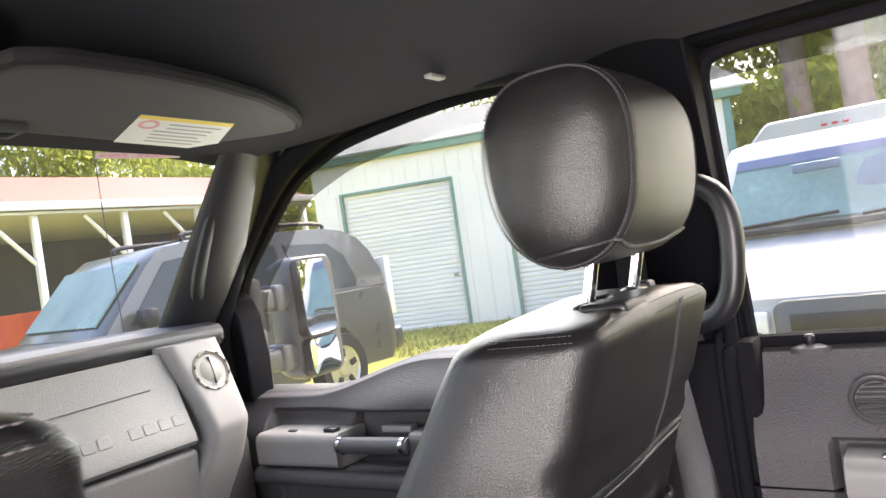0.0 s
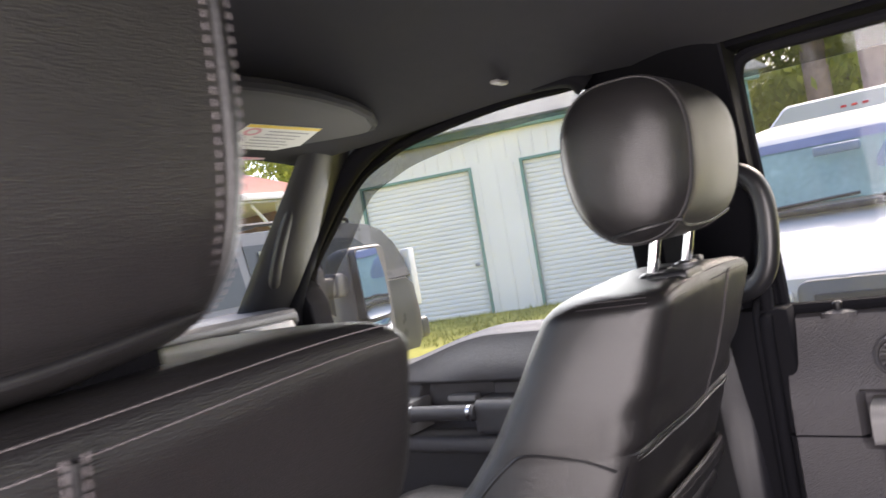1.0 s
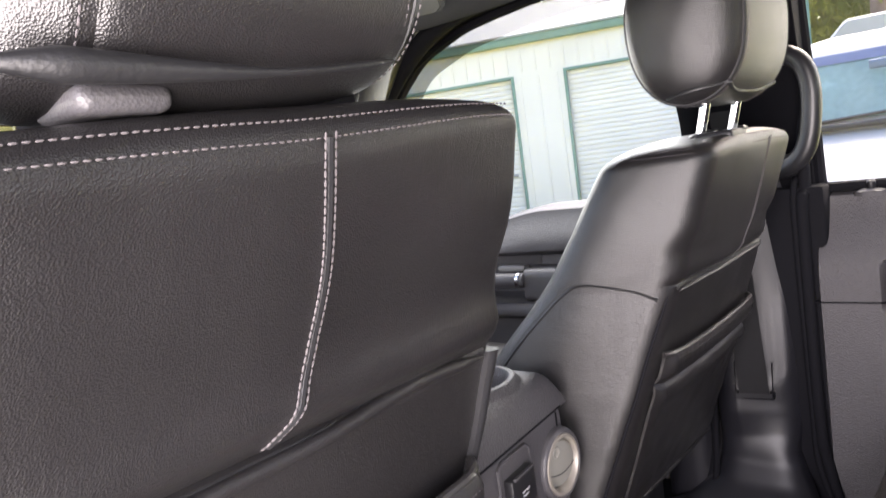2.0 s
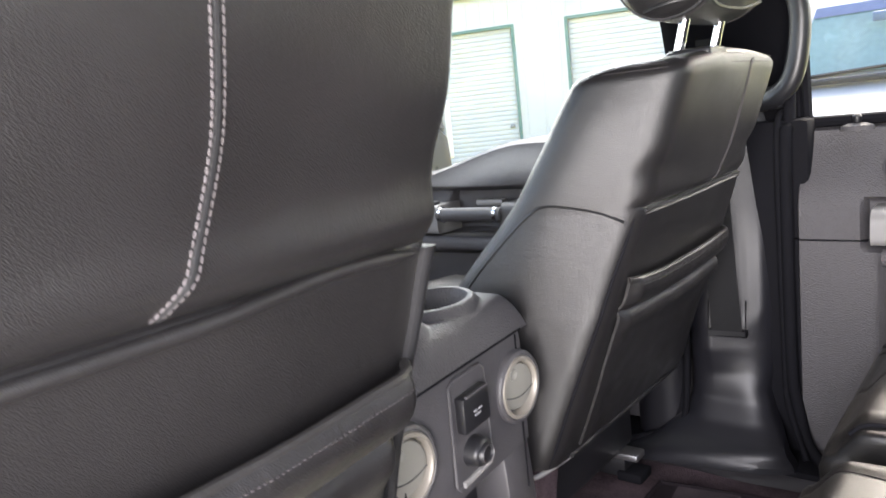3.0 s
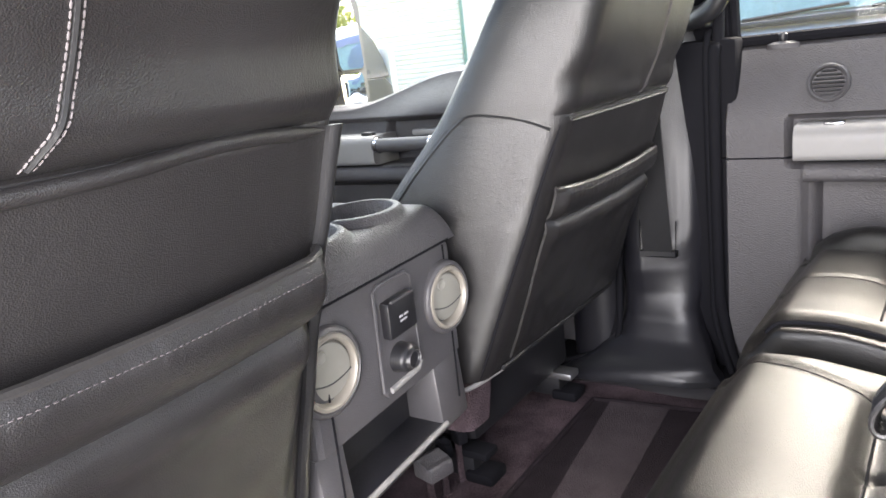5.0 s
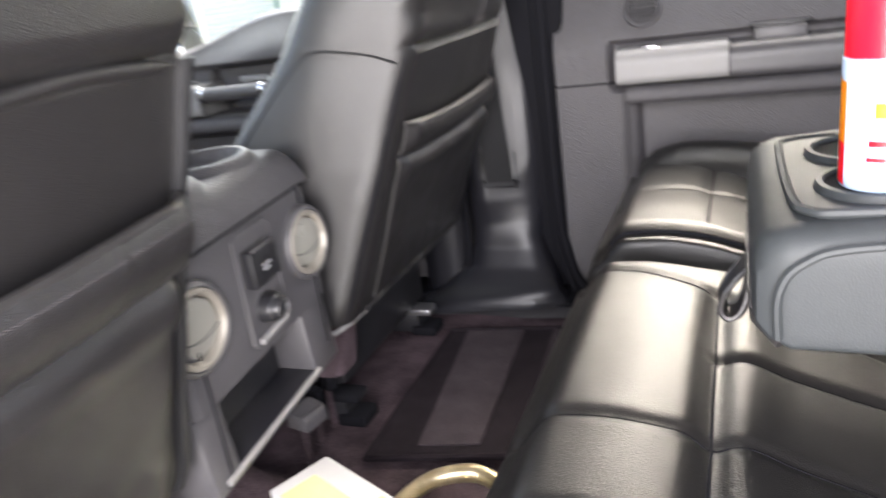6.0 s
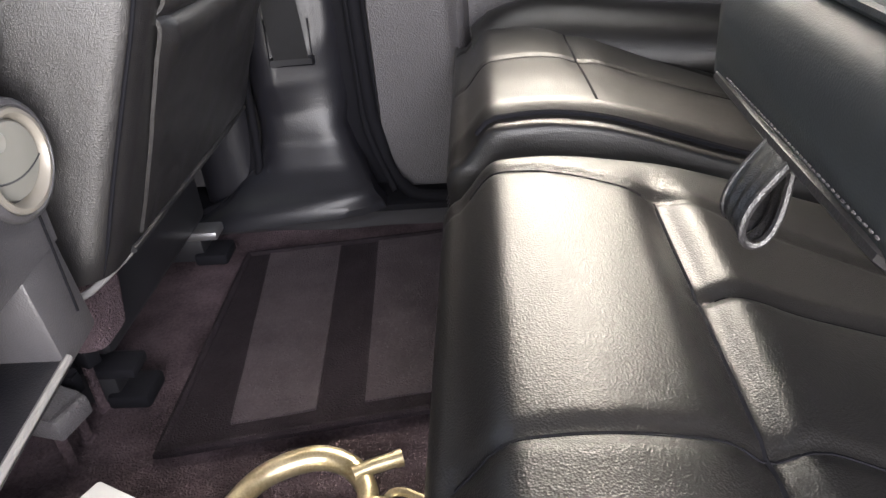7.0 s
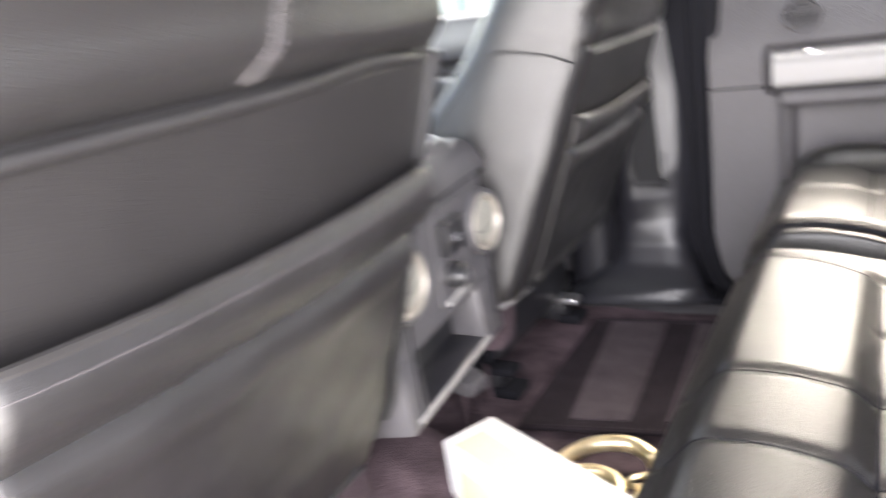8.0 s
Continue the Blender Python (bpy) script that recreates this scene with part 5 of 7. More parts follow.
# ---- rear bench, in two sections ----
def cushion_section(name, label, x0, x1, ztop, valley, seams_x, round_left, round_right, border=None, vy=-0.4245):
    seat = thing(name, ((x0 + x1) / 2, -0.5, FLOOR), label, "car seat", "rear seat sections")

    def top(x, y):
        z = ztop
        t = (-0.270 - y)
        z -= 0.034 * (1 - ease(0.0, 0.045, t)) ** 1.6
        z += 0.006 * math.exp(-((y + 0.35) / 0.06) ** 2)
        # the seat slopes down towards the backrest
        z -= 0.12 * 0.02 * math.log(1 + math.exp(min(30, (-0.372 - y) / 0.02)))
        z -= (0.010 * math.exp(-((y - vy) / 0.013) ** 2) + 0.003 * ease(vy + 0.02, vy - 0.01, y)) * valley(x)
        z += 0.004 * math.exp(-((y - vy + 0.03) / 0.02) ** 2) * valley(x)
        for sx, amp in seams_x:
            z -= amp * math.exp(-((x - sx) / 0.007) ** 2) * (1 if amp < 0.0045 else ease(vy + 0.01, vy - 0.01, y))
        z += 0.0 if x0 < 0 else -0.05 * (x - 0.38)
        if x > 0.5:
            z -= 0.30 * max(0.0, x - 0.70) ** 1.25
        z -= 0.22 * 0.012 * math.log(1 + math.exp(min(30, (vy - 0.012 - y) / 0.012)))
        z -= 0.028 * (1 - ease(0, 0.04, x - x0)) ** 1.8 * round_left + 0.028 * (1 - ease(0, 0.04, x1 - x)) ** 1.8 * round_right
        if border:
            z -= 0.0045 * math.exp(-((x - table(border, -y)) / 0.0065) ** 2)
        z += 0.0022 * noise.noise(Vector((x * 11, y * 11, 1.7)))
        return z

    nx, ny = int((x1 - x0) / 0.0045), 100
    bm = bmesh.new()
    grid = []
    for i in range(nx + 1):
        x = x0 + (x1 - x0) * i / nx
        row = []
        # underside edge, front face, then the top
        for y, z in ((-0.268 - 0.004, 0.90), (-0.262, 0.935), (-0.2585, 0.98), (-0.2575, 1.02)):
            row.append((x, y - 0.004 * math.sin(9 * z), z))
        for k in range(7):
            a = radians(90 * k / 7)
            zt = top(x, -0.275)
            row.append((x, -0.2575 - 0.022 * (1 - math.cos(a)), 1.035 + (zt - 1.035) * math.sin(a)))
        for j in range(1, ny + 1):
            y = -0.2795 - 0.50 * j / ny
            row.append((x, y, top(x, y)))
        row += [(x, -0.79, 1.0), (x, -0.79, 0.90)]
        grid.append([bm.verts.new(p) for p in row])
    for a, b in zip(grid, grid[1:]):
        for k in range(len(a) - 1):
            bm.faces.new((a[k], b[k], b[k + 1], a[k + 1]))
        bm.faces.new((a[-1], b[-1], b[0], a[0]))
    # swelling sides
    for row, s in ((grid[0], -1), (grid[-1], 1)):
        for dx, k in ((0.004, 0.985), (0.007, 0.955), (0.0085, 0.90)):
            nxt = [bm.verts.new(((x0 if s < 0 else x1) + s * dx, -0.52 + (v.co.y + 0.52) * k, 1.0 + (v.co.z - 1.0) * k)) for v in (grid[0] if s < 0 else grid[-1])]
            n = len(row)
            for i in range(n):
                j = (i + 1) % n
                bm.faces.new((row[i], row[j], nxt[j], nxt[i]))
            row = nxt
        bm.faces.new(row)
    cu = part("cushion", bm, LEATHER_REAR, seat)
    for sx, amp in seams_x:
        y0 = -0.265 if amp < 0.0045 else vy
        pts = [(sx, y0 - 0.012 - 0.48 * k / 60 * (1 if amp < 0.0045 else 0.68), 0) for k in range(61)]
        part("seam", tubed([(p[0], p[1], top(p[0], p[1]) - 0.0006) for p in pts], 0.0016, 5), RUBBER, cu)
    lo = x0 + 0.05 * round_left + 0.005
    hi = table(border, -vy) - 0.004 if border else x1 - 0.05 * round_right - 0.005
    part("seam", tubed([(lo + (hi - lo) * k / 80, vy, top(lo + (hi - lo) * k / 80, vy) - 0.0004) for k in range(81)], 0.0018, 5), RUBBER, cu)
    part("base_frame", boxed(x0 + 0.03, x1 - 0.03, -0.78, -0.30, FLOOR + 0.005, 0.90, r=0.01), PLASTIC_BLACK, seat)
    return seat, cu, top


BORDER = [(0.26, 0.186), (0.30, 0.185), (0.34, 0.178), (0.38, 0.165), (0.42, 0.150), (0.50, 0.125), (0.60, 0.10)]
L_seat, L_cu, L_top = cushion_section("bench_seat", "wide section of the black leather rear bench", -0.76, 0.232, 1.098,
                                     lambda x: ease(0.19, 0.12, x) * ease(-0.70, -0.6, x), [(0.019, 0.007), (-0.112, 0.004), (-0.222, 0.004), (-0.45, 0.007)], 1, 1, BORDER)
# border seam along the inner edge of the wide section
BORDER_LINE = [(table(BORDER, -y), y) for y in [-0.284 - 0.006 * k for k in range(23)]]
part("seam", tubed([(x, y, L_top(x, y) + 0.0004) for x, y in BORDER_LINE], 0.0012, 5), RUBBER, L_cu)
for o in (0.0, 0.008, 0.016):
    part("corner_stitching", tubed([(0.194 + o, -0.2572 - 0.0012 * k, 1.030 + 0.0035 * k) for k in range(7)], 0.0008, 5), THREAD_MID, L_cu)


def right_valley(x):
    return 0.35 * ease(0.42, 0.50, x) * ease(0.68, 0.62, x)


R_seat, R_cu, R_top = cushion_section("bench_seat", "narrow section of the black leather rear bench beside the door", 0.300, 0.790, 1.100,
                                     right_valley, [(0.500, 0.0025)], 0.55, 1, [(0.26, 0.70), (0.30, 0.695), (0.393, 0.675), (0.46, 0.65), (0.53, 0.62), (0.62, 0.60)], -0.408)
for o in (0.0, 0.007, 0.014):
    pts = spline([(0.2975, -0.272, 1.020 - o), (0.2958, -0.285, 1.040 - o), (0.2950, -0.310, 1.052 - o), (0.2945, -0.35, 1.057 - o), (0.2942, -0.40, 1.058 - o)], 10)
    part("corner_seam", tubed(pts, 0.0013, 5), RUBBER, R_cu)
part("edge_welt", tubed([(0.3105, y, R_top(0.3105, y) + 0.0006) for y in [-0.29 - 0.01 * k for k in range(42)]], 0.003, 7), RUBBER, R_cu)
for o in (0.0, 0.006, 0.012):
    pts = spline([(0.318 + 0.5 * o, -0.2562, 1.006 - o), (0.304 + 0.3 * o, -0.262, 1.024 - o), (0.2985, -0.274, 1.038 - o), (0.2955, -0.300, 1.050 - o), (0.2945, -0.34, 1.058 - o)], 8)
    part("corner_stitching", stitches([p + Vector((-0.0012, 0.0008, 0.003)) for p in pts], 0.0052, 0.0036, 0.0005), THREAD_MID, R_cu)
R_BORDER = [(0.26, 0.70), (0.30, 0.695), (0.393, 0.675), (0.46, 0.65), (0.53, 0.62), (0.62, 0.60)]
part("bolster_seam", tubed([(table(R_BORDER, -y), y, R_top(table(R_BORDER, -y), y) - 0.0006) for y in [-0.285 - 0.008 * k for k in range(40)]], 0.0014, 5), RUBBER, R_cu)
# swelling bolster next to the door
rg = []
for k in range(19):
    t = k / 18
    y = -0.285 - 0.44 * t
    s = table([(0, 0.45), (0.06, 0.8), (0.15, 1.0), (0.3, 0.98), (0.6, 0.7), (1, 0.35)], t)
    rg.append([(0.708 + 0.084 * math.cos(a), y, 1.035 + (0.020 + 0.060 * s) * math.sin(a)) for a in [2 * math.pi * j / 24 for j in range(24)]])
part("side_bolster", lofted(rg), LEATHER_REAR, R_seat)

# rear backrest
for a, b, owner in ((-0.76, -0.145, L_seat), (0.135, 0.74, R_seat)):
    rg = []
    for z, yf in ((1.02, -0.76), (1.06, -0.745), (1.2, -0.77), (1.4, -0.82), (1.55, -0.87), (1.60, -0.89), (1.62, -0.92)):
        rg.append([(p[0], p[1], z) for p in rring(a, b, -1.05, yf, (0.03,) * 4, 4, 8)])
    part("back_cushion", lofted(rg), LEATHER_REAR, owner)

# fold-down armrest
arm = thing("armrest", (-0.01, -0.65, 1.17), "folded-down grey vinyl centre armrest with two cup holders", "armrest")
rg = []
AX0, AX1 = -0.128, 0.138
for y, ix, z0, z1 in ((-0.452, 0.020, 1.198, 1.226), (-0.455, 0.008, 1.186, 1.244), (-0.463, 0.003, 1.178, 1.252), (-0.476, 0.0, 1.172, 1.256), (-0.55, 0.0, 1.17, 1.262), (-0.68, 0.0, 1.168, 1.268), (-0.80, 0.0, 1.17, 1.272)):
    rg.append([(p[0], y, p[1]) for p in rring(AX0 + ix, AX1 - ix, z0, z1, (0.016, 0.020, 0.006, 0.006), 6, 8)])
ab = part("pad", lofted(rg), VINYL, arm)
part("hem", tubed([(AX0 + 0.004, -0.470, 1.176), (AX0 + 0.02, -0.4555, 1.186), (-0.05, -0.4535, 1.188), (0.04, -0.4535, 1.188), (AX1 - 0.02, -0.4555, 1.188), (AX1 - 0.004, -0.47, 1.178)], 0.0042, 7), LEATHER_SMOOTH, ab)
part("hem_stitching", stitches([(AX0 + 0.02 + 0.20 * k / 30, -0.4515, 1.1955) for k in range(31)], 0.0052, 0.0036, 0.0007), THREAD, ab, "pale stitching")
tray = [(0.085, -0.482), (0.055, -0.476), (-0.07, -0.478), (-0.10, -0.487), (-0.108, -0.51), (-0.104, -0.60), (-0.075, -0.635), (0.06, -0.635), (0.088, -0.61), (0.095, -0.52)]
tp = spline([(x, y, 1.2605 + 0.004 * (-0.48 - y) / 0.15) for x, y in tray], 6, closed=True)
part("tray_rim", tubed(tp, 0.0035, 7, closed=True), VINYL, arm)
bmt = bmesh.new()
bmt.faces.new([bmt.verts.new(p + Vector((0, 0, 0.0012))) for p in tp])
bmesh.ops.extrude_face_region(bmt, geom=bmt.faces[:])
bmt.verts.ensure_lookup_table()
bmesh.ops.translate(bmt, vec=(0, 0, -0.004), verts=bmt.verts[:len(tp)])
part("tray", bmt, VINYL, arm)
for cxx, cyy in ((0.035, -0.535), (-0.055, -0.535)):
    m = Matrix.Translation((cxx, cyy, 1.2625))
    # flat black disc paints the shade of a deep cup hole
    part("cup_shade_disc", lathed([(0.0, 0.002), (0.034, 0.002), (0.036, 0.0025), (0.0385, 0.0035), (0.041, 0.001)], m, 30), RUBBER, arm)
    part("cup_lip", lathed([(0.0355, 0.0005), (0.0375, 0.0055), (0.041, 0.005), (0.043, 0.0)], m, 32, cap=False), VINYL, arm)
# side panel with piping
part("side_piping", tubed(spline([(AX0 - 0.001, -0.468, 1.182), (AX0 - 0.002, -0.468, 1.215), (AX0 - 0.002, -0.482, 1.236), (AX0 - 0.002, -0.52, 1.247), (AX0 - 0.002, -0.66, 1.252), (AX0 - 0.002, -0.78, 1.254)], 6), 0.003, 7), VINYL, arm)


def strap_loop(u, v):
    """A flat strap folded into a narrow hanging loop."""
    a = 2 * math.pi * u
    k = 0.5 - 0.5 * math.cos(a)
    across = 0.0125 * math.sin(a) * k ** 0.8
    ridge = 0.0012 * math.cos(6 * math.pi * v) * k
    return (-0.004 + 0.032 * (v - 0.5) - 0.006 * k, -0.456 + 0.019 * k + across * 0.87 + ridge, 1.190 - 0.047 * k + across * 0.49 + ridge)


strap = part("pull_strap", sheet(strap_loop, 48, 18, (0, 0.0036, 0.0016)), LEATHER, arm, "padded black leather pull strap")
for v in (0.02, 0.98):
    part("strap_welt", tubed([Vector(strap_loop(k / 48, v)) + Vector((0, 0.0018, 0.0008)) for k in range(49)], 0.0024, 7), LEATHER, strap)

# spray can in the cup holder
can = thing("spray_can", (-0.055, -0.535, 1.262), "spray can with red cap and pale blue label in the armrest", "spray can")
mc = Matrix.Translation((-0.055, -0.535, 1.2655))
part("can_body", lathed([(0.0, 0.0), (0.027, 0.0), (0.0275, 0.003), (0.0275, 0.072), (0.028, 0.074), (0.028, 0.084), (0.026, 0.086), (0.0, 0.086)], mc, 32), CAN_BLUE, can)
part("cap", lathed([(0.0, 0.084), (0.0272, 0.084), (0.0272, 0.120), (0.026, 0.130), (0.022, 0.138), (0.014, 0.143), (0.0, 0.144)], mc, 32), CAN_RED, can, "glossy red cap")


def can_patch(a0, a1, z0, z1, r=0.0279):
    return sheet(lambda u, v: (-0.055 + r * math.cos(radians(a0 + (a1 - a0) * u)), -0.535 + r * math.sin(radians(a0 + (a1 - a0) * u)), 1.2655 + z0 + (z1 - z0) * v), 12, 3, (0, 0, 0.0002))


part("orange_band", can_patch(60, 112, 0.030, 0.070), CAN_ORANGE, can)
part("red_band", can_patch(60, 112, 0.002, 0.030), CAN_RED, can)
part("print_bar", can_patch(150, 178, 0.030, 0.034), CAN_RED, can)
part("print_bar", can_patch(148, 172, 0.020, 0.023), CAN_RED, can)
part("print_bar", can_patch(156, 182, 0.048, 0.058), CAN_ORANGE, can)

# ---- loose things on the floor ----
carton = thing("carton", (0.0, -0.05, FLOOR), "small white carton with pale yellow print lying on the carpet", "box")
mb = Matrix.Translation((-0.035, -0.064, FLOOR + 0.053)) @ pose(0, 0, 0, 0, 0, -26)
bmq = boxed(-0.043, 0.043, -0.15, 0.14, -0.048, 0.048, r=0.004, seg=2, m=mb)
part("box", bmq, BOX_WHITE, carton)
part("yellow_print", boxed(-0.040, 0.010, 0.02, 0.118, 0.0475, 0.0488, r=0.0004, seg=1, m=mb), BOX_YELLOW, carton)
part("yellow_print", boxed(-0.020, 0.036, -0.01, 0.018, 0.0475, 0.0488, r=0.0004, seg=1, m=mb), BOX_YELLOW, carton)
part("yellow_print", boxed(-0.0438, -0.0425, -0.10, 0.11, -0.035, 0.02, r=0.0004, seg=1, m=mb), BOX_YELLOW, carton)

hook = thing("brass_hook", (0.09, -0.14, FLOOR), "worn brass-coloured towing hook lying on the carpet", "hook")
hp = spline([(0.065, -0.055, FLOOR + 0.030), (0.105, -0.058, FLOOR + 0.036), (0.150, -0.085, FLOOR + 0.040), (0.172, -0.130, FLOOR + 0.040), (0.165, -0.165, FLOOR + 0.036), (0.140, -0.185, FLOOR + 0.030), (0.112, -0.185, FLOOR + 0.026)], 8)
part("bow", tubed(hp, 0.0115, 14, radii=[0.0125 - 0.003 * abs(2 * k / (len(hp) - 1) - 1) for k in range(len(hp))]), BRASS, hook)
part("inner_ring", tubed(spline([(0.068, -0.075, FLOOR + 0.028), (0.095, -0.082, FLOOR + 0.032), (0.112, -0.11, FLOOR + 0.030), (0.104, -0.140, FLOOR + 0.026), (0.07, -0.15, FLOOR + 0.024), (0.05, -0.11, FLOOR + 0.024)], 7, closed=True), 0.010, 12, closed=True), BRASS, hook)
part("pin", tubed([(0.150, -0.172, FLOOR + 0.040), (0.158, -0.188, FLOOR + 0.041), (0.166, -0.212, FLOOR + 0.042)], 0.0075, 12), BRASS, hook)
part("pin_end", tubed([(0.1655, -0.210, FLOOR + 0.042), (0.168, -0.217, FLOOR + 0.042)], 0.0085, 12), BRASS, hook)
for o in hook.children:
    o.data.transform(Matrix.Translation((-0.028, 0.014, -0.006)))
chain = thing("brass_chain", (0.05, -0.19, FLOOR), "short brass chain heaped on the carpet", "chain")
for k in range(9):
    a = k * 2.1
    c = Vector((0.055 + 0.045 * math.cos(a) * (0.4 + 0.07 * k), -0.195 + 0.030 * math.sin(a * 1.3), FLOOR + 0.014 + 0.004 * (k % 4)))
    m = Matrix.Translation(c) @ pose(0, 0, 0, 20 + 55 * (k % 2), 12 * (k % 3), 40 * k)
    pts = [m @ Vector((0.020 * math.cos(t) + 0.006 * math.copysign(1, math.cos(t)), 0.011 * math.sin(t), 0)) for t in [2 * math.pi * j / 18 for j in range(18)]]
    part("link", tubed(pts, 0.0042, 8, closed=True), BRASS, chain)
# ---- outside ----
GRASS = material("dry_grass", (0.27, 0.28, 0.055), 0.95, vary=0.3, vscale=1.2, color2=(0.40, 0.37, 0.10), grain=0.8, gscale=40, spec=0.1, dist=0.02)
METAL_WHITE = material("white_metal_siding", (0.90, 0.84, 0.74), 0.5, vary=0.05, vscale=1.5)
SLAT_WHITE = material("white_door_slat", (0.90, 0.85, 0.765), 0.45, vary=0.04, vscale=2, random=0.02)
GREEN_TRIM = material("green_trim", (0.17, 0.30, 0.235), 0.5, vary=0.08)
ROOF_PALE = material("pale_metal_roof", (0.50, 0.52, 0.48), 0.5, vary=0.1, vscale=1)
SUV_PAINT = material("grey_green_car_paint", (0.075, 0.078, 0.076), 0.3, metal=0.2, vary=0.04, coat=0.6)
VAN_PAINT = material("white_van_paint", (0.43, 0.425, 0.415), 0.35, vary=0.03, coat=0.4)
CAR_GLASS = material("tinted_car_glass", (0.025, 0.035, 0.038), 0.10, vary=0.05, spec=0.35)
# windshields: reflected sky is put into an even blue-green colour
WINDSHIELD_SHEEN = material("sky_sheen_windshield", (0.17, 0.26, 0.25), 0.25, vary=0.25, vscale=2, spec=0.3)
TYRE = material("tyre_rubber", (0.018, 0.018, 0.019), 0.85, vary=0.1)
RIM = material("alloy_rim", (0.55, 0.55, 0.56), 0.3, metal=0.8, vary=0.05)
LAMP_RED = material("red_lamp", (0.55, 0.03, 0.03), 0.25, vary=0.05)
LAMP_CLEAR = material("clear_lamp", (0.7, 0.7, 0.68), 0.15, vary=0.05)
BARK = material("pine_bark", (0.30, 0.22, 0.18), 0.95, vary=0.4, vscale=3, grain=0.6, gscale=9, dist=0.012, spec=0.1)


def leaf_material(name, color, back):
    """Thin leaves that let light through."""
    m = material(name, color, 0.6, vary=0.35, vscale=0.8)
    nt = m.node_tree
    t, mix = nt.nodes.new("ShaderNodeBsdfTranslucent"), nt.nodes.new("ShaderNodeMixShader")
    t.inputs["Color"].default_value = (*back, 1)
    mix.inputs[0].default_value = 0.5
    nt.links.new(nt.nodes["Principled BSDF"].outputs[0], mix.inputs[1])
    nt.links.new(t.outputs[0], mix.inputs[2])
    nt.links.new(mix.outputs[0], nt.nodes["Material Output"].inputs["Surface"])
    return m


LEAF = leaf_material("tree_leaves", (0.19, 0.23, 0.055), (0.42, 0.46, 0.10))
LEAF_DARK = leaf_material("pine_needles", (0.06, 0.09, 0.03), (0.12, 0.16, 0.04))
ROOF_RED = material("red_metal_roof", (0.30, 0.115, 0.08), 0.6, vary=0.12, vscale=1)
POST_WHITE = material("white_post", (0.75, 0.75, 0.74), 0.5, vary=0.05)
CARPORT_DARK = material("dark_siding", (0.14, 0.14, 0.145), 0.7, vary=0.2, vscale=1)
ORANGE = material("orange_plastic", (0.75, 0.12, 0.03), 0.5, vary=0.1)
BROWN = material("brown_board", (0.28, 0.16, 0.09), 0.8, vary=0.2)

ground_bm = bmesh.new()
R = 260
loft(ground_bm, [[(x * s, y * s, 0.0) for x, y in ((-R, -R), (R, -R), (R, R), (-R, R))] for s in (1.0,)], cap=False)
ground_bm.faces.new(ground_bm.verts[:])
tagged(part("ground", ground_bm, GRASS), "short yellow-green grass lot", "ground", kind="structure")
rng = random.Random(5)
gb = bmesh.new()
WALL_N, WALL_D, P0 = Vector((-0.93, -0.368, 0)), Vector((-0.368, 0.93, 0)), Vector((12.95, 8.2, 0))
for k in range(5200):
    s, d = rng.uniform(-7, 5), rng.uniform(0.1, 4.0)
    p = P0 + WALL_D * s + WALL_N * d
    a, h = rng.uniform(0, 6.3), rng.uniform(0.04, 0.13)
    w = Vector((math.cos(a), math.sin(a), 0)) * 0.012
    gb.faces.new([gb.verts.new(p - w), gb.verts.new(p + w), gb.verts.new(p + Vector((rng.uniform(-.05, .05), rng.uniform(-.05, .05), h)))])
tagged(part("grass_tufts", gb, GRASS), "longer grass along the wall", "grass", kind="stuff")

# storage building with roll-up doors
EAVE, DOOR_H = 3.80, 3.11
bld = thing("storage_building", P0, "white metal storage building with green trim and roll-up doors", "building")


def on_wall(s, z, d=0.0):
    p = P0 + WALL_D * s + WALL_N * d
    return Vector((p.x, p.y, z))


MW = Matrix(((WALL_D.x, WALL_N.x, 0, P0.x), (WALL_D.y, WALL_N.y, 0, P0.y), (0, 0, 1, 0), (0, 0, 0, 1)))
S0, S1 = -5.75, 3.1
DOORS = [(0.0, 2.45), (-3.62, -1.17)]
spans, edge_s = [], S0
for a, b in sorted(DOORS):
    spans.append((edge_s, a))
    edge_s = b
spans.append((edge_s, S1))
for a, b in spans:
    w = part("wall_panel", boxed(a, b, -0.15, 0.0, 0.0, DOOR_H + 0.02, r=0, m=MW), METAL_WHITE, bld)
    n = max(1, int((b - a) / 0.3))
    for k in range(n):
        s = a + (k + 0.5) * (b - a) / n
        part("rib", boxed(s - 0.02, s + 0.02, 0.0, 0.018, 0.02, DOOR_H, r=0.006, seg=1, m=MW), METAL_WHITE, w)
w = part("wall_panel", boxed(S0, S1, -0.15, 0.0, DOOR_H + 0.02, EAVE, r=0, m=MW), METAL_WHITE, bld)
for k in range(29):
    s = S0 + 0.1 + 0.3 * k
    part("rib", boxed(s - 0.02, s + 0.02, 0.0, 0.018, DOOR_H + 0.12, EAVE - 0.1, r=0.006, seg=1, m=MW), METAL_WHITE, w)
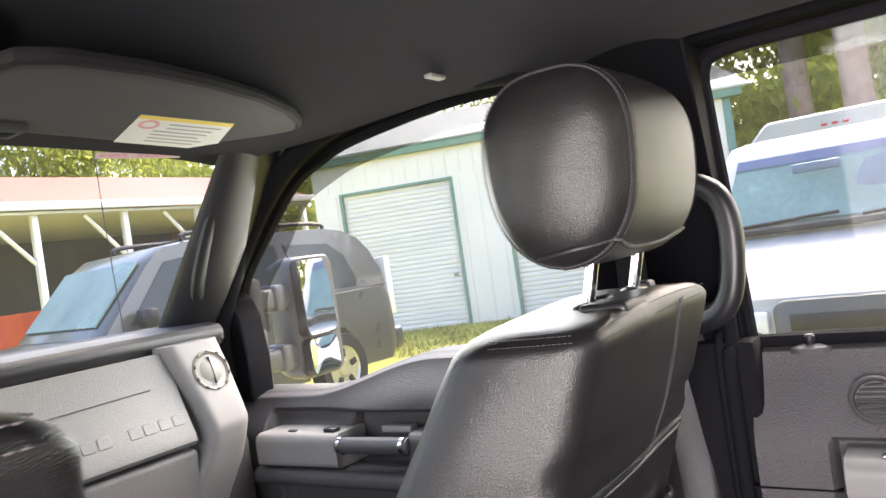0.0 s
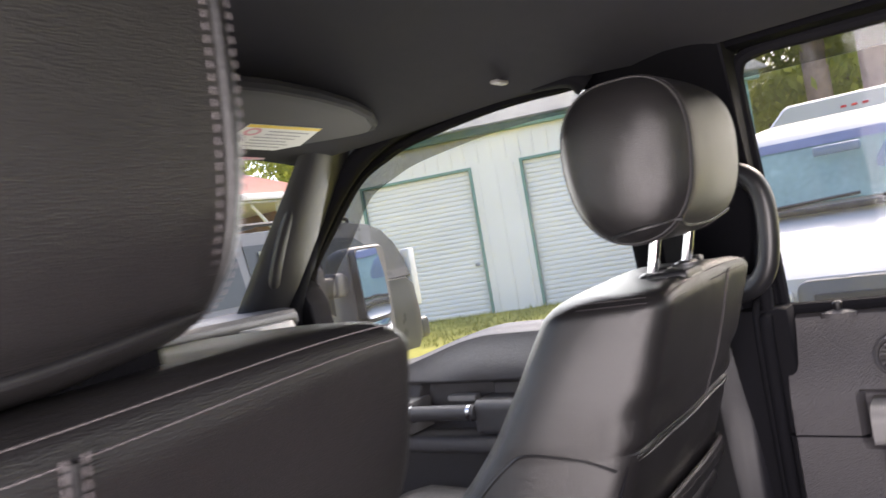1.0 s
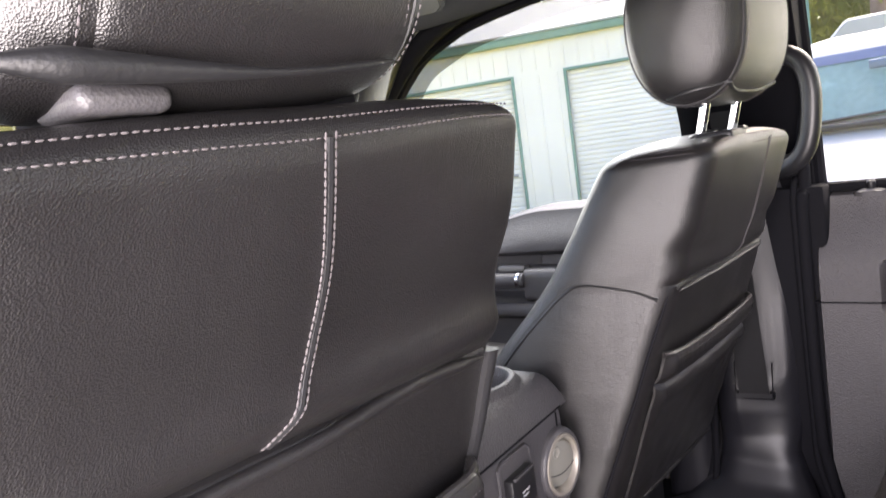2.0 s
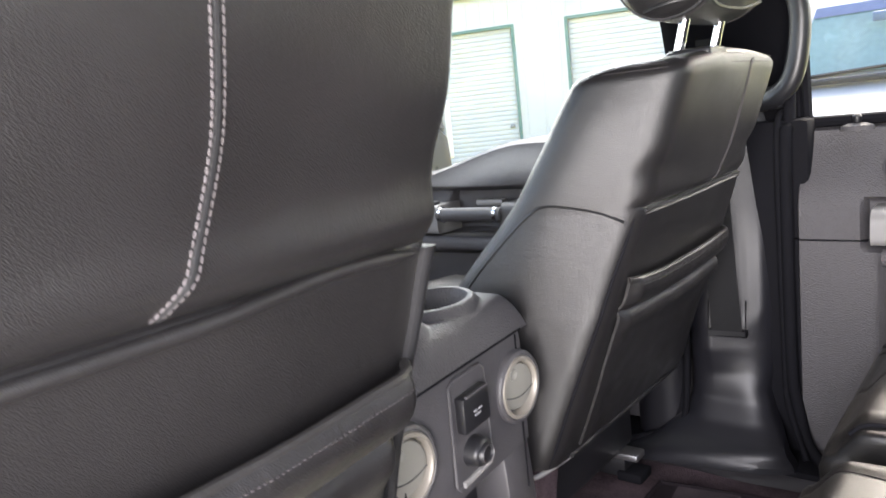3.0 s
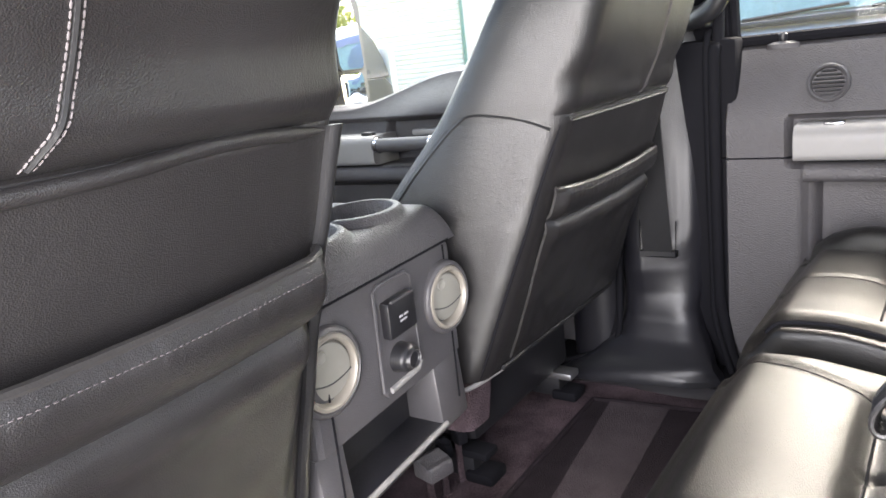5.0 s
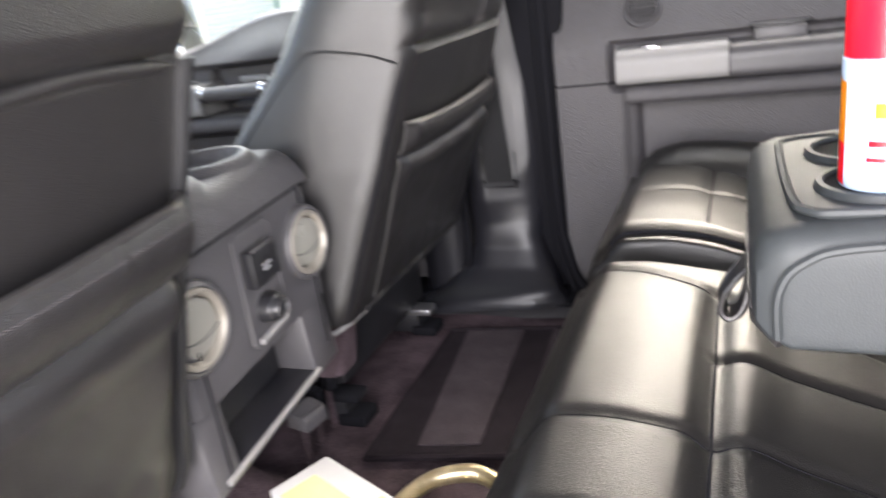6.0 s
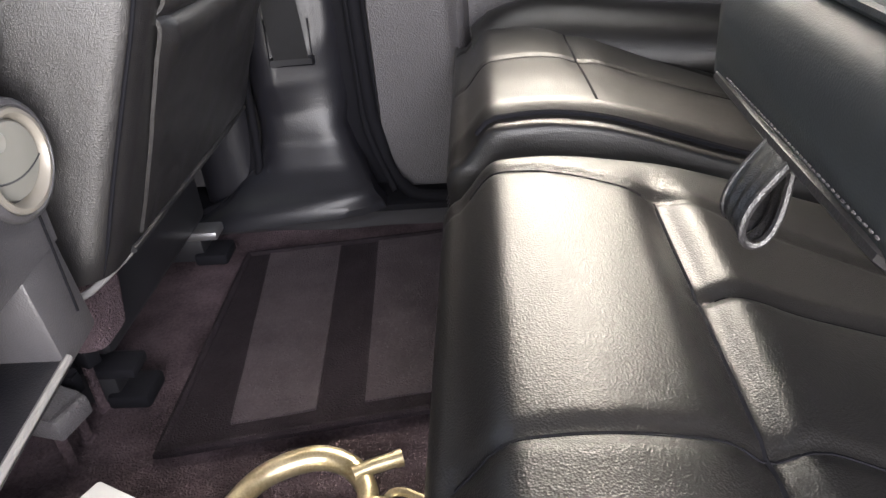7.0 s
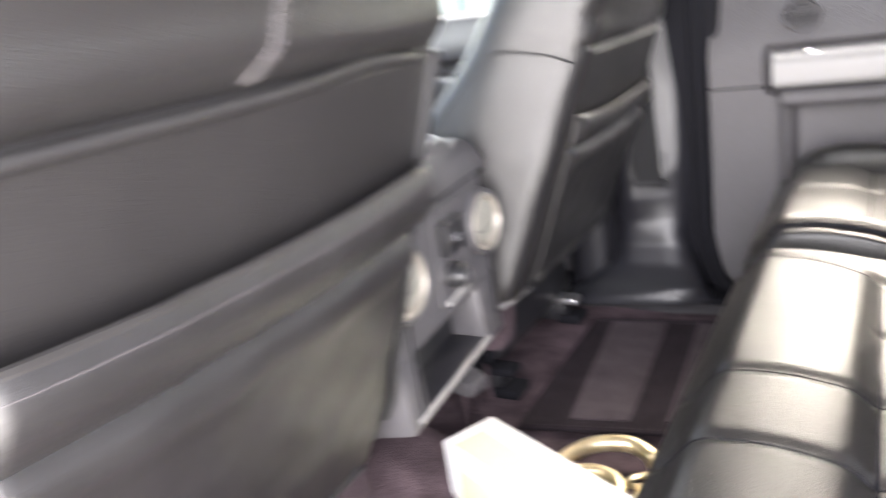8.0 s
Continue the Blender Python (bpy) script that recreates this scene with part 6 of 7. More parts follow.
for a, b in DOORS:
    dr = part("roll_door", boxed(a, b, -0.14, -0.075, 0.0, DOOR_H, r=0, m=MW), SLAT_WHITE, bld)
    for k in range(31):
        z = 0.02 + k * 0.1
        part("slat", boxed(a + 0.02, b - 0.02, -0.085, -0.045, z, z + 0.088, r=0.014, seg=2, m=MW), SLAT_WHITE, dr)
    part("door_frame", boxed(a - 0.06, a, -0.10, 0.03, 0.0, DOOR_H + 0.06, r=0.004, seg=1, m=MW), GREEN_TRIM, dr)
    part("door_frame", boxed(b, b + 0.06, -0.10, 0.03, 0.0, DOOR_H + 0.06, r=0.004, seg=1, m=MW), GREEN_TRIM, dr)
    part("door_frame", boxed(a, b, -0.10, 0.03, DOOR_H, DOOR_H + 0.06, r=0.004, seg=1, m=MW), GREEN_TRIM, dr)
    part("door_latch", boxed(a + 0.10, a + 0.20, -0.05, 0.0, 1.05, 1.12, r=0.01, m=MW), STEEL, dr)
part("eave_trim", boxed(S0 - 0.25, S1 + 0.25, -0.05, 0.14, EAVE, EAVE + 0.16, r=0.01, m=MW), GREEN_TRIM, bld)
roof_ob = part("roof", prism([(0.18, EAVE + 0.16), (0.18, EAVE + 0.20), (-4.5, EAVE + 1.6), (-9, EAVE + 0.2), (-9, EAVE + 0.1), (-4.5, EAVE + 1.5)], 0, S0 - 0.4, S1 + 0.4), ROOF_PALE, bld)
roof_ob.data.transform(MW)
part("corner_trim", boxed(S0 - 0.03, S0 + 0.12, -0.16, 0.03, 0.0, EAVE, r=0.005, m=MW), GREEN_TRIM, bld)
part("back_wall", boxed(S0, S1, -8.9, -8.75, 0.0, EAVE, r=0, m=MW), METAL_WHITE, bld)
part("end_wall", boxed(S1 - 0.15, S1, -8.75, -0.15, 0.0, EAVE, r=0, m=MW), METAL_WHITE, bld)
part("end_wall", boxed(S0, S0 + 0.15, -8.75, -0.15, 0.0, EAVE, r=0, m=MW), METAL_WHITE, bld)
jk = thing("orange_mower", on_wall(-4.6, 0, 1.2), "small orange and grey machine parked at the storage doors", "machine")
p = on_wall(-4.6, 0, 1.2)
part("body", boxed(p.x - 0.35, p.x + 0.35, p.y - 0.5, p.y + 0.5, 0.35, 0.85, r=0.08, seg=3), ORANGE, jk)
part("deck", boxed(p.x - 0.45, p.x + 0.45, p.y - 0.7, p.y + 0.6, 0.12, 0.36, r=0.06, seg=3), PLASTIC_BLACK, jk)
part("handle", tubed(spline([(p.x, p.y + 0.3, 0.8), (p.x, p.y + 0.55, 1.15), (p.x, p.y + 0.9, 1.25)], 6), 0.03, 8), MIRROR_SHELL, jk)
for sx in (-0.4, 0.4):
    part("wheel", lathed([(0.0, -0.07), (0.18, -0.07), (0.2, -0.03), (0.2, 0.03), (0.18, 0.07), (0, 0.07)], Matrix.Translation((p.x + sx, p.y - 0.3, 0.2)) @ pose(0, 0, 0, 0, 90, 0), 20), TYRE, jk)


def wheel(parent, x, y, r, m, side):
    mm = m @ Matrix.Translation((x, y, r)) @ pose(0, 0, 0, 90 * -side, 0, 0)
    w = part("wheel", lathed([(r * 0.62, 0.0), (r * 0.66, 0.02), (r * 0.94, 0.02), (r, -0.03), (r, -0.17), (r * 0.94, -0.2), (0.0, -0.2)], mm, 28, cap=False), TYRE, parent)
    part("rim", lathed([(0.0, 0.0), (r * 0.2, 0.005), (r * 0.25, -0.02), (r * 0.58, -0.01), (r * 0.63, 0.01), (r * 0.64, -0.05)], mm, 24), RIM, w)
    for k in range(5):
        part("rim_opening", boxed(-0.03, 0.03, r * 0.30, r * 0.54, -0.02, 0.002, r=0.006, m=mm @ Matrix.Rotation(2 * math.pi * k / 5, 4, "Z")), TYRE, w)


# ---- parked grey-green suv; its nose points to -x of its own frame ----
suv = thing("parked_suv", (5.1, 6.9, 0), "dark grey-green family suv with roof rails parked on the grass", "car")
MS = Matrix.Translation((2.22, 6.92, 0)) @ pose(0, 0, 0, 0, 0, -5) @ Matrix.Diagonal((1, 1, 1.15, 1))


def moved(bm, m):
    bmesh.ops.transform(bm, matrix=m, verts=bm.verts[:])
    return bm


LOWER = [(0.0, 0.45), (0.03, 0.75), (0.10, 0.98), (0.45, 1.06), (1.25, 1.12), (1.5, 1.14), (4.85, 1.15), (4.98, 1.05), (5.02, 0.70), (5.0, 0.45), (4.9, 0.33), (4.4, 0.33), (4.35, 0.60), (4.15, 0.78), (3.85, 0.80), (3.6, 0.66), (3.5, 0.33), (1.45, 0.33), (1.38, 0.60), (1.18, 0.78), (0.88, 0.80), (0.62, 0.66), (0.52, 0.33), (0.10, 0.33)]


def car_shell(profile, half, taper=0.0, zref=1.0):
    rings = []
    for t in (-1, -0.985, -0.95, -0.8, 0, 0.8, 0.95, 0.985, 1):
        e = 1 - 0.035 * max(0, (abs(t) - 0.8) / 0.2) ** 3
        cx = sum(p[0] for p in profile) / len(profile)
        cz = sum(p[1] for p in profile) / len(profile)
        rings.append([(cx + (px - cx) * e, t * half * (1 - taper * max(0, (pz - zref))), cz + (pz - cz) * e) for px, pz in profile])
    return lofted(rings)


part("body", moved(car_shell(LOWER, 0.98), MS), SUV_PAINT, suv)
CABIN = [(1.20, 1.12), (1.75, 1.66), (1.95, 1.79), (2.4, 1.84), (4.1, 1.83), (4.42, 1.79), (4.66, 1.70), (4.82, 1.54), (4.92, 1.34), (4.96, 1.14), (3.0, 1.10)]
part("cabin", moved(car_shell(CABIN, 0.94, 0.20, 1.12), MS), SUV_PAINT, suv)


def side_win(poly, s, mat, name="side_window", label=""):
    bm = bmesh.new()
    rings = []
    for o in (0.0, 0.012):
        rings.append([(x, s * (0.94 * (1 - 0.20 * (z - 1.12)) * 0.999 + o), z) for x, z in poly])
    loft(bm, rings)
    return part(name, moved(bm, MS), mat, suv, label)


for s in (-1, 1):
    for poly in ([(1.52, 1.18), (1.98, 1.66), (2.42, 1.71), (2.45, 1.18)], [(2.55, 1.18), (2.53, 1.71), (3.32, 1.70), (3.42, 1.18)], [(3.54, 1.18), (3.46, 1.69), (4.10, 1.66), (4.32, 1.52), (4.44, 1.24), (4.40, 1.18)]):
        side_win(poly, s, CAR_GLASS)
# blue sky reflection here comes from the base colour
part("windshield", moved(prism([(1.28, 1.20), (1.77, 1.68), (1.755, 1.695), (1.262, 1.21)], 1, -0.76, 0.76, 0.004, 1), MS), WINDSHIELD_SHEEN, suv)
part("rear_window", moved(prism([(4.72, 1.66), (4.90, 1.22), (4.92, 1.22), (4.74, 1.66)], 1, -0.7, 0.7, 0.004, 1), MS), CAR_GLASS, suv)
part("window_sticker", moved(prism([(2.72, 1.30), (2.70, 1.64), (2.86, 1.64), (2.90, 1.30)], 1, -0.90, -0.868, 0.0), MS), PAPER, suv, "white sale sheet in the window")
for s in (-1, 1):
    part("roof_rail", moved(tubed(spline([(2.3, s * 0.70, 1.83), (2.45, s * 0.70, 1.90), (4.0, s * 0.70, 1.89), (4.2, s * 0.70, 1.82)], 5), 0.022, 8), MS), PLASTIC_BLACK, suv)
    wheel(suv, 1.0, s * 0.98, 0.37, MS, s)
    wheel(suv, 4.0, s * 0.98, 0.37, MS, s)
    part("side_trim", moved(boxed(1.5, 3.45, *sorted((s * 0.965, s * 1.0)), 0.62, 0.70, r=0.012), MS), LAMP_RED if s < 0 else PLASTIC_BLACK, suv, "dull red lower stripe" if s < 0 else "")
    part("headlamp", moved(boxed(-0.01, 0.16, *sorted((s * 0.60, s * 0.93)), 0.78, 0.94, r=0.03), MS), LAMP_CLEAR, suv)
    part("tail_lamp", moved(boxed(4.92, 5.03, *sorted((s * 0.80, s * 0.955)), 0.80, 1.45, r=0.02), MS), LAMP_CLEAR, suv)
    part("wing_mirror", moved(boxed(1.55, 1.68, *sorted((s * 0.98, s * 1.18)), 1.14, 1.30, r=0.03), MS), PLASTIC_BLACK, suv)
    for x in (2.35, 3.3):
        part("door_handle", moved(boxed(x - 0.1, x + 0.03, *sorted((s * 0.97, s * 1.0)), 0.99, 1.025, r=0.01), MS), SUV_PAINT, suv)
    for x in (1.5, 2.5, 3.48):
        part("door_gap", moved(boxed(x - 0.006, x + 0.006, *sorted((s * 0.96, s * 0.983)), 0.40, 1.13, r=0), MS), PLASTIC_BLACK, suv)
for x in (2.8, 3.7):
    part("roof_bar", moved(boxed(x - 0.03, x + 0.03, -0.70, 0.70, 1.875, 1.90, r=0.008), MS), PLASTIC_BLACK, suv)
part("grille", moved(boxed(-0.02, 0.08, -0.55, 0.55, 0.70, 0.95, r=0.02), MS), PLASTIC_BLACK, suv)
part("bumper", moved(boxed(-0.08, 0.12, -0.97, 0.97, 0.42, 0.66, r=0.05, seg=3), MS), SUV_PAINT, suv)
part("rear_bumper", moved(boxed(4.92, 5.10, -0.97, 0.97, 0.42, 0.66, r=0.05, seg=3), MS), SUV_PAINT, suv)

# ---- white van facing the truck ----
van = thing("parked_van", (6.5, 0.10, 0), "white cargo van with dark grey grille parked facing the truck", "van")
VY = 0.10
VAN_LOW = [(4.42, 0.45), (4.40, 0.80), (4.44, 1.05), (4.58, 1.14), (5.15, 1.40), (5.3, 1.44), (9.6, 1.44), (9.62, 0.5), (9.3, 0.38), (4.6, 0.38)]
VAN_TOP = [(5.12, 1.40), (5.62, 1.98), (5.80, 2.08), (6.2, 2.13), (9.3, 2.13), (9.55, 2.05), (9.62, 1.40)]
part("body", moved(car_shell(VAN_LOW, 1.0), Matrix.Translation((0, VY, 0))), VAN_PAINT, van)
part("cabin", moved(car_shell(VAN_TOP, 0.97, 0.20, 1.4), Matrix.Translation((0, VY, 0))), VAN_PAINT, van)


def screen(u, v):
    x = 5.195 + 0.40 * v - 0.018
    return (x - 0.02, VY + (u - 0.5) * 2 * (0.83 - 0.09 * v), 1.475 + 0.475 * v)


part("windshield", sheet(screen, 8, 6, (0.01, 0, 0)), WINDSHIELD_SHEEN, van)
part("sun_band", sheet(lambda u, v: tuple(Vector(screen(u, 0.85 + 0.15 * v)) + Vector((-0.006, 0, 0.003))), 8, 2, (0.004, 0, 0)), material("blue_sun_band", (0.11, 0.14, 0.24), 0.3), van, "blue tinted sun band")
part("inside_mirror", boxed(5.43, 5.46, VY + 0.06, VY + 0.36, 1.80, 1.865, r=0.012, m=Matrix.Translation((-0.06, 0, 0))), material("dim_blue_mirror_back", (0.15, 0.20, 0.30), 0.5), van)
part("seat_shape", lathed([(0.0, 0.0), (0.22, 0.0), (0.21, 0.22), (0.14, 0.33), (0.0, 0.36)], Matrix.Translation((5.32, VY - 0.24, 1.50)) @ Matrix.Diagonal((0.12, 1, 1, 1)), 20), material("dark_blue_seat", (0.14, 0.20, 0.30), 0.6), van)
part("wiper", tubed([(5.14, VY + 0.75, 1.47), (5.15, VY + 0.30, 1.495), (5.15, VY + 0.08, 1.505)], 0.012, 6), PLASTIC_BLACK, van)
part("wiper", tubed([(5.14, VY - 0.05, 1.47), (5.15, VY - 0.45, 1.495), (5.15, VY - 0.7, 1.50)], 0.012, 6), PLASTIC_BLACK, van)
part("cowl", boxed(5.08, 5.18, VY - 0.82, VY + 0.82, 1.41, 1.455, r=0.015), PLASTIC_BLACK, van)
gr = part("grille", lofted([[(x, VY - 0.08 + p[0] * s, p[1]) for p in rring(-0.50, 0.50, 0.66, 1.04, (0.07,) * 4, 5, 4)] for x, s in ((4.45, 1.0), (4.37, 1.0), (4.355, 0.985), (4.35, 0.96))]), MIRROR_SHELL, van, "dark grey plastic grille")
for k in range(2):
    part("grille_slot", boxed(4.342, 4.36, VY - 0.50, VY + 0.33, 0.72 + 0.14 * k, 0.82 + 0.14 * k, r=0.008), PLASTIC_BLACK, gr)
for s in (-1, 1):
    part("headlamp", boxed(4.36, 4.46, *sorted((VY - 0.08 + s * 0.53, VY - 0.08 + s * 0.82)), 0.74, 0.98, r=0.03), LAMP_CLEAR, van)
    wheel(van, 5.1, VY + s * 0.99, 0.37, Matrix.Identity(4), s)
    wheel(van, 8.6, VY + s * 0.99, 0.37, Matrix.Identity(4), s)
    part("wing_mirror", boxed(5.4, 5.52, *sorted((VY + s * 1.0, VY + s * 1.2)), 1.42, 1.66, r=0.03), PLASTIC_BLACK, van)
part("bumper", boxed(4.30, 4.48, VY - 1.0, VY + 1.0, 0.42, 0.63, r=0.04, seg=3), STEEL, van)

# white box trailer behind the van
trl = thing("box_trailer", (11.5, 0.4, 0), "white camper trailer with three red marker lamps", "trailer")
TRL_END = [(-0.65, 0.5), (1.65, 0.5), (1.66, 2.36), (1.63, 2.40), (1.42, 2.62), (1.36, 2.65), (-0.36, 2.65), (-0.42, 2.62), (-0.63, 2.40), (-0.66, 2.36)]
part("body", lofted([[(x, 0.5 + (y - 0.5) * k, 1.5 + (z - 1.5) * k) for y, z in TRL_END] for x, k in ((10.0, 0.97), (10.03, 0.99), (10.10, 1.0), (13.9, 1.0), (14.0, 0.98))]), VAN_PAINT, trl)
part("front_rib", boxed(9.985, 10.02, -0.40, 1.40, 2.36, 2.385, r=0.008), ROOF_PALE, trl)
for k in range(3):
    part("marker_lamp", boxed(9.985, 10.02, 0.44 + 0.12 * k, 0.51 + 0.12 * k, 2.47, 2.50, r=0.008), LAMP_RED, trl)
for s in (-1, 1):
    wheel(trl, 12.0, 0.5 + s * 1.15, 0.36, Matrix.Identity(4), s)

# carport ahead
cpt = thing("carport", (10.0, 18.0, 0), "open carport with white posts and a faded red metal roof", "carport")
part("roof", prism([(15.6, 3.78), (15.6, 3.90), (19.5, 5.15), (23, 3.9), (23, 3.78), (19.5, 5.0)], 0, 3.5, 16.5), ROOF_RED, cpt)
part("fascia", boxed(3.5, 16.5, 15.5, 15.6, 3.74, 3.92, r=0.01), POST_WHITE, cpt)
part("ceiling_deck", boxed(3.6, 16.4, 15.62, 22.8, 3.66, 3.72, r=0), POST_WHITE, cpt)
part("back_wall", boxed(3.6, 16.4, 22.4, 22.55, 0.0, 3.66, r=0), CARPORT_DARK, cpt)
part("side_wall", boxed(16.25, 16.4, 17.0, 22.4, 0.0, 3.66, r=0), BROWN, cpt)
for x in (4.0, 6.1, 8.05, 10.2, 12.3, 14.4, 16.2):
    post = part("post", boxed(x - 0.07, x + 0.07, 15.7, 15.84, 0.0, 3.66, r=0.008), POST_WHITE, cpt)
    if x < 16:
        part("brace", tubed([(x - 0.02, 15.77, 2.55), (x - 1.0, 15.77, 3.62)], 0.05, 6), POST_WHITE, post)
for k, (x, c) in enumerate(((8.6, ORANGE), (9.3, ORANGE), (8.9, BROWN))):
    st = thing("stored_crate", (x, 19.0, 0), "stored crate under the carport", "crate", "crates under the carport")
    part("side", boxed(x - 0.32, x + 0.32, 18.6 + 0.3 * k, 19.2 + 0.3 * k, 0.0, 1.6 if k < 2 else 1.1, r=0.03), c, st)


# trees
def tree(name, seed, height, radius, base, leaf, leaves, label, trunk_r):
    r = random.Random(seed)
    t = thing(name, (0, 0, 0), label, "tree", "trees round the lot")
    pts = spline([(0, 0, -0.1), (r.uniform(-.15, .15), r.uniform(-.15, .15), height * 0.35), (r.uniform(-.3, .3), r.uniform(-.3, .3), height * 0.7), (r.uniform(-.4, .4), r.uniform(-.4, .4), height)], 6)
    part("trunk", tubed(pts, 1, 10, radii=[trunk_r * (1 - 0.8 * k / (len(pts) - 1)) for k in range(len(pts))]), BARK, t)
    bm, tips = bmesh.new(), []
    for k in range(15):
        z = base + (height - base) * (k + r.random()) / 15
        a = r.uniform(0, 6.28)
        ln = radius * (0.35 + 0.65 * math.sin(math.pi * min(1, 0.18 + 0.82 * (height - z) / (height - base)))) * r.uniform(0.7, 1.1)
        c = Vector((0, 0, z))
        e = c + Vector((math.cos(a) * ln, math.sin(a) * ln, ln * r.uniform(-0.05, 0.35)))
        m = c.lerp(e, 0.5) + Vector((0, 0, r.uniform(-.1, .3)))
        tube(bm, spline([c, m, e], 4), 1, 5, radii=[0.075 * (1 - 0.1 * j) for j in range(9)])
        tips += [e, m.lerp(e, 0.5), m, c.lerp(m, 0.6) if k > 6 else e]
    part("limbs", bm, BARK, t)
    verts, faces = [], []
    per = leaves // len(tips)
    for c in tips:
        cr = radius * r.uniform(0.20, 0.40)
        for k in range(per):
            p = c + Vector((r.gauss(0, 1), r.gauss(0, 1), r.gauss(0, 0.7))) * cr * 0.55
            q = Euler((r.uniform(0, 6.3), r.uniform(0, 6.3), r.uniform(0, 6.3))).to_matrix()
            s = r.uniform(0.08, 0.19)
            n = len(verts)
            verts += [tuple(p + q @ Vector(v)) for v in ((-s, 0, 0), (0, -s * 0.45, s * 0.1), (s, 0, 0), (0, s * 0.45, s * 0.1))]
            faces.append((n, n + 1, n + 2, n + 3))
    me = bpy.data.meshes.new("crown")
    me.from_pydata(verts, [], faces)
    me.materials.append(leaf)
    cr = new("crown", me)
    cr.parent = t
    return t


oak = tree("tree", 3, 11, 4.6, 1.6, LEAF, 13000, "broad green leafy tree behind the lot", 0.24)
pine = tree("pine_tree", 8, 34, 3.0, 25, LEAF_DARK, 1600, "tall pine with a bare reddish trunk", 0.27)
oak2 = tree("tree", 21, 8, 4.4, 0.8, LEAF, 13000, "low bushy green tree behind the lot", 0.18)
oak.matrix_basis = pose(24, 6, 0)
pine.matrix_basis = pose(16.5, 1.75, 0, 0, 0, 20)
oak2.matrix_basis = pose(21, 1.0, 0)
for i, (x, y) in enumerate(((14.3, 0.55), (22, 26), (18, 30), (27, 12), (30, -6))):
    copy_thing(pine, pose(x, y, 0, 0, 0, 70 * i))
for i, (x, y) in enumerate(((20, -3.5), (25, -1), (27, 3), (23, -9), (30, 16), (24, 22), (17, 27), (12, 28), (8, 29), (21, 31), (26, 27), (4, 30), (-1, 33), (14, 33))):
    copy_thing(oak if i % 2 else oak2, pose(x, y, 0, 0, 0, 50 * i))
for i, (x, y) in enumerate(((-20, -8), (-24, 2), (-19, 10), (-22, -18), (-14, -24), (-26, 16), (0, -26), (10, -24))):
    copy_thing(oak if i % 3 else oak2, pose(x, y, 0, 0, 0, 33 * i))

# ---- towing mirror and aerial of the truck ----
tm = thing("side_mirror", (1.15, 1.09, 1.33), "grey towing mirror with two glasses on two arms", "side mirror")
part("housing", lofted([[(1.173 + p[0] * s, y, 1.495 + p[1] * s) for p in rring(-0.087, 0.087, -0.168, 0.168, (0.03,) * 4, 6, 6)] for y, s in ((1.078, 0.97), (1.084, 1.0), (1.13, 1.0), (1.17, 0.93), (1.19, 0.75))]), MIRROR_SHELL, tm)
def mirror_glass(name, cz, ring, lift, mat, label=""):
    """A thin pane turned outwards, on its own backing plate."""
    def tilt(p, y):
        return (1.170 + p[0], y + 0.05 * p[1] + 0.20 * p[0], cz + p[1])
    part(name, lofted([[tilt((p[0] * k, p[1] * k), y) for p in ring] for y, k in ((1.0630, 0.99), (1.0620, 0.99), (1.0618 - lift, 0.6), (1.0617 - lift * 1.3, 0.2))]), mat, tm, label)
    part(name + "_backing", lofted([[(1.170 + p[0] * 1.04, 1.080, cz + p[1] * 1.04) for p in ring], [tilt((p[0] * 1.04, p[1] * 1.04), 1.0640) for p in ring]]), PLASTIC_BLACK, tm)


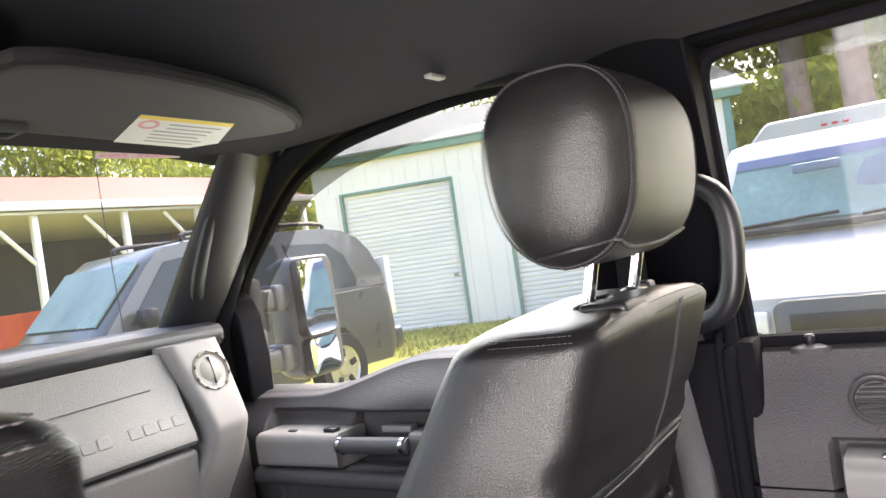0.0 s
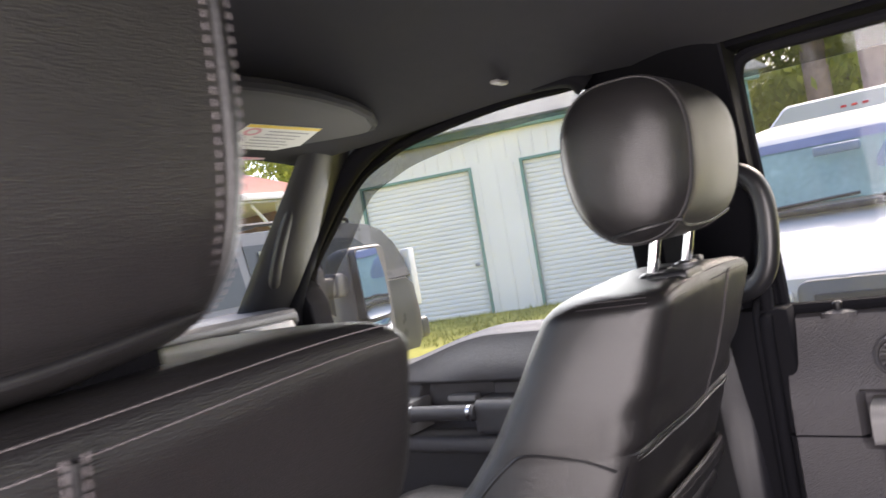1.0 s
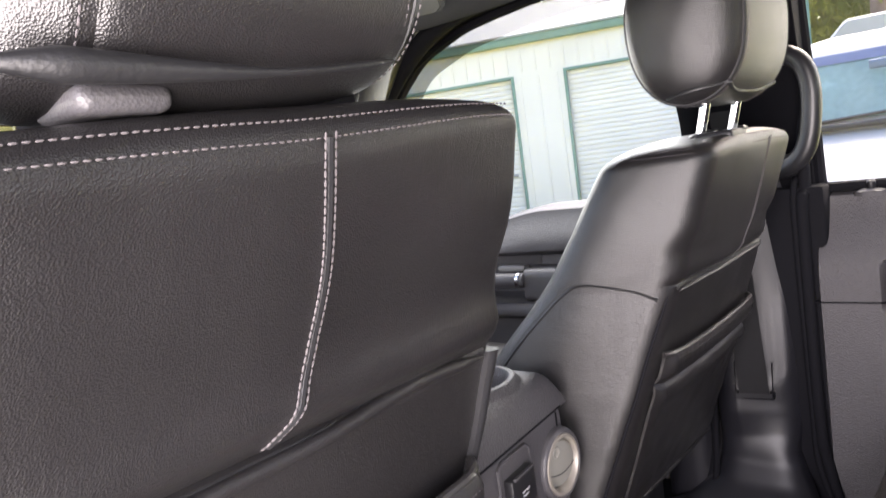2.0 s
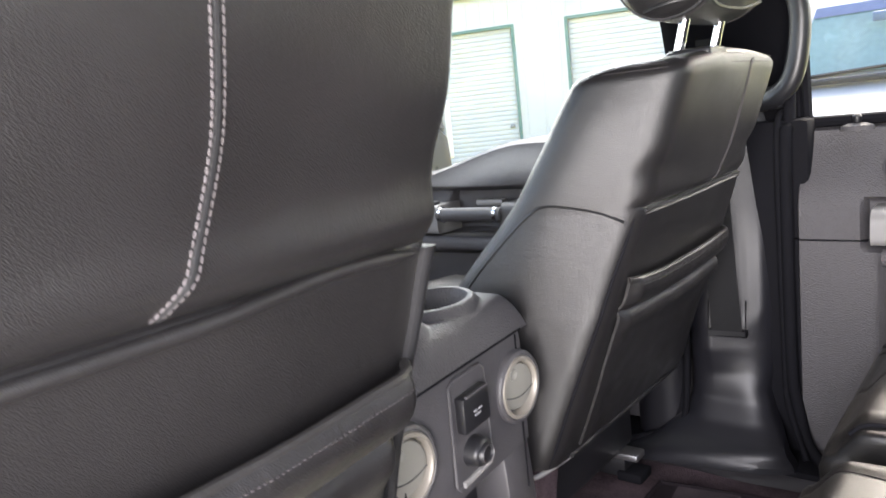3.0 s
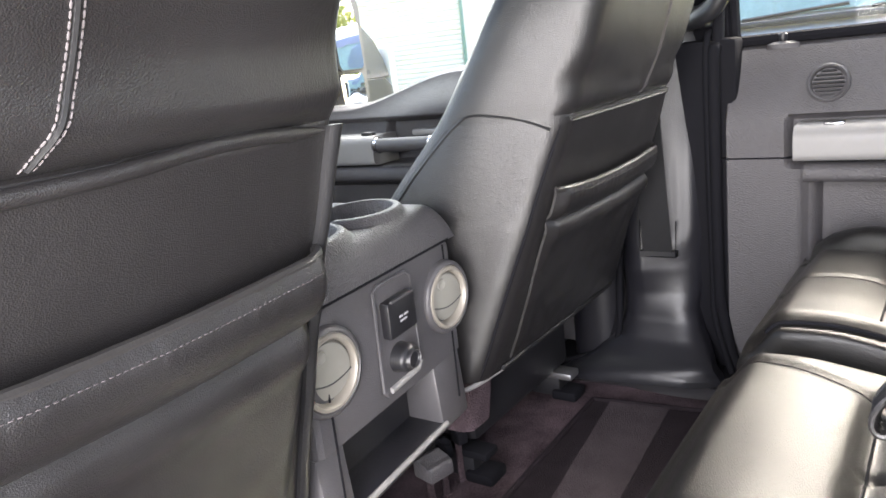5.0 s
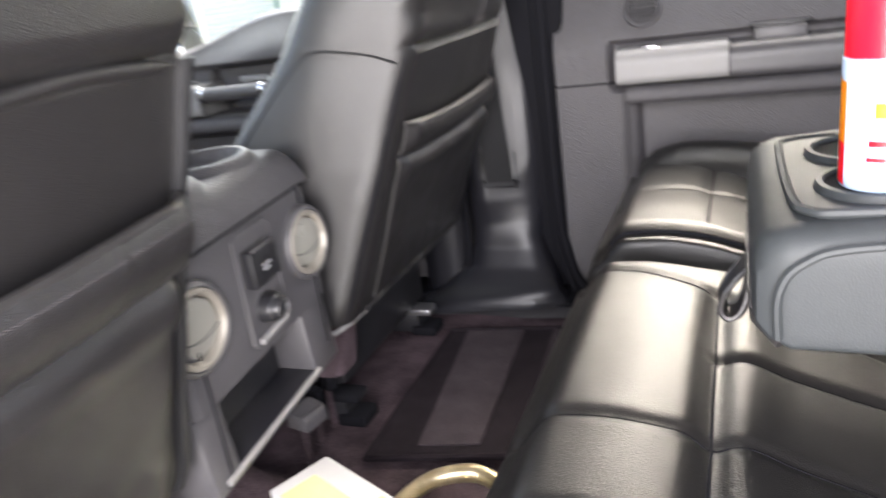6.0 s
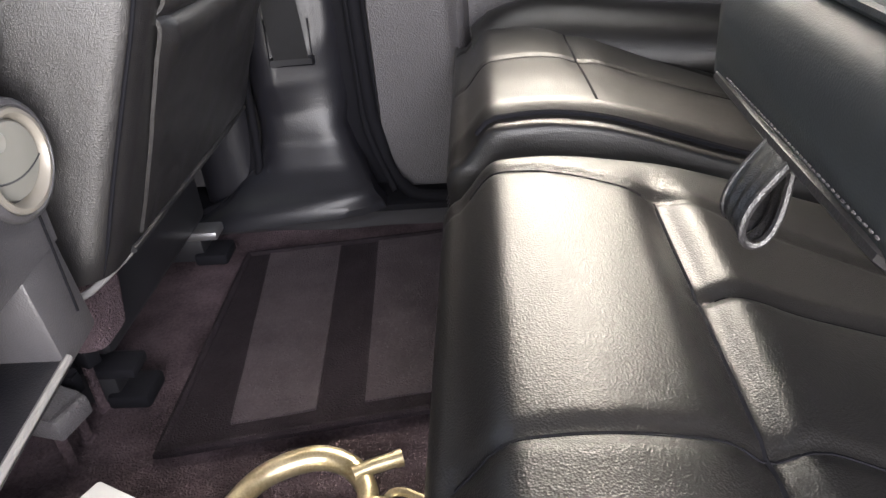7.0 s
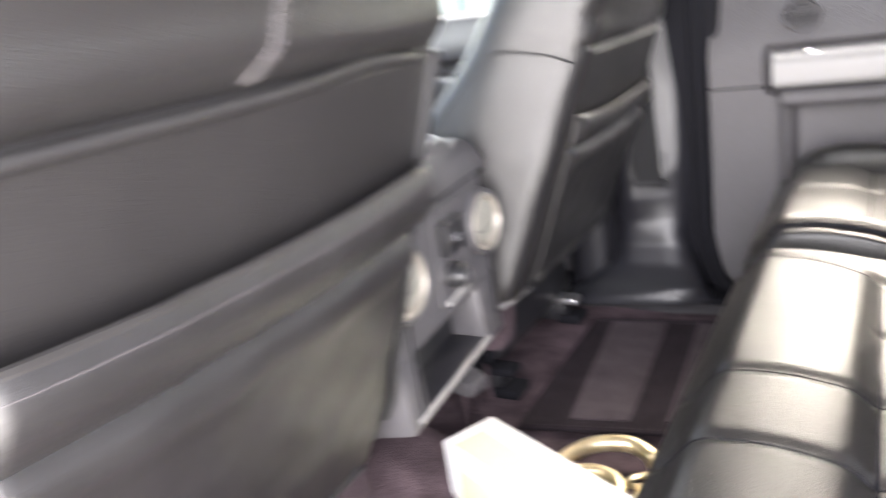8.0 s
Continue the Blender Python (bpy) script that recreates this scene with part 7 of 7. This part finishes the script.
mirror_glass("upper_glass", 1.545, rring(-0.071, 0.073, -0.100, 0.108, (0.02,) * 4, 5, 2), 0.0, MIRROR_GLASS, "flat mirror glass")
mirror_glass("lower_glass", 1.388, rring(-0.068, 0.070, -0.050, 0.046, (0.018,) * 4, 5, 3), 0.002, MIRROR_GLASS, "curved lower mirror glass")
for z in (1.56, 1.40):
    part("arm", boxed(0.95, 1.11, 1.085, 1.14, z - 0.028, z + 0.028, r=0.012, seg=3), MIRROR_SHELL, tm)
    part("arm_sleeve", boxed(1.03, 1.07, 1.078, 1.148, z - 0.036, z + 0.036, r=0.01, seg=3), MIRROR_SHELL, tm)
part("mount", boxed(0.92, 0.965, 1.05, 1.15, 1.34, 1.62, r=0.012), MIRROR_SHELL, tm)
aer = thing("aerial", (0.97, 1.7, 1.30), "thin black radio aerial on the fender", "aerial")
part("rod", tubed(spline([(0.982, 1.7, 1.30), (0.977, 1.7, 1.543), (0.968, 1.70, 1.80), (0.958, 1.69, 2.10)], 8), 0.0016, 6), PLASTIC_BLACK, aer)
part("foot", lathed([(0.0, 0), (0.02, 0), (0.012, 0.03), (0.004, 0.05), (0, 0.05)], Matrix.Translation((0.982, 1.7, 1.28)), 14), PLASTIC_BLACK, aer)
tagged(part("fender", boxed(0.70, 1.0, 1.15, 2.5, 0.7, 1.28, r=0.05, seg=3), BODY_PAINT), "white front fender of the truck", "fender", kind="structure")

# running gear and nose that carry the cab
gear = thing("truck_chassis", (0, 0.4, 0), "white truck nose and black frame on four wheels", "truck")
part("hood", lofted([[(p[0], y, p[1]) for p in rring(-w, w, 0.75, zt, (0.09, 0.09, 0.03, 0.03), 5, 6)] for y, w, zt in ((1.37, 0.68, 1.24), (1.6, 0.69, 1.24), (2.3, 0.68, 1.21), (2.46, 0.66, 1.17), (2.52, 0.62, 1.10))]), BODY_PAINT, gear)
for s in (-1, 1):
    part("frame_rail", boxed(*sorted((s * 0.40, s * 0.50)), -2.3, 2.4, 0.52, 0.695, r=0.01), TYRE, gear)
    for yy in (1.95, -2.0):
        wheel(gear, yy, s * 0.93, 0.40, Matrix.Rotation(radians(90), 4, "Z"), s)
for yy in (1.95, -2.0):
    part("axle", tubed([(-0.80, yy, 0.40), (0.80, yy, 0.40)], 0.07, 10), TYRE, gear)
    part("spring_seat", boxed(-0.52, 0.52, yy - 0.1, yy + 0.1, 0.44, 0.53, r=0.01), TYRE, gear)
